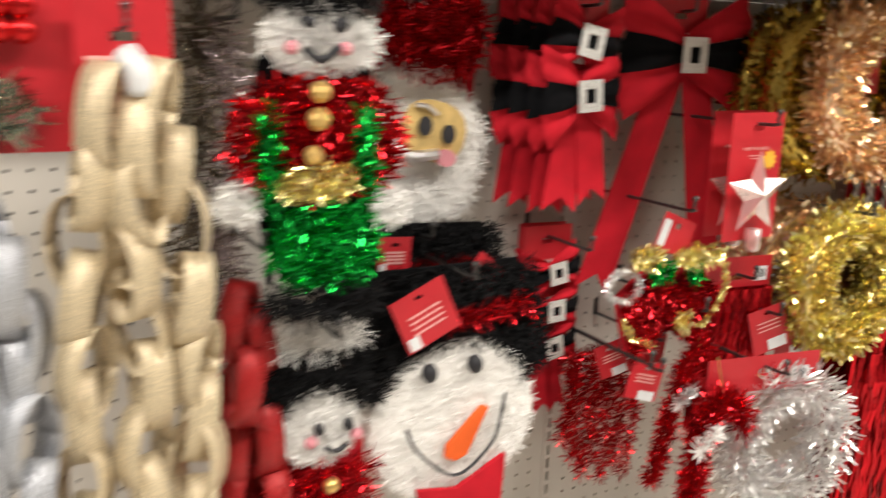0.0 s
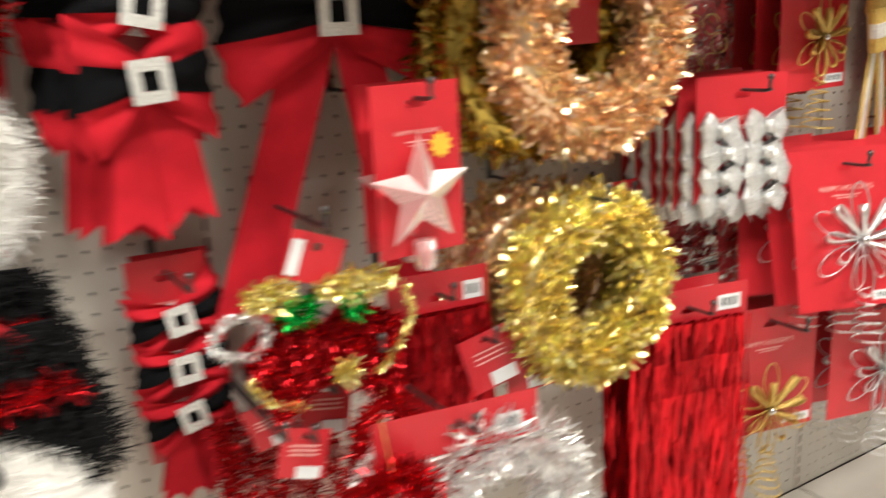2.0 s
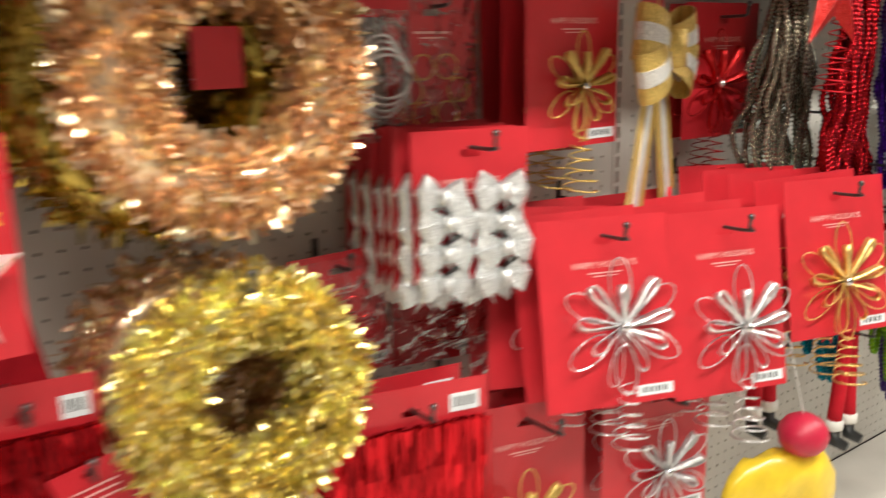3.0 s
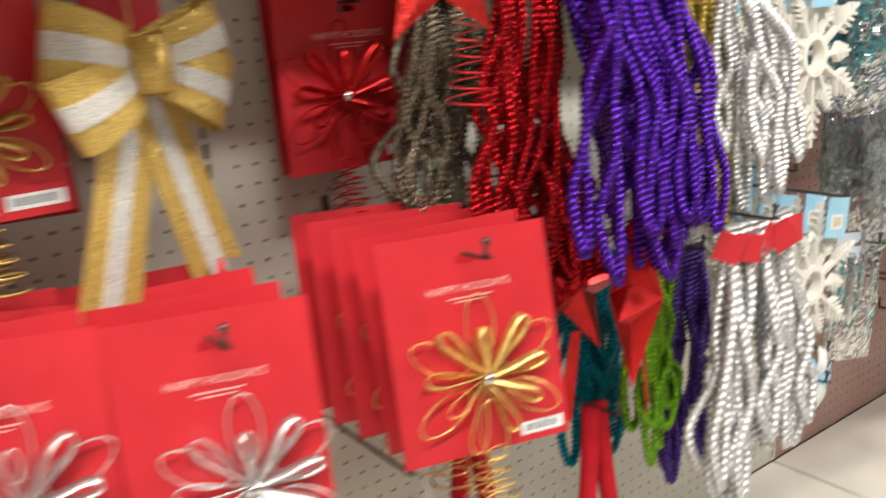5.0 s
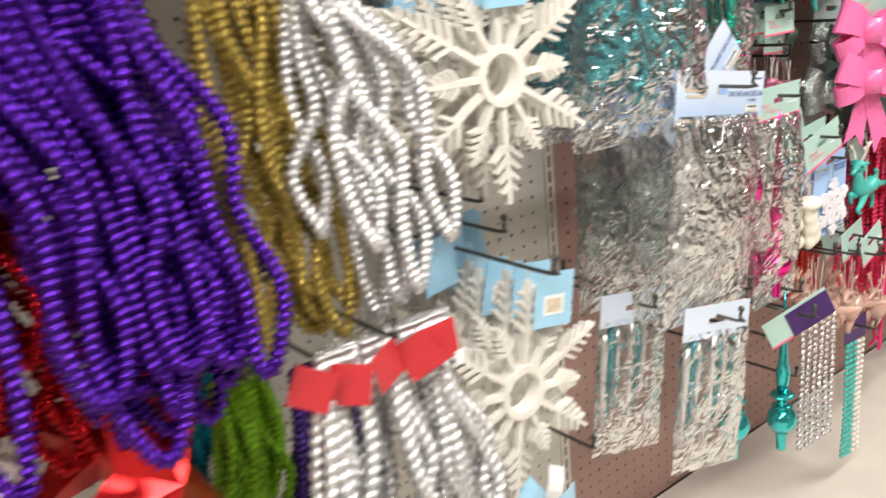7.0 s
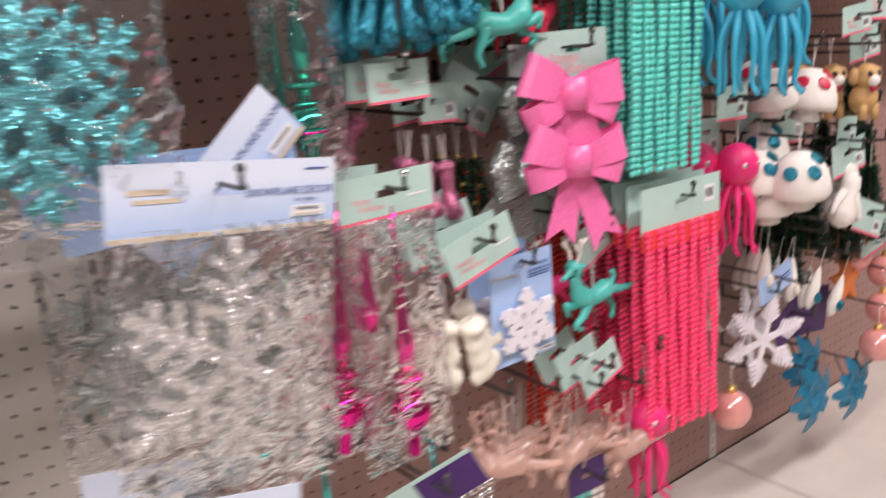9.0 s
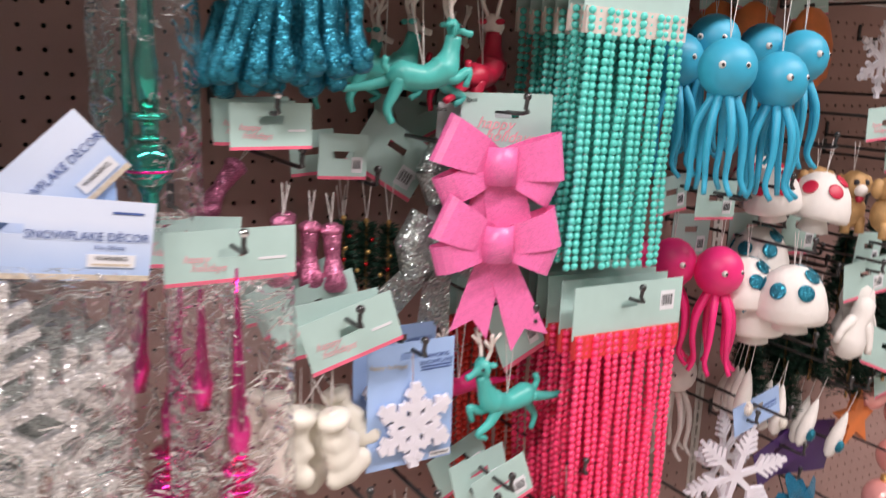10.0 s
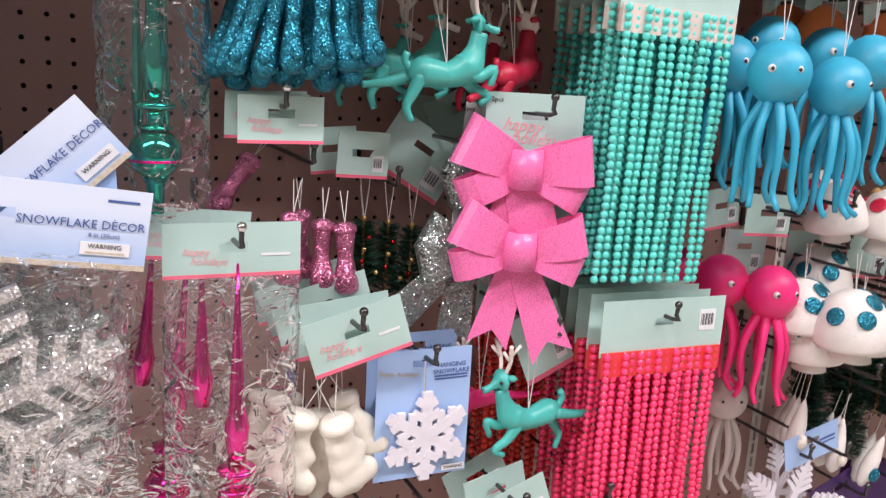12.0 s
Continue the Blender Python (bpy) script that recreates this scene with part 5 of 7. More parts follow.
t = thing("tinsel_bells", pose(0.632, -0.185, 0.966), "two red tinsel bells with gold rims, gold bow and leaves", "tinsel decoration", "tinsel figures")
for cx, cz, tilt, rim_key in ((-0.035, -0.06, 35, "silver_tinsel"), (0.05, -0.065, -30, "gold_tinsel")):
    a = radians(tilt)
    poly = [(cx + math.cos(a) * p - math.sin(a) * q, cz + math.sin(a) * p + math.cos(a) * q) for p, q in ((-0.066, -0.05), (0.066, -0.05), (0.05, 0.0), (0.034, 0.045), (-0.034, 0.045), (-0.05, 0.0))]
    part("bell", tuft(poly, 3400, 0.011, 0.0024, 0, 0.7), "red_tinsel", t, "red tinsel bell")
    part("bell_backing", plate([(p * 0.98, q * 0.98) for p, q in poly], 0.014, 0.006), "felt_red", t)
for pts, key, n in ((oval(-0.092, -0.02, 0.03, 0.022, 20), "silver_tinsel", 700), ([(0.105, 0.0), (0.115, -0.04), (0.09, -0.08), (0.06, -0.1)], "gold_tinsel", 520), ([(-0.09, -0.07), (-0.07, -0.1), (-0.03, -0.118)], "gold_tinsel", 320)):
    part("rim", line_tinsel([(a, -0.014, b) for a, b in pts] + ([(pts[0][0], -0.014, pts[0][1])] if key == "silver_tinsel" else []), 0.0035, n, 0.006, 0.0018), key, t, "fluffy tinsel rim")
for cx, cz, key, n, rx in ((-0.06, 0.02, "gold_tinsel", 420, 0.03), (0.04, 0.015, "gold_tinsel", 600, 0.05), (-0.03, -0.002, "green_tinsel", 260, 0.022), (0.035, -0.01, "green_tinsel", 160, 0.016), (0.02, -0.085, "gold_tinsel", 160, 0.016)):
    part("trim", tuft(oval(cx, cz, rx, 0.016), n, 0.011, 0.003, -0.016, 0.6), key, t)
hook(0.635, 1.055, 0.22)
tg = thing("price_tag", pose(0.636, -0.2, 1.032, 0, 22, 0), "red card tag above the tinsel bells", "tag", "red tags")
part("card", card_board(0.065, 0.055, drop=0.01, slot=0.01), "red_card", tg)
part("price_label", slab(-0.03, -0.016, -0.0012, -0.0006, -0.04, 0.0), "white_card", tg)
t = thing("tinsel_wreath_pack", pose(0.745, -0.29, 0.822, 0, 0, -10), "silver foil tinsel wreath on a red folded header card", "wreath", "tinsel wreaths")
c = part("card", card_board(0.2, 0.055, drop=0.02, slot=0.022), "red_card", t)
label_strip(c, 0.05, 0.08, -0.026, -0.002)
tinsel = shifted(wreath_tinsel(0.085, 0.036, 3800, 0.018, 0.0035), 0.05, 0.0, -0.12)
part("tinsel", tinsel, "silver_tinsel", t, "silver foil tinsel")
hook(0.745, 0.825, 0.32)
t = thing("tinsel_cane", pose(0.655, -0.3, 0.79), "red tinsel candy cane with white stripes hung under the bells", "tinsel decoration", "tinsel figures")
cane = [(-0.05, 0, -0.2), (-0.045, 0, -0.1), (-0.04, 0, -0.03), (-0.01, 0, 0.0), (0.03, 0, -0.015), (0.04, 0, -0.05)]
part("tinsel", line_tinsel(curve(cane, 0.01), 0.018, 4200, 0.013, 0.0026), "red_tinsel", t, "red tinsel")
part("stripe", line_tinsel([(-0.06, -0.018, -0.06), (-0.03, -0.022, -0.03)], 0.004, 160, 0.014, 0.003), "white_tinsel", t)
part("wire", tube([(0.0, 0, 0.0), (0.0, 0.02, 0.06)], 0.001, 5), "gold_foil", t)
t = thing("tinsel_strand", pose(0.6, -0.1, 0.82), "dark red tinsel strands hung beside white tags", "tinsel")
for k, (dx, dl) in enumerate(((-0.07, 0.15), (-0.05, 0.19), (-0.03, 0.22), (-0.008, 0.2), (0.012, 0.24), (0.035, 0.22), (0.06, 0.24))):
    part("strand", line_tinsel([(dx, 0.01 * (k % 2), -0.01), (dx + 0.01, 0, -dl * 0.5), (dx - 0.008, 0, -dl)], 0.011, 820, 0.012, 0.0022), "red_tinsel", t)
part("ribbon_end", tail_piece(0.0, 0.02, -0.03, -0.03, 0.01, 0.014, -0.03), "white_card", t)
part("ribbon_end", tail_piece(0.03, 0.02, 0.02, -0.02, 0.01, 0.012, -0.03), "white_card", t)
hook(0.56, 0.84, 0.24)

for x, y, z, roll, w in ((0.6, -0.2, 0.815, 14, 0.055), (0.572, -0.14, 0.83, -18, 0.05), (0.655, -0.14, 0.835, 8, 0.06), (0.915, -0.2, 0.855, -4, 0.075), (0.845, -0.2, 0.87, -16, 0.07)):
    tg = thing("price_tag", pose(x, y, z, 0, roll, -12), "small red card tag with a white label among tinsel", "tag", "red tags")
    c = part("card", card_board(w, w * 1.1, drop=0.008, slot=0.01, hole=0.008), "red_card", tg)
    part("small_print", bars([(-w * 0.3, w * 0.3, -w * (0.25 + 0.1 * k), -w * (0.25 + 0.1 * k) + 0.002) for k in range(3)]), "red_print", c)
    part("price_label", slab(-w * 0.1, w * 0.4, -0.0012, -0.0006, -w * 0.95, -w * 0.68), "white_card", tg)
    hook(x, z + 0.002, -y + 0.02)
cane_far = thing("tinsel_cane", pose(0.7, -0.2, 0.83, 0, 12, 0), "small red and silver tinsel cane on a wire loop", "tinsel decoration", "tinsel figures")
part("tinsel", line_tinsel(curve([(-0.03, 0, -0.22), (-0.025, 0, -0.1), (-0.015, 0, -0.02), (0.015, 0, 0.0), (0.035, 0, -0.04)], 0.01), 0.014, 2600, 0.012, 0.0024), "red_tinsel", cane_far, "red tinsel")
part("stripe", line_tinsel([(-0.035, -0.016, -0.09), (-0.01, -0.018, -0.06)], 0.004, 140, 0.012, 0.003), "silver_tinsel", cane_far)
part("wire", tube([(0.0, 0, 0.0), (0.0, 0.02, 0.06)], 0.001, 5), "gold_foil", cane_far)
hook(0.7, 0.892, 0.2)

m = pose(1.31, -0.2, 1.135, 0, 0, -16) @ Matrix.Scale(1.08, 4)
t = thing("mini_bow_card", m, "red card with two columns of small silver bows", "bow", "silver bow cards")
red_card(t, 0.138, 0.17, True, 0.022)
for k in range(8):
    q = (k * 37) % 11 - 5
    loop_bow(t, (-0.034 + 0.068 * (k % 2) + 0.0006 * q, -0.002 - 0.0012 * (k % 3), -0.046 - 0.033 * (k // 2) + 0.0005 * q), 0.0315 + 0.0006 * q, 0.009, 0.027, "silver_ribbon", (20 + 2 * q, -22 + 2 * q, 160 + 2 * q, 200 + 2.6 * q), ((-0.016, -0.024, 0.01, 0.012), (0.016, -0.024, 0.01, 0.012)), 0.01, (0.013, 0.016))
row_of(t, m, 5, 0.028, 0.003, 2)
hook(1.31, 1.138, 0.24)


def wrapped_card(x, y, z, w, h, roll, key):
    t = thing("ornament_card", pose(x, y, z, 0, roll, -8), "dark red card with a wire ornament in clear film", "ornament card", "wrapped red cards")
    c = part("card", card_board(w, h, drop=0.02, slot=0.022), "red_card", t, "red backing card with a hanging slot")
    part("small_print", bars([(-w * 0.2, w * 0.2, -0.03, -0.027), (-w * 0.14, w * 0.14, -0.036, -0.034)]), "red_print", c)
    label_strip(c, w * 0.2, w * 0.44, 0.03 - h, 0.044 - h)
    for k in range(6):
        a = math.pi * k / 3
        part("wire_loop", tube([(w * 0.26 * math.cos(a) + w * 0.12 * math.cos(q * math.pi / 6), -0.006, -h * 0.5 + w * 0.26 * math.sin(a) + w * 0.12 * math.sin(q * math.pi / 6)) for q in range(13)], 0.0011, 5), key, t)
    part("wrapping", bag_skin(w * 1.02, h * 0.96, 0.022, 0.012, x * 7), "film", t, "clear film wrapping", True)
    hook(x, z + 0.003, -y + 0.03)


for x, y, z, w, h, roll, key in ((1.36, -0.07, 1.0, 0.15, 0.2, 2, "red_foil"), (1.2, -0.06, 0.98, 0.13, 0.17, -3, "red_foil"), (1.33, -0.1, 1.3, 0.13, 0.2, 0, "gold_foil"), (1.42, -0.13, 0.98, 0.13, 0.2, -4, "red_foil"), (1.13, -0.05, 1.22, 0.12, 0.16, 3, "red_foil"), (1.55, -0.08, 1.28, 0.13, 0.2, 0, "gold_foil"), (1.34, -0.12, 0.72, 0.15, 0.22, 3, "gold_foil")):
    wrapped_card(x, y, z, w, h, roll, key)
flower_topper(1.505, -0.175, 1.318, "gold_ribbon", "gold", 2, 2, 0.045, 0.175, 0.225, 0.118, 0.062, dx=0.008)
hook(1.505, 1.321, 0.21)
t = thing("ring_pack", pose(1.25, -0.1, 1.32), "clear pack with coiled silver wire rings on a red card", "ornament pack")
part("card", card_board(0.09, 0.06, drop=0.03, slot=0.02), "red_card", t)
for k in range(4):
    part("wire_ring", tube([(0.034 * math.cos(q * math.pi / 10), -0.006 - 0.004 * k, -0.1 + (0.05 - 0.008 * k) * math.sin(q * math.pi / 10)) for q in range(21)], 0.0022, 6), "silver_foil", t, smooth=True)
part("wrapping", bag_skin(0.09, 0.16, 0.03, -0.02, 3), "film", t, "clear film wrapping", True)
hook(1.25, 1.322, 0.14)
m = pose(1.668, -0.175, 1.338, 0, 0, 20)
t = thing("gold_bow", m, "gold glitter bow with white stripes and long tails", "bow", "gold bows")
loop_bow(t, (0, 0, -0.093), 0.1, 0.045, 0.075, "gold_ribbon", (14, -24, 166, 204), ((-0.085, -0.255, 0.055, 0.068), (0.06, -0.225, 0.055, 0.068)), 0.03, (0.045, 0.052), stripe="white_ribbon")
part("tie", tube([(0, 0, 0), (0, -0.004, -0.06)], 0.0015, 5), "gold_foil", t)
part("card", shifted(arrays(card_board(0.09, 0.085, drop=0.02, slot=0.02)), 0.0, 0.006, 0.0), "red_card", t, "red folded card behind the bow")
hook(1.668, 1.34, 0.22)
flower_topper(1.478, -0.258, 1.012, "silver_foil", "silver", -20, 3, 0.05, h=0.245, low=0.116, R=0.078, dx=0.016, swing=12)
flower_topper(1.65, -0.318, 1.008, "silver_foil", "silver", -18, 3, 0.06, w=0.178, h=0.25, low=0.135, R=0.075, dx=0.018, swing=10)
flower_topper(1.942, -0.308, 1.018, "gold_foil", "gold", -16, 4, 0.05, w=0.195, h=0.245, R=0.082, low=0.135, dx=0.004, swing=10)
for x, z, L in ((1.478, 1.015, 0.29), (1.65, 1.011, 0.35), (1.942, 1.021, 0.34)):
    hook(x, z, L)
flower_topper(1.4, -0.2, 0.76, "gold_ribbon", "gold", -14, 2, 0.05, h=0.22, dx=0.0)
flower_topper(1.6, -0.26, 0.76, "silver_ribbon", "silver", -14, 2, 0.06, h=0.22, low=0.115)
hook(1.4, 0.763, 0.26)
hook(1.6, 0.763, 0.3)
t = thing("ornament_bag", pose(1.865, -0.3, 0.565, 0, 0, -20), "yellow glossy pouch with a red rounded top", "ornament")
bm = ball(0.11, (0, 0, -0.045), 24, 0.95)
for v in bm.verts:
    v.co.y *= 0.3
    v.co.z = min(v.co.z, 0.04 + 0.2 * v.co.x)
    v.co += Vector((0.016, 0.012, 0.012)) * noise.noise(v.co * 26)
part("pouch", bm, "yellow_bag", t, "crumpled yellow foil", True)
part("cap", ball(0.04, (0.03, -0.01, 0.07), 16, 0.9), "red_plastic", t, "red rounded top", True)
part("loop", tube([(0.03, -0.01, 0.1), (0.0, 0, 0.225)], 0.001, 5), "string", t)
hook(1.85, 0.79, 0.3)


def trouser_ornament(x, y, z):
    t = thing("trouser_ornament", pose(x, y, z), "red felt trouser legs with white cuffs and black boots", "ornament", "trouser ornaments")
    for k, dx in ((0, -0.018), (1, 0.02)):
        part("leg", tube(curve([(dx * 0.4, 0, 0), (dx * 0.8, 0, -0.09), (dx * 1.4, 0, -0.18)], 0.02), 0.014, 10), "felt_red", t, smooth=True)
        part("cuff", lathe([(0.012, 0), (0.018, -0.004), (0.018, -0.02), (0.012, -0.024)], 12, (dx * 1.4, 0, -0.176)), "white_foam", t, "white cuff", True)
        part("boot", tube([(dx * 1.4, 0, -0.198), (dx * 1.4, -0.004, -0.222), (dx * 1.4, -0.03, -0.226)], [0.012, 0.014, 0.01], 10), "boot_black", t, "black boot", True)
    return t


trouser_ornament(2.24, -0.2, 0.7)
trouser_ornament(2.05, -0.14, 0.76)
hook(2.24, 0.7, 0.24)
hook(2.05, 0.76, 0.2)

# ---- third bay: red flowers, garlands and snowflakes ----
flower_topper(1.962, -0.075, 1.29, "red_foil", "red", 0, 1, 0.035, 0.2, 0.225, 0.108, 0.08, dx=-0.018)
hook(1.955, 1.293, 0.12)
t = thing("star_topper_red", pose(1.968, -0.26, 1.335), "red glitter star tree topper with a coiled wire base", "tree topper")
bm = bmesh.new()
front, rear = bm.verts.new((0, -0.028, 0)), bm.verts.new((0, 0.01, 0))
rim_ = [bm.verts.new(((0.11 if k % 2 == 0 else 0.048) * math.sin(math.pi * k / 5), -0.008, (0.11 if k % 2 == 0 else 0.048) * math.cos(math.pi * k / 5))) for k in range(10)]
for k in range(10):
    bm.faces.new((rim_[k], rim_[(k + 1) % 10], front))
    bm.faces.new((rim_[(k + 1) % 10], rim_[k], rear))
part("star", bm, "red_star", t, "red glitter star")
spring(t, (0.045, 0.01, -0.05), 0.008, 0.03, 0.12, 7, "red_wire")
hook(1.962, 1.36, 0.3)

for args in (
    (2.075, -0.13, 1.35, 0.13, 0.4, 15, "rope_dark", "dark silver", 0.0054, 1.2, -0.02, -0.08),
    (2.12, -0.23, 1.35, 0.14, 0.42, 13, "rope_red", "red", 0.0055, 1.05, -0.02, -0.11),
    (2.19, -0.335, 1.35, 0.18, 0.44, 21, "rope_purple", "purple", 0.0064, 0.68, 0.05, -0.125),
    (2.235, -0.245, 1.35, 0.18, 0.4, 13, "rope_purple", "dark purple", 0.0064, 0.7, 0.05, 0.0),
    (2.385, -0.26, 1.35, 0.1, 0.43, 11, "rope_gold", "gold", 0.0055, 0.9, 0.02, 0.0),
    (2.425, -0.3, 1.35, 0.06, 0.4, 6, "rope_silver", "silver", 0.0064, 1.0, 0.02, 0.11),
    (2.44, -0.33, 0.96, 0.21, 0.45, 16, "rope_silver", "silver", 0.0072, 1.2, 0.0, -0.12),
    (2.33, -0.24, 0.93, 0.07, 0.36, 8, "rope_green", "lime green", 0.0055, 1.25, 0.0, 0.0),
    (2.3, -0.14, 0.9, 0.14, 0.34, 11, "rope_teal", "dark teal", 0.0065, 1.2, 0.0, 0.0),
    (2.43, -0.22, 0.9, 0.09, 0.4, 8, "rope_navy", "dark violet", 0.0065, 1.3, 0.0, 0.0),
    (2.15, -0.19, 1.12, 0.15, 0.25, 10, "rope_red", "dark red", 0.0055, 1.2, 0.03, 0.09),
):
    x, y, z, w, h, n, key, colour, r, sp, lean, stray = args
    garland_hank(x, y, z, w, h, n, key, colour, r, sp, pitch=0.0115 if z < 1 and key == "rope_silver" else 0.0078, lean=lean, stray=stray, seed=int(x * 1000 + z * 100))
    hook(x, z + 0.004, -y + 0.02)
t = thing("tag_bunch", pose(2.42, -0.335, 0.955), "bunch of red price tags round the silver garland", "tag", "red tags")
for k in range(5):
    bm = slab(-0.019, 0.019, -0.0006, 0.0006, -0.036, 0.004)
    bmesh.ops.transform(bm, matrix=pose(-0.06 + 0.033 * k, -0.014 - 0.004 * (k % 3), 0.0 - 0.006 * (k % 2), 0, random.uniform(-35, 35), random.uniform(-40, 30)), verts=bm.verts)
    part("tag", bm, "red_card", t)
part("price_label", slab(0.072, 0.084, -0.042, -0.0415, -0.032, -0.018), "white_card", t)
t = thing("foil_star", pose(2.205, -0.312, 0.945, 0, -14, 32) @ Matrix.Scale(1.18, 4), "folded red foil star ornament with a tassel", "ornament", "foil stars")
bm = bmesh.new()
front, rear = bm.verts.new((0, -0.03, -0.04)), bm.verts.new((0, 0.03, -0.04))
rim_ = [bm.verts.new(((0.1 if k % 2 == 0 else 0.038) * math.sin(math.pi * k / 5), 0, -0.04 + (0.1 if k % 2 == 0 else 0.038) * math.cos(math.pi * k / 5))) for k in range(10)]
for k in range(10):
    bm.faces.new((rim_[k], rim_[(k + 1) % 10], front))
    bm.faces.new((rim_[(k + 1) % 10], rim_[k], rear))
part("star", bm, "red_foil", t, "folded shiny red star")
part("tassel", tail_piece(0.02, -0.1, 0.028, -0.22, 0.012, 0.02, 0.0, 0.01), "red_foil", t, "red foil tassel")
part("string", tube([(0, 0, 0.04), (0, 0.0, 0.09)], 0.001, 5), "string", t)
hook(2.215, 1.03, 0.32)
copy_thing(t, pose(2.225, -0.19, 0.94, 0, 14, -20))
t = thing("foil_star", pose(2.12, -0.2, 0.9, 0, 0, 10), "silver foil house ornaments in a clear wrapping", "ornament", "foil stars")
part("box", slab(-0.03, 0.02, -0.02, 0.02, -0.07, 0.0, 0.004), "silver_foil", t)
part("roof", plate([(-0.036, 0.0), (0.026, 0.0), (-0.005, 0.03)], -0.022, 0.022), "white_card", t)
part("loop", tube([(-0.005, 0, 0.025), (-0.005, 0, 0.06)], 0.001, 5), "string", t)
hook(2.115, 0.962, 0.24)


def sky_tag(parent, at, w, h, turn=0):
    c = part("tag", slab(at[0] - w / 2, at[0] + w / 2, at[1] - 0.001, at[1], at[2] - h, at[2], 0.0003), "sky_card", parent, "sky blue price tag with a barcode")
    part("price_label", slab(at[0] - w * 0.28, at[0] + w * 0.26, at[1] - 0.0016, at[1] - 0.001, at[2] - h * 0.78, at[2] - h * 0.42), "white_card", c)
    part("barcode", slab(at[0] - w * 0.2, at[0] + w * 0.18, at[1] - 0.002, at[1] - 0.0016, at[2] - h * 0.72, at[2] - h * 0.48), "sand", c)


def foam_flake(x, y, z, R, count, step, tag, roll=0):
    m = pose(x, y, z, 0, roll, 0)
    t = thing("foam_snowflake", m, "white glittered foam snowflake hung with a sky blue tag", "snowflake", "foam snowflakes")
    part("flake", flake_shape(R, 12, 0.0075, 0.012, 4, 0.032, 52, 0.6, 0.4, 0.19), "flake_white", t)
    part("hook_loop", tube([(0, 0, R * 0.97), (0, 0.0, R * 1.12)], 0.001, 5), "string", t)
    if tag:
        sky_tag(t, tag, 0.062, 0.066)
    for k in range(1, count + 1):
        copy_thing(t, m @ pose(random.uniform(-0.012, 0.012), step * k, random.uniform(-0.006, 0.006), 0, random.uniform(-9, 9), random.uniform(-5, 5)))
    return t


foam_flake(2.68, -0.26, 1.165, 0.145, 5, 0.042, (0.005, -0.012, 0.138))
hook(2.68, 1.325, 0.3)
foam_flake(2.655, -0.285, 0.8, 0.135, 5, 0.045, (0.03, -0.014, 0.145), 10)
hook(2.68, 0.948, 0.32)
t = thing("tag_bunch", pose(2.7, -0.15, 0.97), "bunch of sky blue price tags on a hook", "tag", "blue tags")
for k in range(4):
    bm = slab(-0.03, 0.03, -0.0006, 0.0006, -0.064, 0.004)
    bmesh.ops.transform(bm, matrix=pose(-0.06 + 0.04 * k, -0.02 + 0.03 * k, -0.01 * (k % 2), 0, random.uniform(-12, 12), random.uniform(-20, 20)), verts=bm.verts)
    part("tag", bm, "sky_card", t)
hook(2.7, 0.975, 0.22)


def flake_pack(x, y, z, material, colour, header, roll, turn, R=0.105, h=0.33, seed=0):
    """A glitter snowflake in a clear bag, with or without its printed header in view."""
    m = pose(x, y, z, 0, roll, turn)
    t = thing("snowflake_pack", m, f"{colour} glitter snowflake in a clear bag" + (" under a pale blue header" if header else ""), "snowflake", "snowflake packs")
    c = part("card", card_board(0.24, 0.07, drop=0.024, slot=0.03), "header_print" if header else "blue_card", t, "pale blue folded header card")
    if header:
        part("edge_stripe", slab(-0.1195, 0.1195, -0.0009, 0.0, -0.0458, -0.041), "sand", c)
        wording("SNOWFLAKE DÈCOR", 0.0106, "blue_print", c, (0.066, -0.0012, -0.008), 0, "dark blue printed words")
        wording("8 in (20cm)", 0.0055, "blue_print", c, (0.084, -0.0012, -0.017), 0, "small blue print")
        lab = part("warning_label", slab(0.066, 0.106, -0.0014, -0.0006, -0.034, -0.023), "white_card", c, "white warning label")
        wording("WARNING:", 0.0056, "black_print", lab, (0.086, -0.0018, -0.0265), 0, "black printed word")
        part("small_print", bars([(0.07, 0.102, -0.0325, -0.031)], -0.0018), "sand", lab)
        part("code_print", bars([(0.084, 0.11, 0.0125, 0.0145)]), "blue_print", c)
        part("greeting_print", bars([(-0.1, -0.06, -0.004, 0.001), (-0.095, -0.05, -0.012, -0.008)]), "sand", c)
    part("flake", shifted(arrays(flake_shape(R * 1.06, 6, 0.0155, 0.012, 3, 0.0, 60, 0.85, 0.34, 0.36)), 0.0, -0.004, -0.04 - h * 0.46), material, t, colour + " glitter snowflake")
    if not header:
        part("flake", shifted(arrays(flake_shape(R * 0.9, 6, 0.01, 0.012, 3, 0.0, 60, 0.8, 0.34, 0.36)), 0.004, 0.024, -0.04 - h * 0.46, 28), material, t)
    part("wrapping", bag_skin(0.235, h, 0.05, -0.036, seed), "film", t, "wrinkled clear film bag", True)
    return t


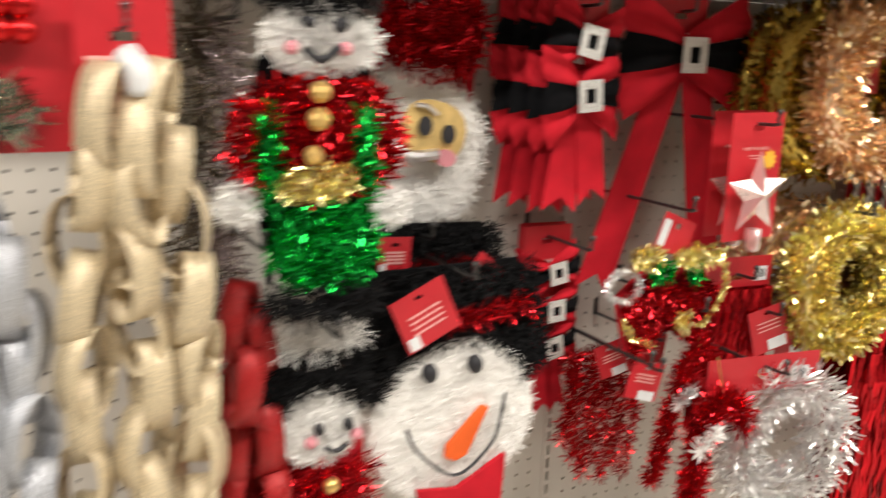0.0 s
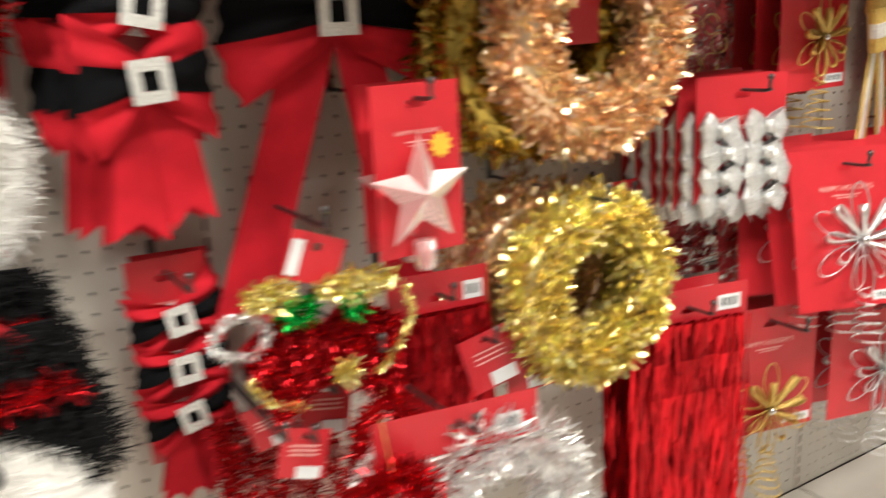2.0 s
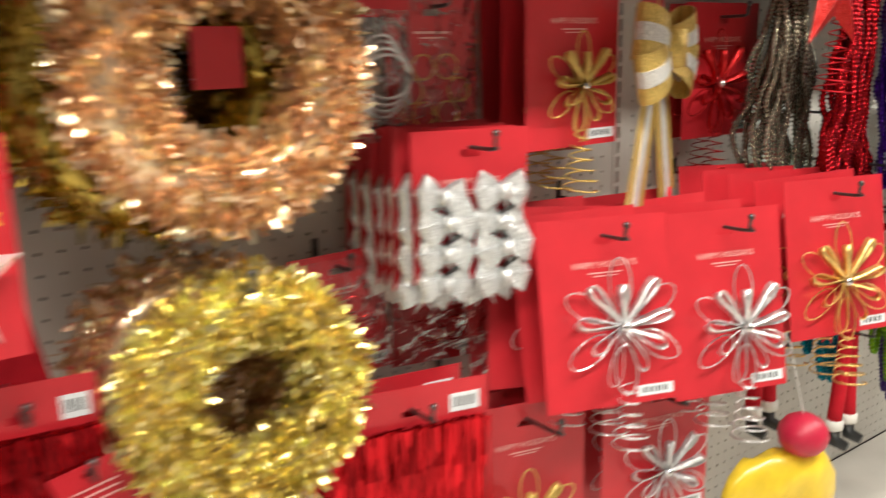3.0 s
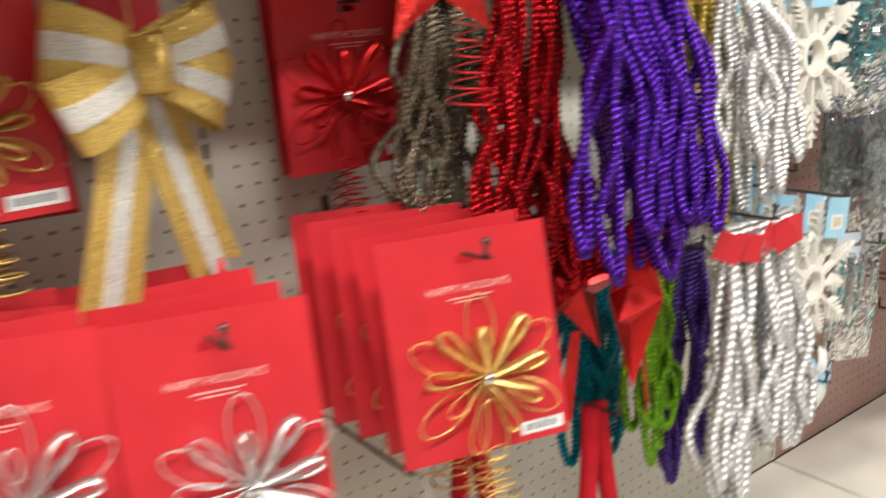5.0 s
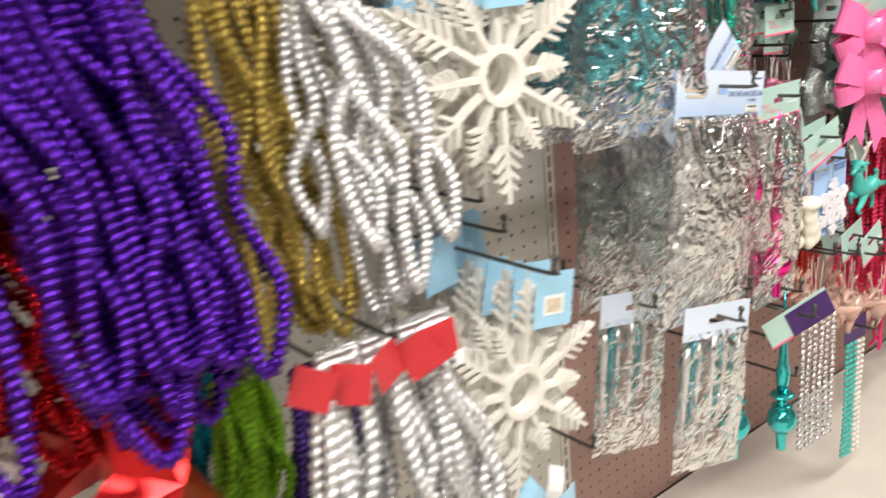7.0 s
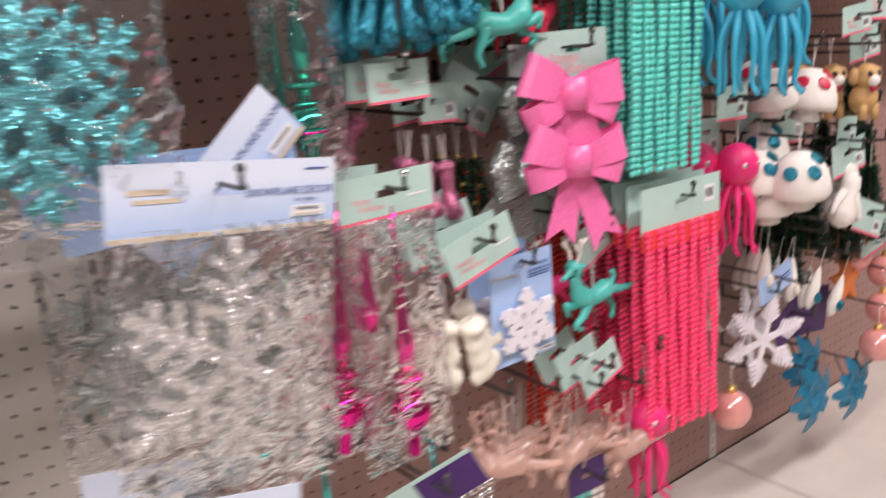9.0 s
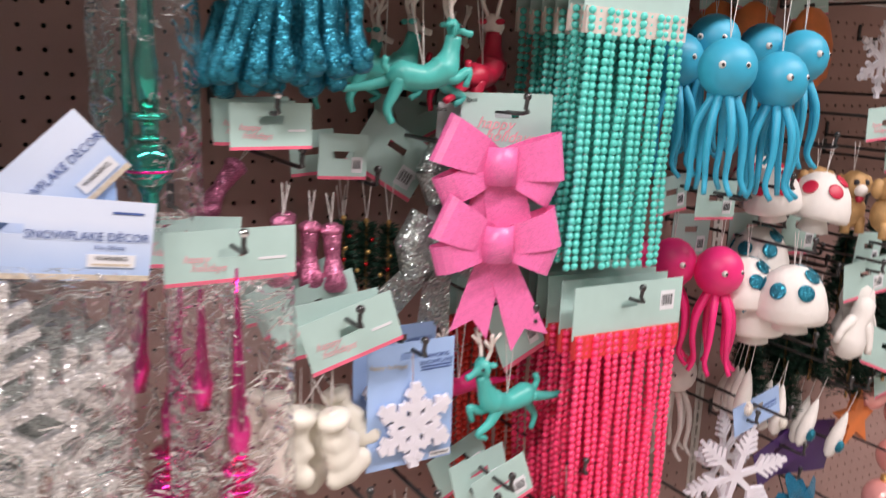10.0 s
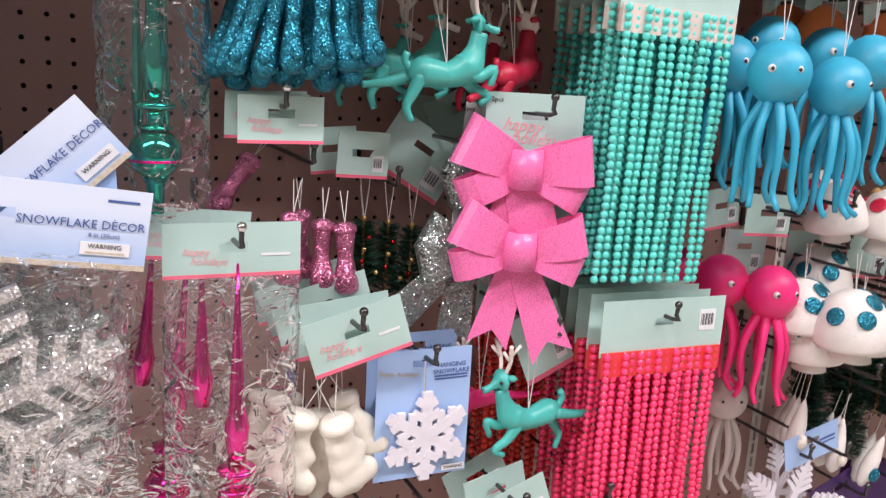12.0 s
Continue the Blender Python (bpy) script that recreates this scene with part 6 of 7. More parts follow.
flake_pack(3.08, -0.275, 1.093, "silver_glitter", "silver", True, 8, 5, 0.118, 0.29, 1)
# the two packs behind take the duller silver, shade put into their colour
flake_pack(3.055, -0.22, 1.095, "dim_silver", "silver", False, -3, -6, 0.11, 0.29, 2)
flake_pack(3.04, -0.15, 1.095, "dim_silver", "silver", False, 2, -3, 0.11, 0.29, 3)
hook(3.07, 1.098, 0.32)
t = thing("header_card", pose(3.085, -0.235, 1.095, 0, -42, 0), "pale blue printed snowflake header card hung askew", "header card", "header cards")
c = part("card", card_board(0.2, 0.068, drop=0.026, slot=0.03), "header_print", t)
part("edge_stripe", slab(-0.0995, 0.0995, -0.0009, 0.0, -0.0418, -0.037), "sand", c)
wording("SNOWFLAKE DÈCOR", 0.0106, "blue_print", c, (0.05, -0.0012, -0.004), 0, "dark blue printed words")
lab = part("warning_label", slab(0.055, 0.093, -0.0014, -0.0006, -0.034, -0.022), "white_card", c, "white warning label")
wording("WARNING:", 0.006, "black_print", lab, (0.074, -0.0018, -0.027), 0, "black printed word")
flake_pack(2.925, -0.26, 1.355, "teal_glitter", "teal", False, 0, -8, 0.1, 0.27, 5)
flake_pack(2.9, -0.19, 1.355, "teal_glitter", "teal", False, 4, -4, 0.1, 0.27, 6)
flake_pack(2.87, -0.12, 1.355, "silver_glitter", "silver", False, -3, 2, 0.1, 0.27, 7)
hook(2.92, 1.358, 0.29)

# ---- fourth bay: pink board with ornaments ----
t = thing("finial_pack", pose(3.21, -0.2, 1.35), "green metallic tree finials in a clear bag", "tree finial", "finial packs")
finial(t, 0.0, 0.0, -0.222, 0.26, 0.0245, "green_chrome")
finial(t, 0.012, 0.03, -0.235, 0.36, 0.012, "green_chrome", False)
finial(t, -0.012, 0.03, -0.235, 0.36, 0.011, "green_chrome", False)
# pink ring stands in for pinkish reflections on the green globe
part("reflection_ring", lathe([(0.0238, -0.0015), (0.0247, 0.0), (0.0238, 0.0015)], 20, (0, 0, -0.228)), "pink_chrome", t, "thin pink ring that imitates a reflection", True)
part("wrapping", bag_skin(0.1, 0.31, 0.06, 0.0, 11), "film", t, "wrinkled clear film bag", True)
hook(3.21, 1.352, 0.22)
t0 = boot(3.352, -0.25, 1.302, 0.088, "blue_glitter", "blue", fat=0.7)
for x, y, z, roll in ((3.366, -0.25, 1.3, -2), (3.386, -0.235, 1.302, -3), (3.4, -0.25, 1.306, -2), (3.318, -0.24, 1.296, 6), (3.3, -0.235, 1.29, 12), (3.285, -0.23, 1.288, 24), (3.278, -0.2, 1.285, 30), (3.325, -0.16, 1.285, 8), (3.35, -0.13, 1.28, 4), (3.34, -0.22, 1.292, 3), (3.305, -0.2, 1.28, 14), (3.36, -0.2, 1.28, -4), (3.29, -0.185, 1.275, 20), (3.372, -0.18, 1.282, -5), (3.3, -0.14, 1.272, 18), (3.27, -0.17, 1.28, 34), (3.388, -0.2, 1.286, -6), (3.33, -0.19, 1.284, 10)):
    copy_thing(t0, pose(3.345 + (x - 3.335) * 0.8, y, z, 0, roll * 0.8, random.uniform(-30, 30)))
hook(3.345, 1.335, 0.27)
m = pose(3.325, -0.215, 1.173)
t = thing("header_card", m, "mint green printed header card with a pink edge on a hook", "header card", "header cards")
teal_header(t, 0.084, 0.046, True, True, 0.013)
row_of(t, m, 3, 0.03, 0.008, 2)
hook(3.325, 1.176, 0.225, 0.0, True)
for x, y, z, roll, turn in ((3.345, -0.19, 1.068, 6, 0), (3.362, -0.15, 1.064, -2, 25), (3.38, -0.18, 1.058, 3, 15), (3.4, -0.19, 1.056, -3, -20)):
    boot(x, y, z, 0.075, "purple_glitter", "rose", roll, turn)
boot(3.315, -0.14, 1.12, 0.075, "purple_glitter", "rose", 40, 10)
hook(3.36, 1.12, 0.2)
deer(3.505, -0.2, 1.214, 0.096, "teal_plastic", "teal", -12, -8, "teal_plastic", 1.15)
deer(3.482, -0.15, 1.22, 0.094, "teal_plastic", "teal", -4, -4, "cream_plastic", 1.15)
deer(3.46, -0.1, 1.215, 0.09, "teal_plastic", "teal", 0)
hook(3.515, 1.325, 0.22)
deer(3.608, -0.16, 1.216, 0.104, "red_plastic", "red", 36, -14, "cream_plastic", 1.15)
deer(3.59, -0.1, 1.215, 0.09, "red_plastic", "red", 30)
hook(3.6, 1.325, 0.18)
m = pose(3.274, -0.245, 1.05)
t = thing("finial_pack", m, "magenta metallic tree finials in a clear bag under a mint header", "tree finial", "finial packs")
teal_header(t, 0.128, 0.052, True, True, 0.019)
finial(t, 0.004, 0.0, -0.275, 0.255, 0.025, "pink_chrome")
finial(t, -0.026, 0.02, -0.19, 0.17, 0.022, "pink_chrome", False)
part("wrapping", bag_skin(0.128, 0.31, 0.06, -0.03, 12), "film", t, "wrinkled clear film bag", True)
t2 = copy_thing(t, m @ pose(-0.035, 0.06, 0.004, 0, 5, 4))
hook(3.274, 1.053, 0.275, 0.0, True)
for x, z, h in ((3.446, 1.045, 0.085), (3.476, 1.04, 0.09), (3.506, 1.036, 0.1), (3.46, 1.03, 0.08)):
    t = thing("bottlebrush_tree", pose(x, -0.12 if h > 0.08 else -0.08, z - h), "dark green bottlebrush tree ornament with small beads", "ornament", "small trees")
    part("trunk", tube([(0, 0, 0), (0, 0, h)], 0.0018, 6), "tan_clay", t)
    n = 900
    v = RNG.uniform(0.12, 0.97, n)
    a = RNG.uniform(0, 6.28, n)
    part("needles", (blades(np.stack([np.cos(a) * 0.2 * h * (1 - v) * RNG.uniform(0, 1, n), np.sin(a) * 0.2 * h * (1 - v) * RNG.uniform(0, 1, n), v * h], 1), np.stack([np.cos(a), np.sin(a), v * 0 + 0.3], 1), 0.012, 0.0016)), "brush_green", t, "dark bristles")
    part("bead", ball(0.0035, (0, 0, h + 0.002), 8), "gold_foil", t, "gold bead", True)
    for k in range(4):
        q = 0.3 + 0.16 * k
        part("bead", ball(0.003, (math.cos(k * 2.2) * 0.2 * h * (1 - q), -0.012 * (1 - q) - 0.006, q * h), 8), "red_foil" if k % 2 else "gold_foil", t, "", True)
    string_to(t, 0, h, h + 0.05, 0.006)
hook(3.476, 1.088, 0.14)
mint_tag(3.436, -0.14, 1.128, 0.06, 0.052, 3)
mint_tag(3.41, -0.11, 1.13, 0.055, 0.052, -4)
mint_tag(3.528, -0.1, 1.13, 0.1, 0.074, 32, -6)
hook(3.537, 1.142, 0.2)
mint_tag(3.59, -0.05, 1.175, 0.085, 0.06, -24)
mint_tag(3.57, -0.03, 1.165, 0.085, 0.06, 6)
hook(3.585, 1.178, 0.08)

m = pose(3.607, -0.215, 1.179, 0, 0, -14)
t = thing("bow_pack", m, "two pink glitter bows on a mint card that reads happy holidays", "bow", "bow packs")
c = part("card", card_board(0.112, 0.2, drop=0.02, slot=0.03), "teal_card", t, "mint green card with a hanging slot")
wording("happy", 0.019, "script_print", c, (-0.014, -0.0006, -0.015), 4, "pink script greeting")
wording("holidays", 0.019, "script_print", c, (0.004, -0.0006, -0.03), 4, "pink script greeting")
wording("2pcs", 0.0075, "black_print", c, (-0.044, -0.0006, 0.012), 0, "small black print")
loop_bow(t, (-0.014, -0.006, -0.06), 0.077, 0.03, 0.05, "pink_ribbon", (205, -26, 156, 8), ((-0.02, -0.1, 0.05, 0.056), (0.022, -0.1, 0.05, 0.056)), 0.022, (0.042, 0.043), tail_y=0.014, outs=(0.036, 0.038, 0.058, 0.056))
loop_bow(t, (-0.016, -0.014, -0.148), 0.076, 0.028, 0.05, "pink_ribbon", (196, -20, 155, 14), ((-0.028, -0.113, 0.03, 0.048), (0.05, -0.126, 0.03, 0.05)), 0.022, (0.04, 0.042), tail_y=0.006, outs=(0.034, 0.034, 0.054, 0.048))
hook(3.607, 1.178, 0.245)
m2 = pose(3.602, -0.155, 1.162, 0, 4, -6)
t = thing("bow_pack", m2, "two silver glitter bows on a white card behind the pink ones", "bow", "bow packs")
c = part("card", card_board(0.1, 0.2, drop=0.02, slot=0.03), "white_card", t)
wording("2pcs", 0.0075, "black_print", c, (-0.046, -0.0006, 0.012), 0, "small black print")
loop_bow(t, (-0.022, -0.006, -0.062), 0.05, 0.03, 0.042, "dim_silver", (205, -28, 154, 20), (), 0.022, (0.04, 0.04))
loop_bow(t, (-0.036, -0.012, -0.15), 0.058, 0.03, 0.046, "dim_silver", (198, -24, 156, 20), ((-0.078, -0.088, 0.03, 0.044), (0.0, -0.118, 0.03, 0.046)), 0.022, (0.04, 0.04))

bead_pack(3.755, -0.26, 1.335, 0.15, 12, 33, 6, 0.028, "turq_bead", "pale_band", -3, "turquoise", roll=2)
hook(3.755, 1.338, 0.28)
bead_pack(3.778, -0.262, 0.945, 0.168, 14, 36, 6, 0.026, "red_bead", "bead_shade_strip", -3, "coral red")
hook(3.778, 0.948, 0.275)
bead_pack(3.7, -0.07, 0.92, 0.12, 10, 36, 2, 0.024, "orange_bead", "bead_shade_strip", 4, "scarlet")
hook(3.7, 0.923, 0.1)


def lumpy_mitten(x, y, z, h, roll, turn):
    """A soft rounded stocking with a fat toe and lobes along its edge."""
    t = thing("stocking_ornament", pose(x, y, z, 0, roll, turn), "cream puffy felt stocking ornament hung by a white string", "ornament", "cream stockings")
    bm = bmesh.new()
    for cx, cz, r, q in ((0.0, -0.16, 0.2, 0.9), (0.0, -0.38, 0.21, 1.0), (0.02, -0.6, 0.23, 1.0), (0.06, -0.8, 0.25, 0.9), (0.24, -0.82, 0.19, 0.9), (0.17, -0.5, 0.15, 1.0), (-0.12, -0.86, 0.16, 0.9)):
        b = ball(r * h, (cx * h, 0, cz * h), 14, q)
        me = bpy.data.meshes.new("lump")
        b.to_mesh(me)
        b.free()
        bm.from_mesh(me)
        bpy.data.meshes.remove(me)
    for v in bm.verts:
        v.co.y *= 0.7
        v.co += v.co.normalized() * 0.004 * noise.noise(v.co * 60)
    body = part("body", bm, "cream_foam", t, smooth=True)
    mesh_over = body.modifiers.new("skin", "REMESH")
    mesh_over.mode, mesh_over.voxel_size, mesh_over.use_smooth_shade = "VOXEL", 0.0035, True
    soft = body.modifiers.new("soften", "SMOOTH")
    soft.iterations, soft.factor = 7, 0.6
    part("cuff", lathe([(0.15 * h, -0.01 * h), (0.21 * h, -0.04 * h), (0.21 * h, -0.13 * h), (0.16 * h, -0.17 * h)], 14), "cream_foam", t, smooth=True)
    string_to(t, 0, 0.0, h * 0.5, 0.012)
    return t


for x, y, z, h, roll, turn in ((3.378, -0.245, 0.862, 0.092, -14, 15), (3.345, -0.24, 0.87, 0.09, 16, -30), (3.335, -0.2, 0.875, 0.09, 8, 160), (3.4, -0.2, 0.87, 0.08, -20, -25), (3.325, -0.17, 0.87, 0.09, 14, 30), (3.375, -0.2, 0.85, 0.1, -4, 60)):
    lumpy_mitten(x, y, z, h, roll, turn)
for x, y, z, roll in ((3.394, -0.255, 0.96, -17), (3.384, -0.235, 0.966, -8), (3.374, -0.2, 0.974, -16), (3.368, -0.165, 0.978, -22), (3.37, -0.13, 0.975, -10)):
    mint_tag(x, y, z, 0.105, 0.058, roll, -4, greet=True, barcode=False)
hook(3.39, 0.968, 0.28)
m = pose(3.486, -0.225, 0.908)
t = thing("hanging_flake_card", m, "white felt snowflake on a printed blue card", "snowflake", "snowflake cards")
c = part("card", card_board(0.112, 0.15, drop=0.012, slot=0.03), "blue_card", t, "blue printed card with a hanging slot")
wording("HANGING", 0.0075, "blue_print", c, (0.032, -0.0006, -0.008), 0, "dark blue print")
wording("SNOWFLAKE", 0.0075, "blue_print", c, (0.032, -0.0006, -0.0155), 0, "dark blue print")
part("small_print", bars([(0.012, 0.052, -0.021, -0.0195), (0.012, 0.052, -0.0245, -0.023)]), "blue_print", c)
wording("happy holidays", 0.008, "sand", c, (-0.03, -0.0006, -0.014), 6, "gold script greeting")
lab = part("warning_label", slab(0.026, 0.054, -0.0012, -0.0006, -0.135, -0.128), "white_card", c)
wording("WARNING", 0.0048, "black_print", lab, (0.04, -0.0016, -0.1315), 0, "black printed word")
bm = flake_shape(0.052, 6, 0.0125, 0.007, 2, 0.0, 60, 0.95, 0.37, 0.35)
part("flake", shifted(arrays(bm), 0.002, -0.006, -0.087), "flake_pure", t, "thick white felt snowflake")
part("loop", tube([(-0.002, -0.006, -0.035), (-0.002, -0.004, 0.0)], 0.0008, 5), "chrome", t)
hook(3.486, 0.911, 0.245)
copy_thing(t, m @ pose(0.01, 0.06, 0.0))
deer(3.622, -0.225, 0.822, 0.104, "teal_plastic", "teal", 184, 0, "teal_plastic")
deer(3.585, -0.17, 0.83, 0.09, "pink_rubber", "pink and white", 184)
mint_tag(3.645, -0.19, 0.925, 0.07, 0.09, -24, 0)
hook(3.64, 0.93, 0.24)

# low goods on the pink board
for k in range(7):
    deer(3.41 + 0.042 * k, -0.25 + 0.03 * (k % 3), 0.645 - 0.012 * k, 0.085, "rose_gold", "rose gold", 150 + 14 * (k % 4), 0, "rose_gold", 1.5)
    if k % 2 == 0:
        hook(3.41 + 0.042 * k, 0.76 - 0.012 * k, 0.27)
mint_tag(3.575, -0.19, 0.742, 0.08, 0.062, -24)
mint_tag(3.588, -0.22, 0.738, 0.08, 0.062, -14)
mint_tag(3.602, -0.25, 0.732, 0.08, 0.06, -20)
hook(3.59, 0.74, 0.28)
octopus(3.72, -0.24, 0.6, 0.033, "pink_rubber", "bright pink", 0, 0.1, 5)
hook(3.72, 0.722, 0.26)
t = thing("bead_garland_pack", pose(3.27, -0.29, 0.695, 0, -26, -30), "silver bead strings under a mint and purple card", "bead garland", "silver bead packs")
c = teal_header(t, 0.12, 0.05, True, False)
part("purple_panel", slab(-0.02, 0.06, -0.0012, -0.0006, -0.03, 0.015), "purple_card", c)
for k in range(6):
    part("bead_string", shifted(bead_strand(20, 0.0115, 0.005, 0.001, k), 0.0 + 0.012 * k, 0.004, -0.03, -26), "chrome", t, smooth=True)
hook(3.27, 0.7, 0.31)
for x, y, z, mm in ((3.03, -0.3, 0.775, 3), (2.97, -0.2, 0.79, 2)):
    t = thing("icicle_pack", pose(x, y, z, 0, 6, -14), "teal icicle ornaments under a pale blue header card", "ornament", "icicle packs")
    part("card", card_board(0.12, 0.05, drop=0.02, slot=0.03), "pale_card", t)
    for k in range(7):
        part("icicle", lathe([(0.0008, -0.2 + 0.015 * (k % 3)), (0.004, -0.12), (0.006, -0.06), (0.0035, -0.04)], 8, (-0.05 + 0.016 * k, 0.006 * (k % 3), 0.01 * (k % 2))), "teal_glitter" if k % 3 == 1 else "silver_foil", t, smooth=True)
    part("wrapping", bag_skin(0.125, 0.22, 0.04, -0.02, mm), "film", t, "wrinkled clear film bag", True)
    part("bead_trim", line_tinsel([(-0.03, 0.01, -0.05), (-0.03, 0.01, -0.18)], 0.02, 120, 0.012, 0.002), "teal_glitter", t)
    hook(x, z + 0.003, -y + 0.03)
for x, z in ((3.15, 0.53), (3.3, 0.48)):
    t = thing("spire_ornament", pose(x, -0.25, z), "teal glass spire ornament on a hook", "ornament", "teal spires")
    finial(t, 0, 0, 0.0, 0.25, 0.026, "teal_chrome")
    hook(x, z + 0.245, 0.27)
t = thing("bead_garland_pack", pose(3.58, -0.24, 0.56, 0, 0, -5), "white and teal bead strings hung low on the pink board", "bead garland", "silver bead packs")
part("card", card_board(0.07, 0.05, drop=0.02, slot=0.02), "purple_card", t)
for k in range(5):
    part("bead_string", shifted(bead_strand(22, 0.0115, 0.005, 0.001, k + 9), -0.024 + 0.012 * k, 0.0, -0.03), "white_rubber" if k > 2 else "teal_plastic", t, smooth=True)
hook(3.58, 0.563, 0.27)
for x, z, L in ((3.16, 0.66, 0.22), (3.34, 0.61, 0.2), (3.46, 0.48, 0.18), (2.86, 0.6, 0.2), (2.72, 1.0, 0.16)):
    hook(x, z, L)
t = thing("poinsettia_clip", pose(2.68, -0.28, 0.62), "white and sky blue paper fans on a hook", "ornament")
for k in range(6):
    a = radians(60 * k)
    part("petal", ribbon(curve([(0, 0, 0), (0.03 * math.cos(a), -0.01, 0.03 * math.sin(a)), (0.06 * math.cos(a), 0, 0.06 * math.sin(a))], 0.01), (-math.sin(a), 0, math.cos(a)), 0.03, 0.001), "white_card" if k % 2 else "sky_card", t)
hook(2.68, 0.625, 0.3)

# ---- fifth bay ----
for k, (x, y, z) in enumerate(((3.868, -0.3, 1.236), (3.965, -0.3, 1.224), (4.07, -0.25, 1.256), (3.95, -0.2, 1.272), (4.05, -0.2, 1.265), (3.885, -0.2, 1.245), (4.0, -0.13, 1.26))):
    octopus(x, y, z, 0.035, "blue_rubber", "blue", random.uniform(-50, 20), 0.115, k)
hook(3.91, 1.352, 0.33)
hook(4.05, 1.352, 0.28)
for k, (x, y, z) in enumerate(((4.009, -0.2, 0.947), (3.965, -0.15, 0.953), (3.93, -0.1, 0.955))):
    octopus(x, y, z, 0.036, "pink_rubber", "bright pink", random.uniform(-40, 10), 0.115, k + 20)
hook(3.99, 1.06, 0.24)
octopus(4.05, -0.1, 0.752, 0.034, "white_rubber", "white", -20, 0.11, 31)
hook(4.05, 0.88, 0.15)
mint_tag(3.965, -0.22, 1.065, 0.07, 0.055, 2, -6)
mint_tag(3.94, -0.16, 1.065, 0.07, 0.055, -5, 8)
mint_tag(4.02, -0.13, 1.0, 0.08, 0.07, 3)
mint_tag(4.135, -0.15, 1.0, 0.1, 0.075, 0, -4, greet=True)
mint_tag(4.24, -0.16, 1.0, 0.09, 0.075, 4)
hook(3.96, 1.069, 0.27)
hook(4.135, 1.004, 0.2)
hook(4.24, 1.004, 0.2)
hook(4.06, 1.075, 0.26)


def mushroom(x, y, z, r, dots, roll=0):
    t = thing("mushroom_ornament", pose(x, y, z, 0, roll, 0), "white foam mushroom ornament with " + ("teal glitter dots" if dots == "blue_glitter" else "red dots"), "ornament", "mushroom ornaments")
    part("cap", lathe([(r * 0.02, r * 1.26), (r * 0.36, r * 1.19), (r * 0.66, r * 0.98), (r * 0.87, r * 0.62), (r * 0.98, r * 0.18), (r, -r * 0.16), (r * 0.94, -r * 0.28), (r * 0.8, -r * 0.3), (r * 0.3, -r * 0.2)], 24), "white_foam", t, smooth=True)
    part("stem", lathe([(r * 0.3, -r * 0.1), (r * 0.42, -r * 0.4), (r * 0.5, -r * 0.66), (r * 0.3, -r * 0.74)], 16), "white_foam", t, "", True)
    for k in range(9):
        a, e = k * 2.4, (0.15, 0.55, 0.95)[k % 3]
        c = Vector((math.cos(a) * r * math.cos(e), math.sin(a) * r * math.cos(e), r * 1.28 * math.sin(e)))
        q = ball(r * 0.25, (0, 0, 0), 16, 0.17)
        bmesh.ops.transform(q, matrix=Matrix.Translation(c) @ Vector((c.x, c.y, c.z * 0.62)).to_track_quat("Z", "Y").to_matrix().to_4x4(), verts=q.verts)
        part("dot", q, dots, t, "", True)
    string_to(t, 0, r * 1.25, r * 1.25 + 0.05, 0.004)
    return t


for x, y, z, r, d in ((4.095, -0.265, 0.9, 0.05, "blue_glitter"), (4.07, -0.2, 0.905, 0.046, "blue_glitter"), (4.1, -0.2, 0.86, 0.048, "blue_glitter"), (4.165, -0.22, 0.875, 0.05, "blue_glitter"), (4.13, -0.17, 0.94, 0.048, "blue_glitter"), (4.11, -0.2, 1.045, 0.042, "red_plastic"), (4.19, -0.22, 1.03, 0.048, "red_plastic"), (4.16, -0.13, 1.05, 0.045, "red_plastic")):
    mushroom(x, y, z, r, d, random.uniform(-12, 12))
hook(4.16, 1.13, 0.25)
hook(4.1, 0.985, 0.28)
for x, y, z, roll in ((4.15, -0.1, 1.345, 6), (4.22, -0.14, 1.34, -10), (4.1, -0.07, 1.345, -4)):
    t = thing("ornament_pack", pose(x, y, z, 0, roll, 0), "orange felt ornament under a mint card", "ornament", "orange ornaments")
    teal_header(t, 0.09, 0.03, True, False, 0.01)
    bm = ball(0.055, (0, 0.0, -0.07), 16, 1.2)
    for v in bm.verts:
        v.co.y *= 0.35
        v.co *= 1 + 0.2 * noise.noise(v.co * 30)
    part("body", bm, "orange_card", t, "lumpy orange felt", True)
hook(4.15, 1.348, 0.15)


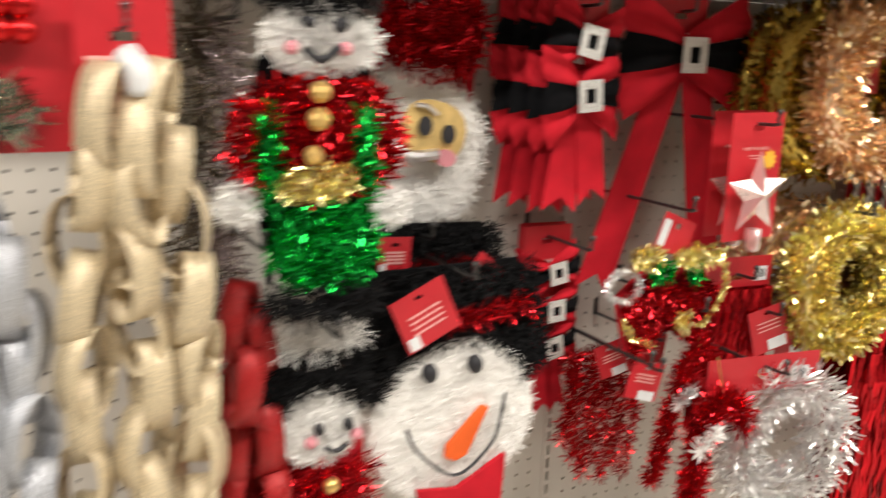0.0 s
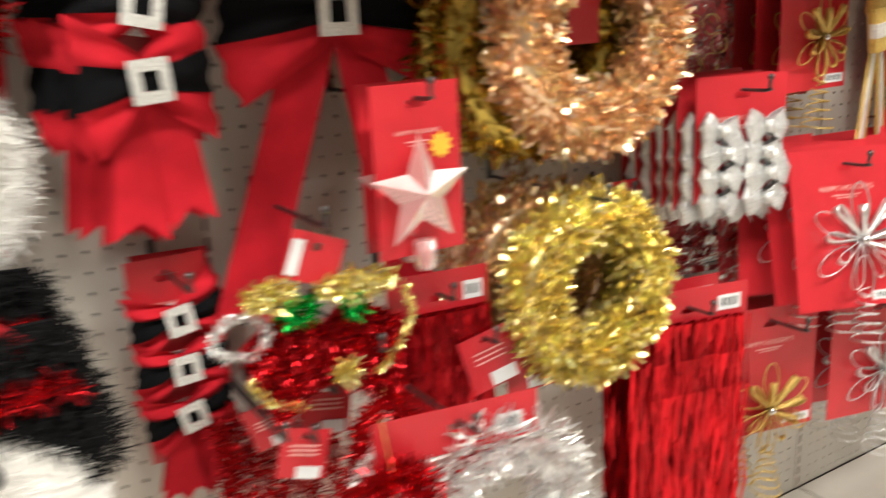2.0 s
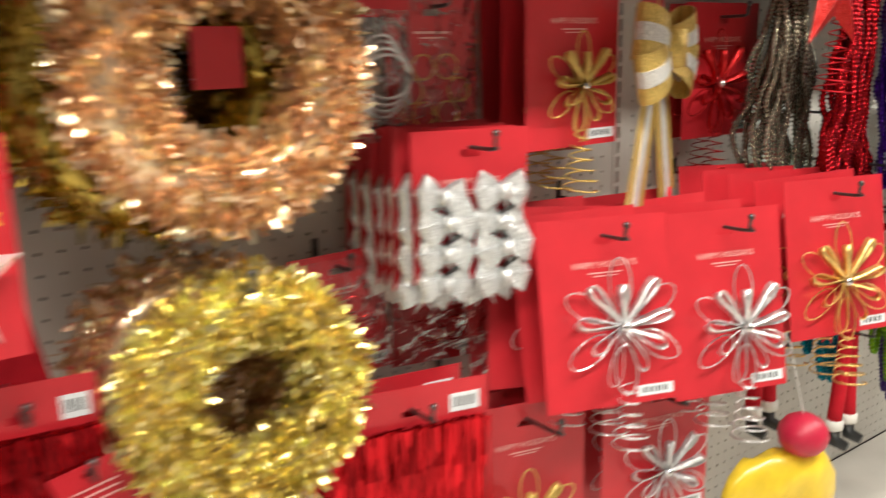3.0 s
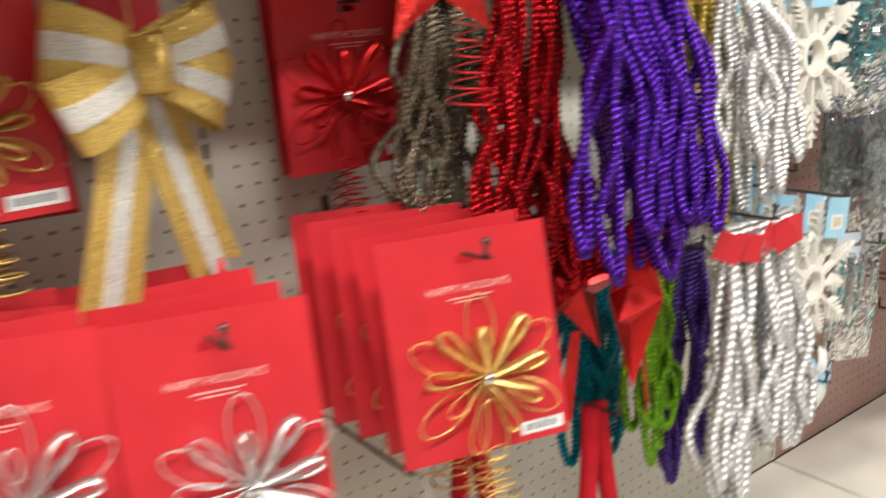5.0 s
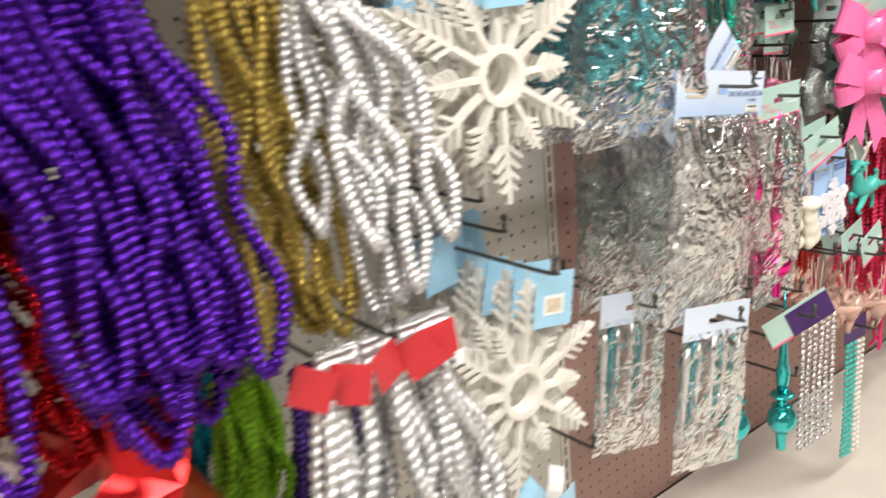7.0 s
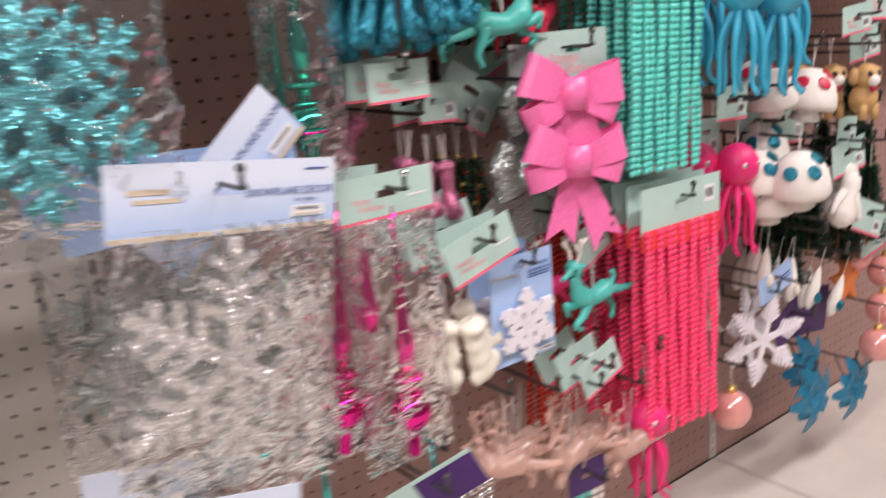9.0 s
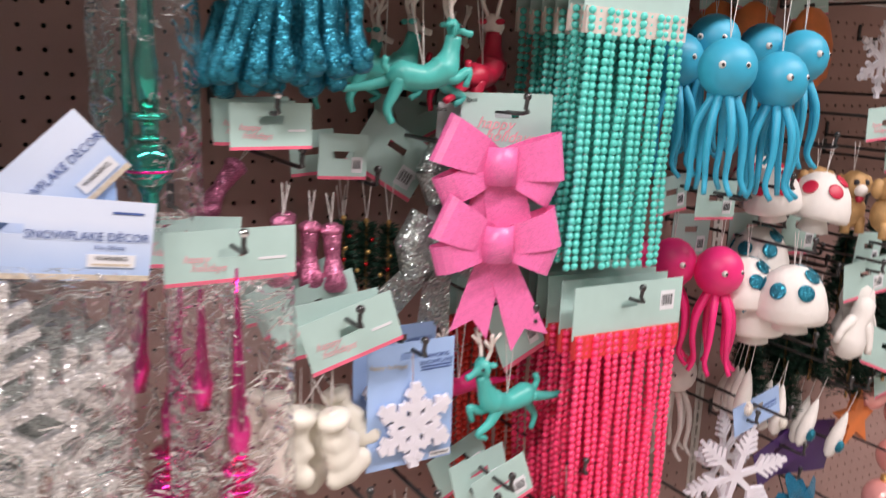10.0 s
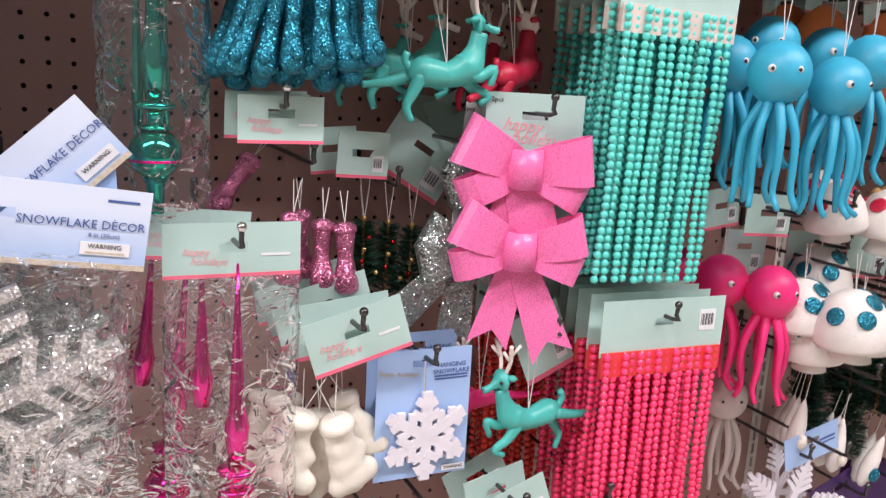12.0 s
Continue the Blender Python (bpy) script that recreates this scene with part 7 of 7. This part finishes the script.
def dog(x, y, z, s):
    t = thing("dog_ornament", pose(x, y, z, 0, 0, -25), "tan glazed puppy ornament hung by a string", "ornament", "dog ornaments")
    part("body", ball(0.3 * s, (0, 0, -0.3 * s), 14, 1.2), "tan_clay", t, smooth=True)
    h = part("head", ball(0.27 * s, (0, -0.08 * s, 0.2 * s), 14), "tan_clay", t, smooth=True)
    part("muzzle", ball(0.13 * s, (0, -0.3 * s, 0.12 * s), 10), "white_foam", h, "white muzzle", True)
    for sx in (-1, 1):
        part("ear", ball(0.13 * s, (sx * 0.26 * s, -0.02 * s, 0.2 * s), 10, 1.5), "tan_clay", t, smooth=True)
        part("eye", ball(0.06 * s, (sx * 0.1 * s, -0.3 * s, 0.27 * s), 8), "black_print", h, "", True)
        part("leg", tube([(sx * 0.14 * s, -0.18 * s, -0.4 * s), (sx * 0.15 * s, -0.2 * s, -0.72 * s)], 0.09 * s, 8), "tan_clay", t, smooth=True)
    part("bow", ball(0.08 * s, (0, -0.3 * s, -0.04 * s), 8), "red_plastic", t, "red bow", True)
    string_to(t, 0, 0.45 * s, 1.0 * s, 0.004)
    return t


for k in range(3):
    dog(4.325 - 0.01 * k, -0.25 + 0.06 * k, 1.045, 0.085)
hook(4.32, 1.12, 0.28)
mint_tag(4.29, -0.25, 1.17, 0.1, 0.05, -4, greet=True)
hook(4.29, 1.173, 0.28)
mint_tag(4.37, -0.2, 0.96, 0.07, 0.06, 6)
hook(4.37, 0.964, 0.24)
t = thing("foam_snowflake", pose(4.33, -0.2, 1.26), "small lilac white snowflake on a card", "snowflake", "foam snowflakes")
part("flake", flake_shape(0.06, 6, 0.01, 0.006, 2, 0.0, 58, 0.9), "flake_pure", t)
part("loop", tube([(0, 0, 0.05), (0, 0, 0.09)], 0.001, 5), "string", t)
hook(4.33, 1.348, 0.22)
for k in range(13):
    x, y, z = 4.1 + 0.022 * k, -0.2 + 0.03 * (k % 4), 0.75 - 0.01 * k
    t = thing("bird_ornament", pose(x, y, z, 0, 12 + random.uniform(-8, 8), -20), "white felt bird ornament with a wing mark on a string", "ornament", "white birds")
    part("body", lathe([(0.0015, 0.03), (0.006, 0.018), (0.011, -0.005), (0.013, -0.03), (0.009, -0.05), (0.003, -0.057)], 12), "white_foam", t, smooth=True)
    part("wing", ball(0.008, (0.004, -0.013, -0.03), 8, 1.5), "blue_glitter" if k > 4 else "white_glitter", t, "", True)
    part("string", tube([(0, 0, 0.028), (0, 0, 0.07)], 0.0006, 4), "string", t)
hook(4.16, 0.83, 0.26)
hook(4.22, 0.79, 0.24)
hook(4.3, 0.73, 0.24)
hook(4.35, 0.72, 0.24)
t = thing("header_card", pose(4.118, -0.21, 0.722, 0, -13, 0), "sky blue header card hung askew on a hook", "header card", "header cards")
part("card", card_board(0.105, 0.05, drop=0.014, slot=0.03), "blue_card", t)
part("small_print", bars([(0.015, 0.045, -0.01, -0.007), (0.015, 0.045, -0.016, -0.014)]), "blue_print", t)
hook(4.11, 0.725, 0.27)
for x, y, z, s in ((4.34, -0.12, 0.8, 0.16), (4.43, -0.16, 0.76, 0.18), (4.26, -0.1, 0.83, 0.15), (4.3, -0.17, 0.82, 0.14), (4.38, -0.08, 0.8, 0.17), (4.47, -0.2, 0.8, 0.17)):
    t = thing("bottlebrush_tree", pose(x, y, z - 0.1), "dark green tinsel tree ornament hung among the birds", "ornament", "small trees")
    part("trunk", tube([(0, 0, 0), (0, 0, s)], 0.003, 6), "tan_clay", t)
    n = 2600
    v, a, q = RNG.uniform(0.05, 0.98, n), RNG.uniform(0, 6.28, n), RNG.uniform(0, 1, n)
    part("needles", blades(np.stack([np.cos(a) * 0.28 * s * (1 - v) * q, np.sin(a) * 0.2 * s * (1 - v) * q, v * s], 1), np.stack([np.cos(a), np.sin(a), v * 0 + 0.2], 1), 0.014, 0.002), "brush_green", t, "dark green bristles")
    part("string", tube([(0, 0, s), (0, 0, s + 0.05)], 0.0008, 4), "string", t)
    hook(x, z - 0.1 + s + 0.05, -y + 0.02)
t = thing("foam_snowflake", pose(4.1, -0.2, 0.6, 0, 14, -20), "white glitter snowflake ornament with branching arms", "snowflake", "foam snowflakes")
part("flake", flake_shape(0.09, 6, 0.011, 0.008, 4, 0.0, 52, 0.6), "flake_pure", t)
part("loop", tube([(0, 0, 0.07), (0, 0, 0.12)], 0.001, 5), "string", t)
hook(4.1, 0.7, 0.22)
copy_thing(t, pose(4.14, -0.14, 0.6, 0, -12, 10))
for x, y, z in ((3.985, -0.21, 0.505), (4.46, -0.24, 0.49)):
    t = thing("bauble", pose(x, y, z), "pearly pink glass bauble on a hook", "ornament", "pink baubles")
    part("globe", ball(0.036, (0, 0, 0), 20), "pearl_pink", t, smooth=True)
    part("cap", lathe([(0.009, 0.034), (0.009, 0.044), (0.005, 0.046)], 12), "gold_foil", t, "gold cap", True)
    part("string", tube([(0, 0, 0.045), (0, 0, 0.09)], 0.0008, 4), "string", t)
    hook(x, z + 0.09, -y + 0.02)
for x, y, z in ((4.26, -0.2, 0.43), (4.42, -0.2, 0.4), (4.33, -0.14, 0.46)):
    t = thing("poinsettia_clip", pose(x, y, z), "dark blue glitter flower clip with pointed petals", "ornament", "blue flowers")
    for k in range(10):
        a = radians(36 * k)
        L = 0.075 if k % 2 else 0.055
        s_ = Vector((-math.sin(a), 0, math.cos(a)))
        cv = curve([(0, -0.006, 0), (L * 0.5 * math.cos(a), -0.022, L * 0.5 * math.sin(a)), (L * math.cos(a), -0.008, L * math.sin(a))], 0.008)
        part("petal", ribbon(cv, [s_] * len(cv), [0.008 + 0.026 * math.sin(math.pi * min(0.97, i / len(cv) + 0.05)) for i in range(len(cv))], 0.001), "blue_petal", t)
    part("stem", tube([(0, 0, 0), (0, 0.03, 0.06)], 0.0015, 5), "hook", t)
    hook(x, z + 0.06, -y + 0.01)
t = thing("header_card", pose(4.26, -0.16, 0.6, 0, -20, 0), "dark purple folded card hung among the ornaments", "header card", "header cards")
part("card", card_board(0.13, 0.07, drop=0.02, slot=0.03), "purple_card", t)
hook(4.26, 0.603, 0.2)
t = thing("ornament_pack", pose(4.45, -0.17, 0.62), "orange starfish ornament on a hook", "ornament", "orange ornaments")
part("body", plate([((0.06 if k % 2 == 0 else 0.024) * math.sin(math.pi * k / 5), (0.06 if k % 2 == 0 else 0.024) * math.cos(math.pi * k / 5)) for k in range(10)], -0.008, 0.008), "orange_card", t)
part("string", tube([(0, 0, 0.055), (0, 0, 0.09)], 0.0008, 4), "string", t)
hook(4.45, 0.71, 0.19)

for x, y, z, s in ((4.52, -0.16, 0.86, 0.18), (4.58, -0.1, 0.8, 0.2), (4.46, -0.1, 0.9, 0.16), (4.2, -0.12, 0.78, 0.15), (4.27, -0.14, 0.74, 0.16), (4.5, -0.14, 0.98, 0.16)):
    t = thing("bottlebrush_tree", pose(x, y, z - 0.1), "dark green tinsel tree ornament hung among the birds", "ornament", "small trees")
    part("trunk", tube([(0, 0, 0), (0, 0, s)], 0.003, 6), "tan_clay", t)
    n = 2400
    v, a, q = RNG.uniform(0.05, 0.98, n), RNG.uniform(0, 6.28, n), RNG.uniform(0, 1, n)
    part("needles", blades(np.stack([np.cos(a) * 0.3 * s * (1 - v) * q, np.sin(a) * 0.2 * s * (1 - v) * q, v * s], 1), np.stack([np.cos(a), np.sin(a), v * 0 + 0.2], 1), 0.014, 0.002), "brush_green", t, "dark green bristles")
    part("string", tube([(0, 0, s), (0, 0, s + 0.05)], 0.0008, 4), "string", t)
    hook(x, z - 0.1 + s + 0.05, -y + 0.02)
for x, y, z, roll, greet in ((4.44, -0.22, 1.2, 3, True), (4.5, -0.16, 1.12, -6, False), (4.34, -0.22, 0.92, -8, False), (4.4, -0.24, 0.79, 22, False), (4.5, -0.2, 0.72, -14, False), (4.56, -0.18, 1.3, 5, True)):
    mint_tag(x, y, z, 0.1, 0.065, roll, -6, greet=greet)
    hook(x, z + 0.003, -y + 0.02)
for k, (x, y, z) in enumerate(((4.31, -0.24, 0.85), (4.345, -0.22, 0.86), (4.37, -0.18, 0.85))):
    t = thing("seal_ornament", pose(x, y, z, 0, 20 - 14 * k, -15 + 20 * k), "white felt seal ornament with flippers on a string", "ornament", "white seals")
    part("body", lathe([(0.002, 0.035), (0.014, 0.028), (0.018, 0.01), (0.014, -0.01), (0.024, -0.035), (0.026, -0.055), (0.012, -0.07), (0.002, -0.073)], 14), "white_foam", t, smooth=True)
    for sx in (-1, 1):
        part("flipper", tube(curve([(sx * 0.012, 0, -0.005), (sx * 0.03, -0.006, -0.03), (sx * 0.036, -0.01, -0.052)], 0.01), [0.009, 0.009, 0.008, 0.007, 0.006, 0.005][:len(curve([(sx * 0.012, 0, -0.005), (sx * 0.03, -0.006, -0.03), (sx * 0.036, -0.01, -0.052)], 0.01))], 8), "white_foam", t, smooth=True)
    part("string", tube([(0, 0, 0.034), (0, 0, 0.08)], 0.0008, 4), "string", t)
hook(4.34, 0.94, 0.26)
for x, y, z in ((4.52, -0.22, 0.55), (4.56, -0.2, 0.62), (4.5, -0.16, 0.66)):
    t = thing("bauble", pose(x, y, z), "pearly pink glass bauble on a hook", "ornament", "pink baubles")
    part("globe", ball(0.036, (0, 0, 0), 20), "pearl_pink", t, smooth=True)
    part("cap", lathe([(0.009, 0.034), (0.009, 0.044), (0.005, 0.046)], 12), "gold_foil", t, "gold cap", True)
    part("string", tube([(0, 0, 0.045), (0, 0, 0.09)], 0.0008, 4), "string", t)
    hook(x, z + 0.09, -y + 0.02)
t = thing("header_card", pose(4.36, -0.14, 0.6, 0, 8, 0), "dark purple printed card hung under the birds", "header card", "header cards")
part("card", card_board(0.16, 0.1, drop=0.02, slot=0.03), "purple_card", t)
hook(4.36, 0.603, 0.18)
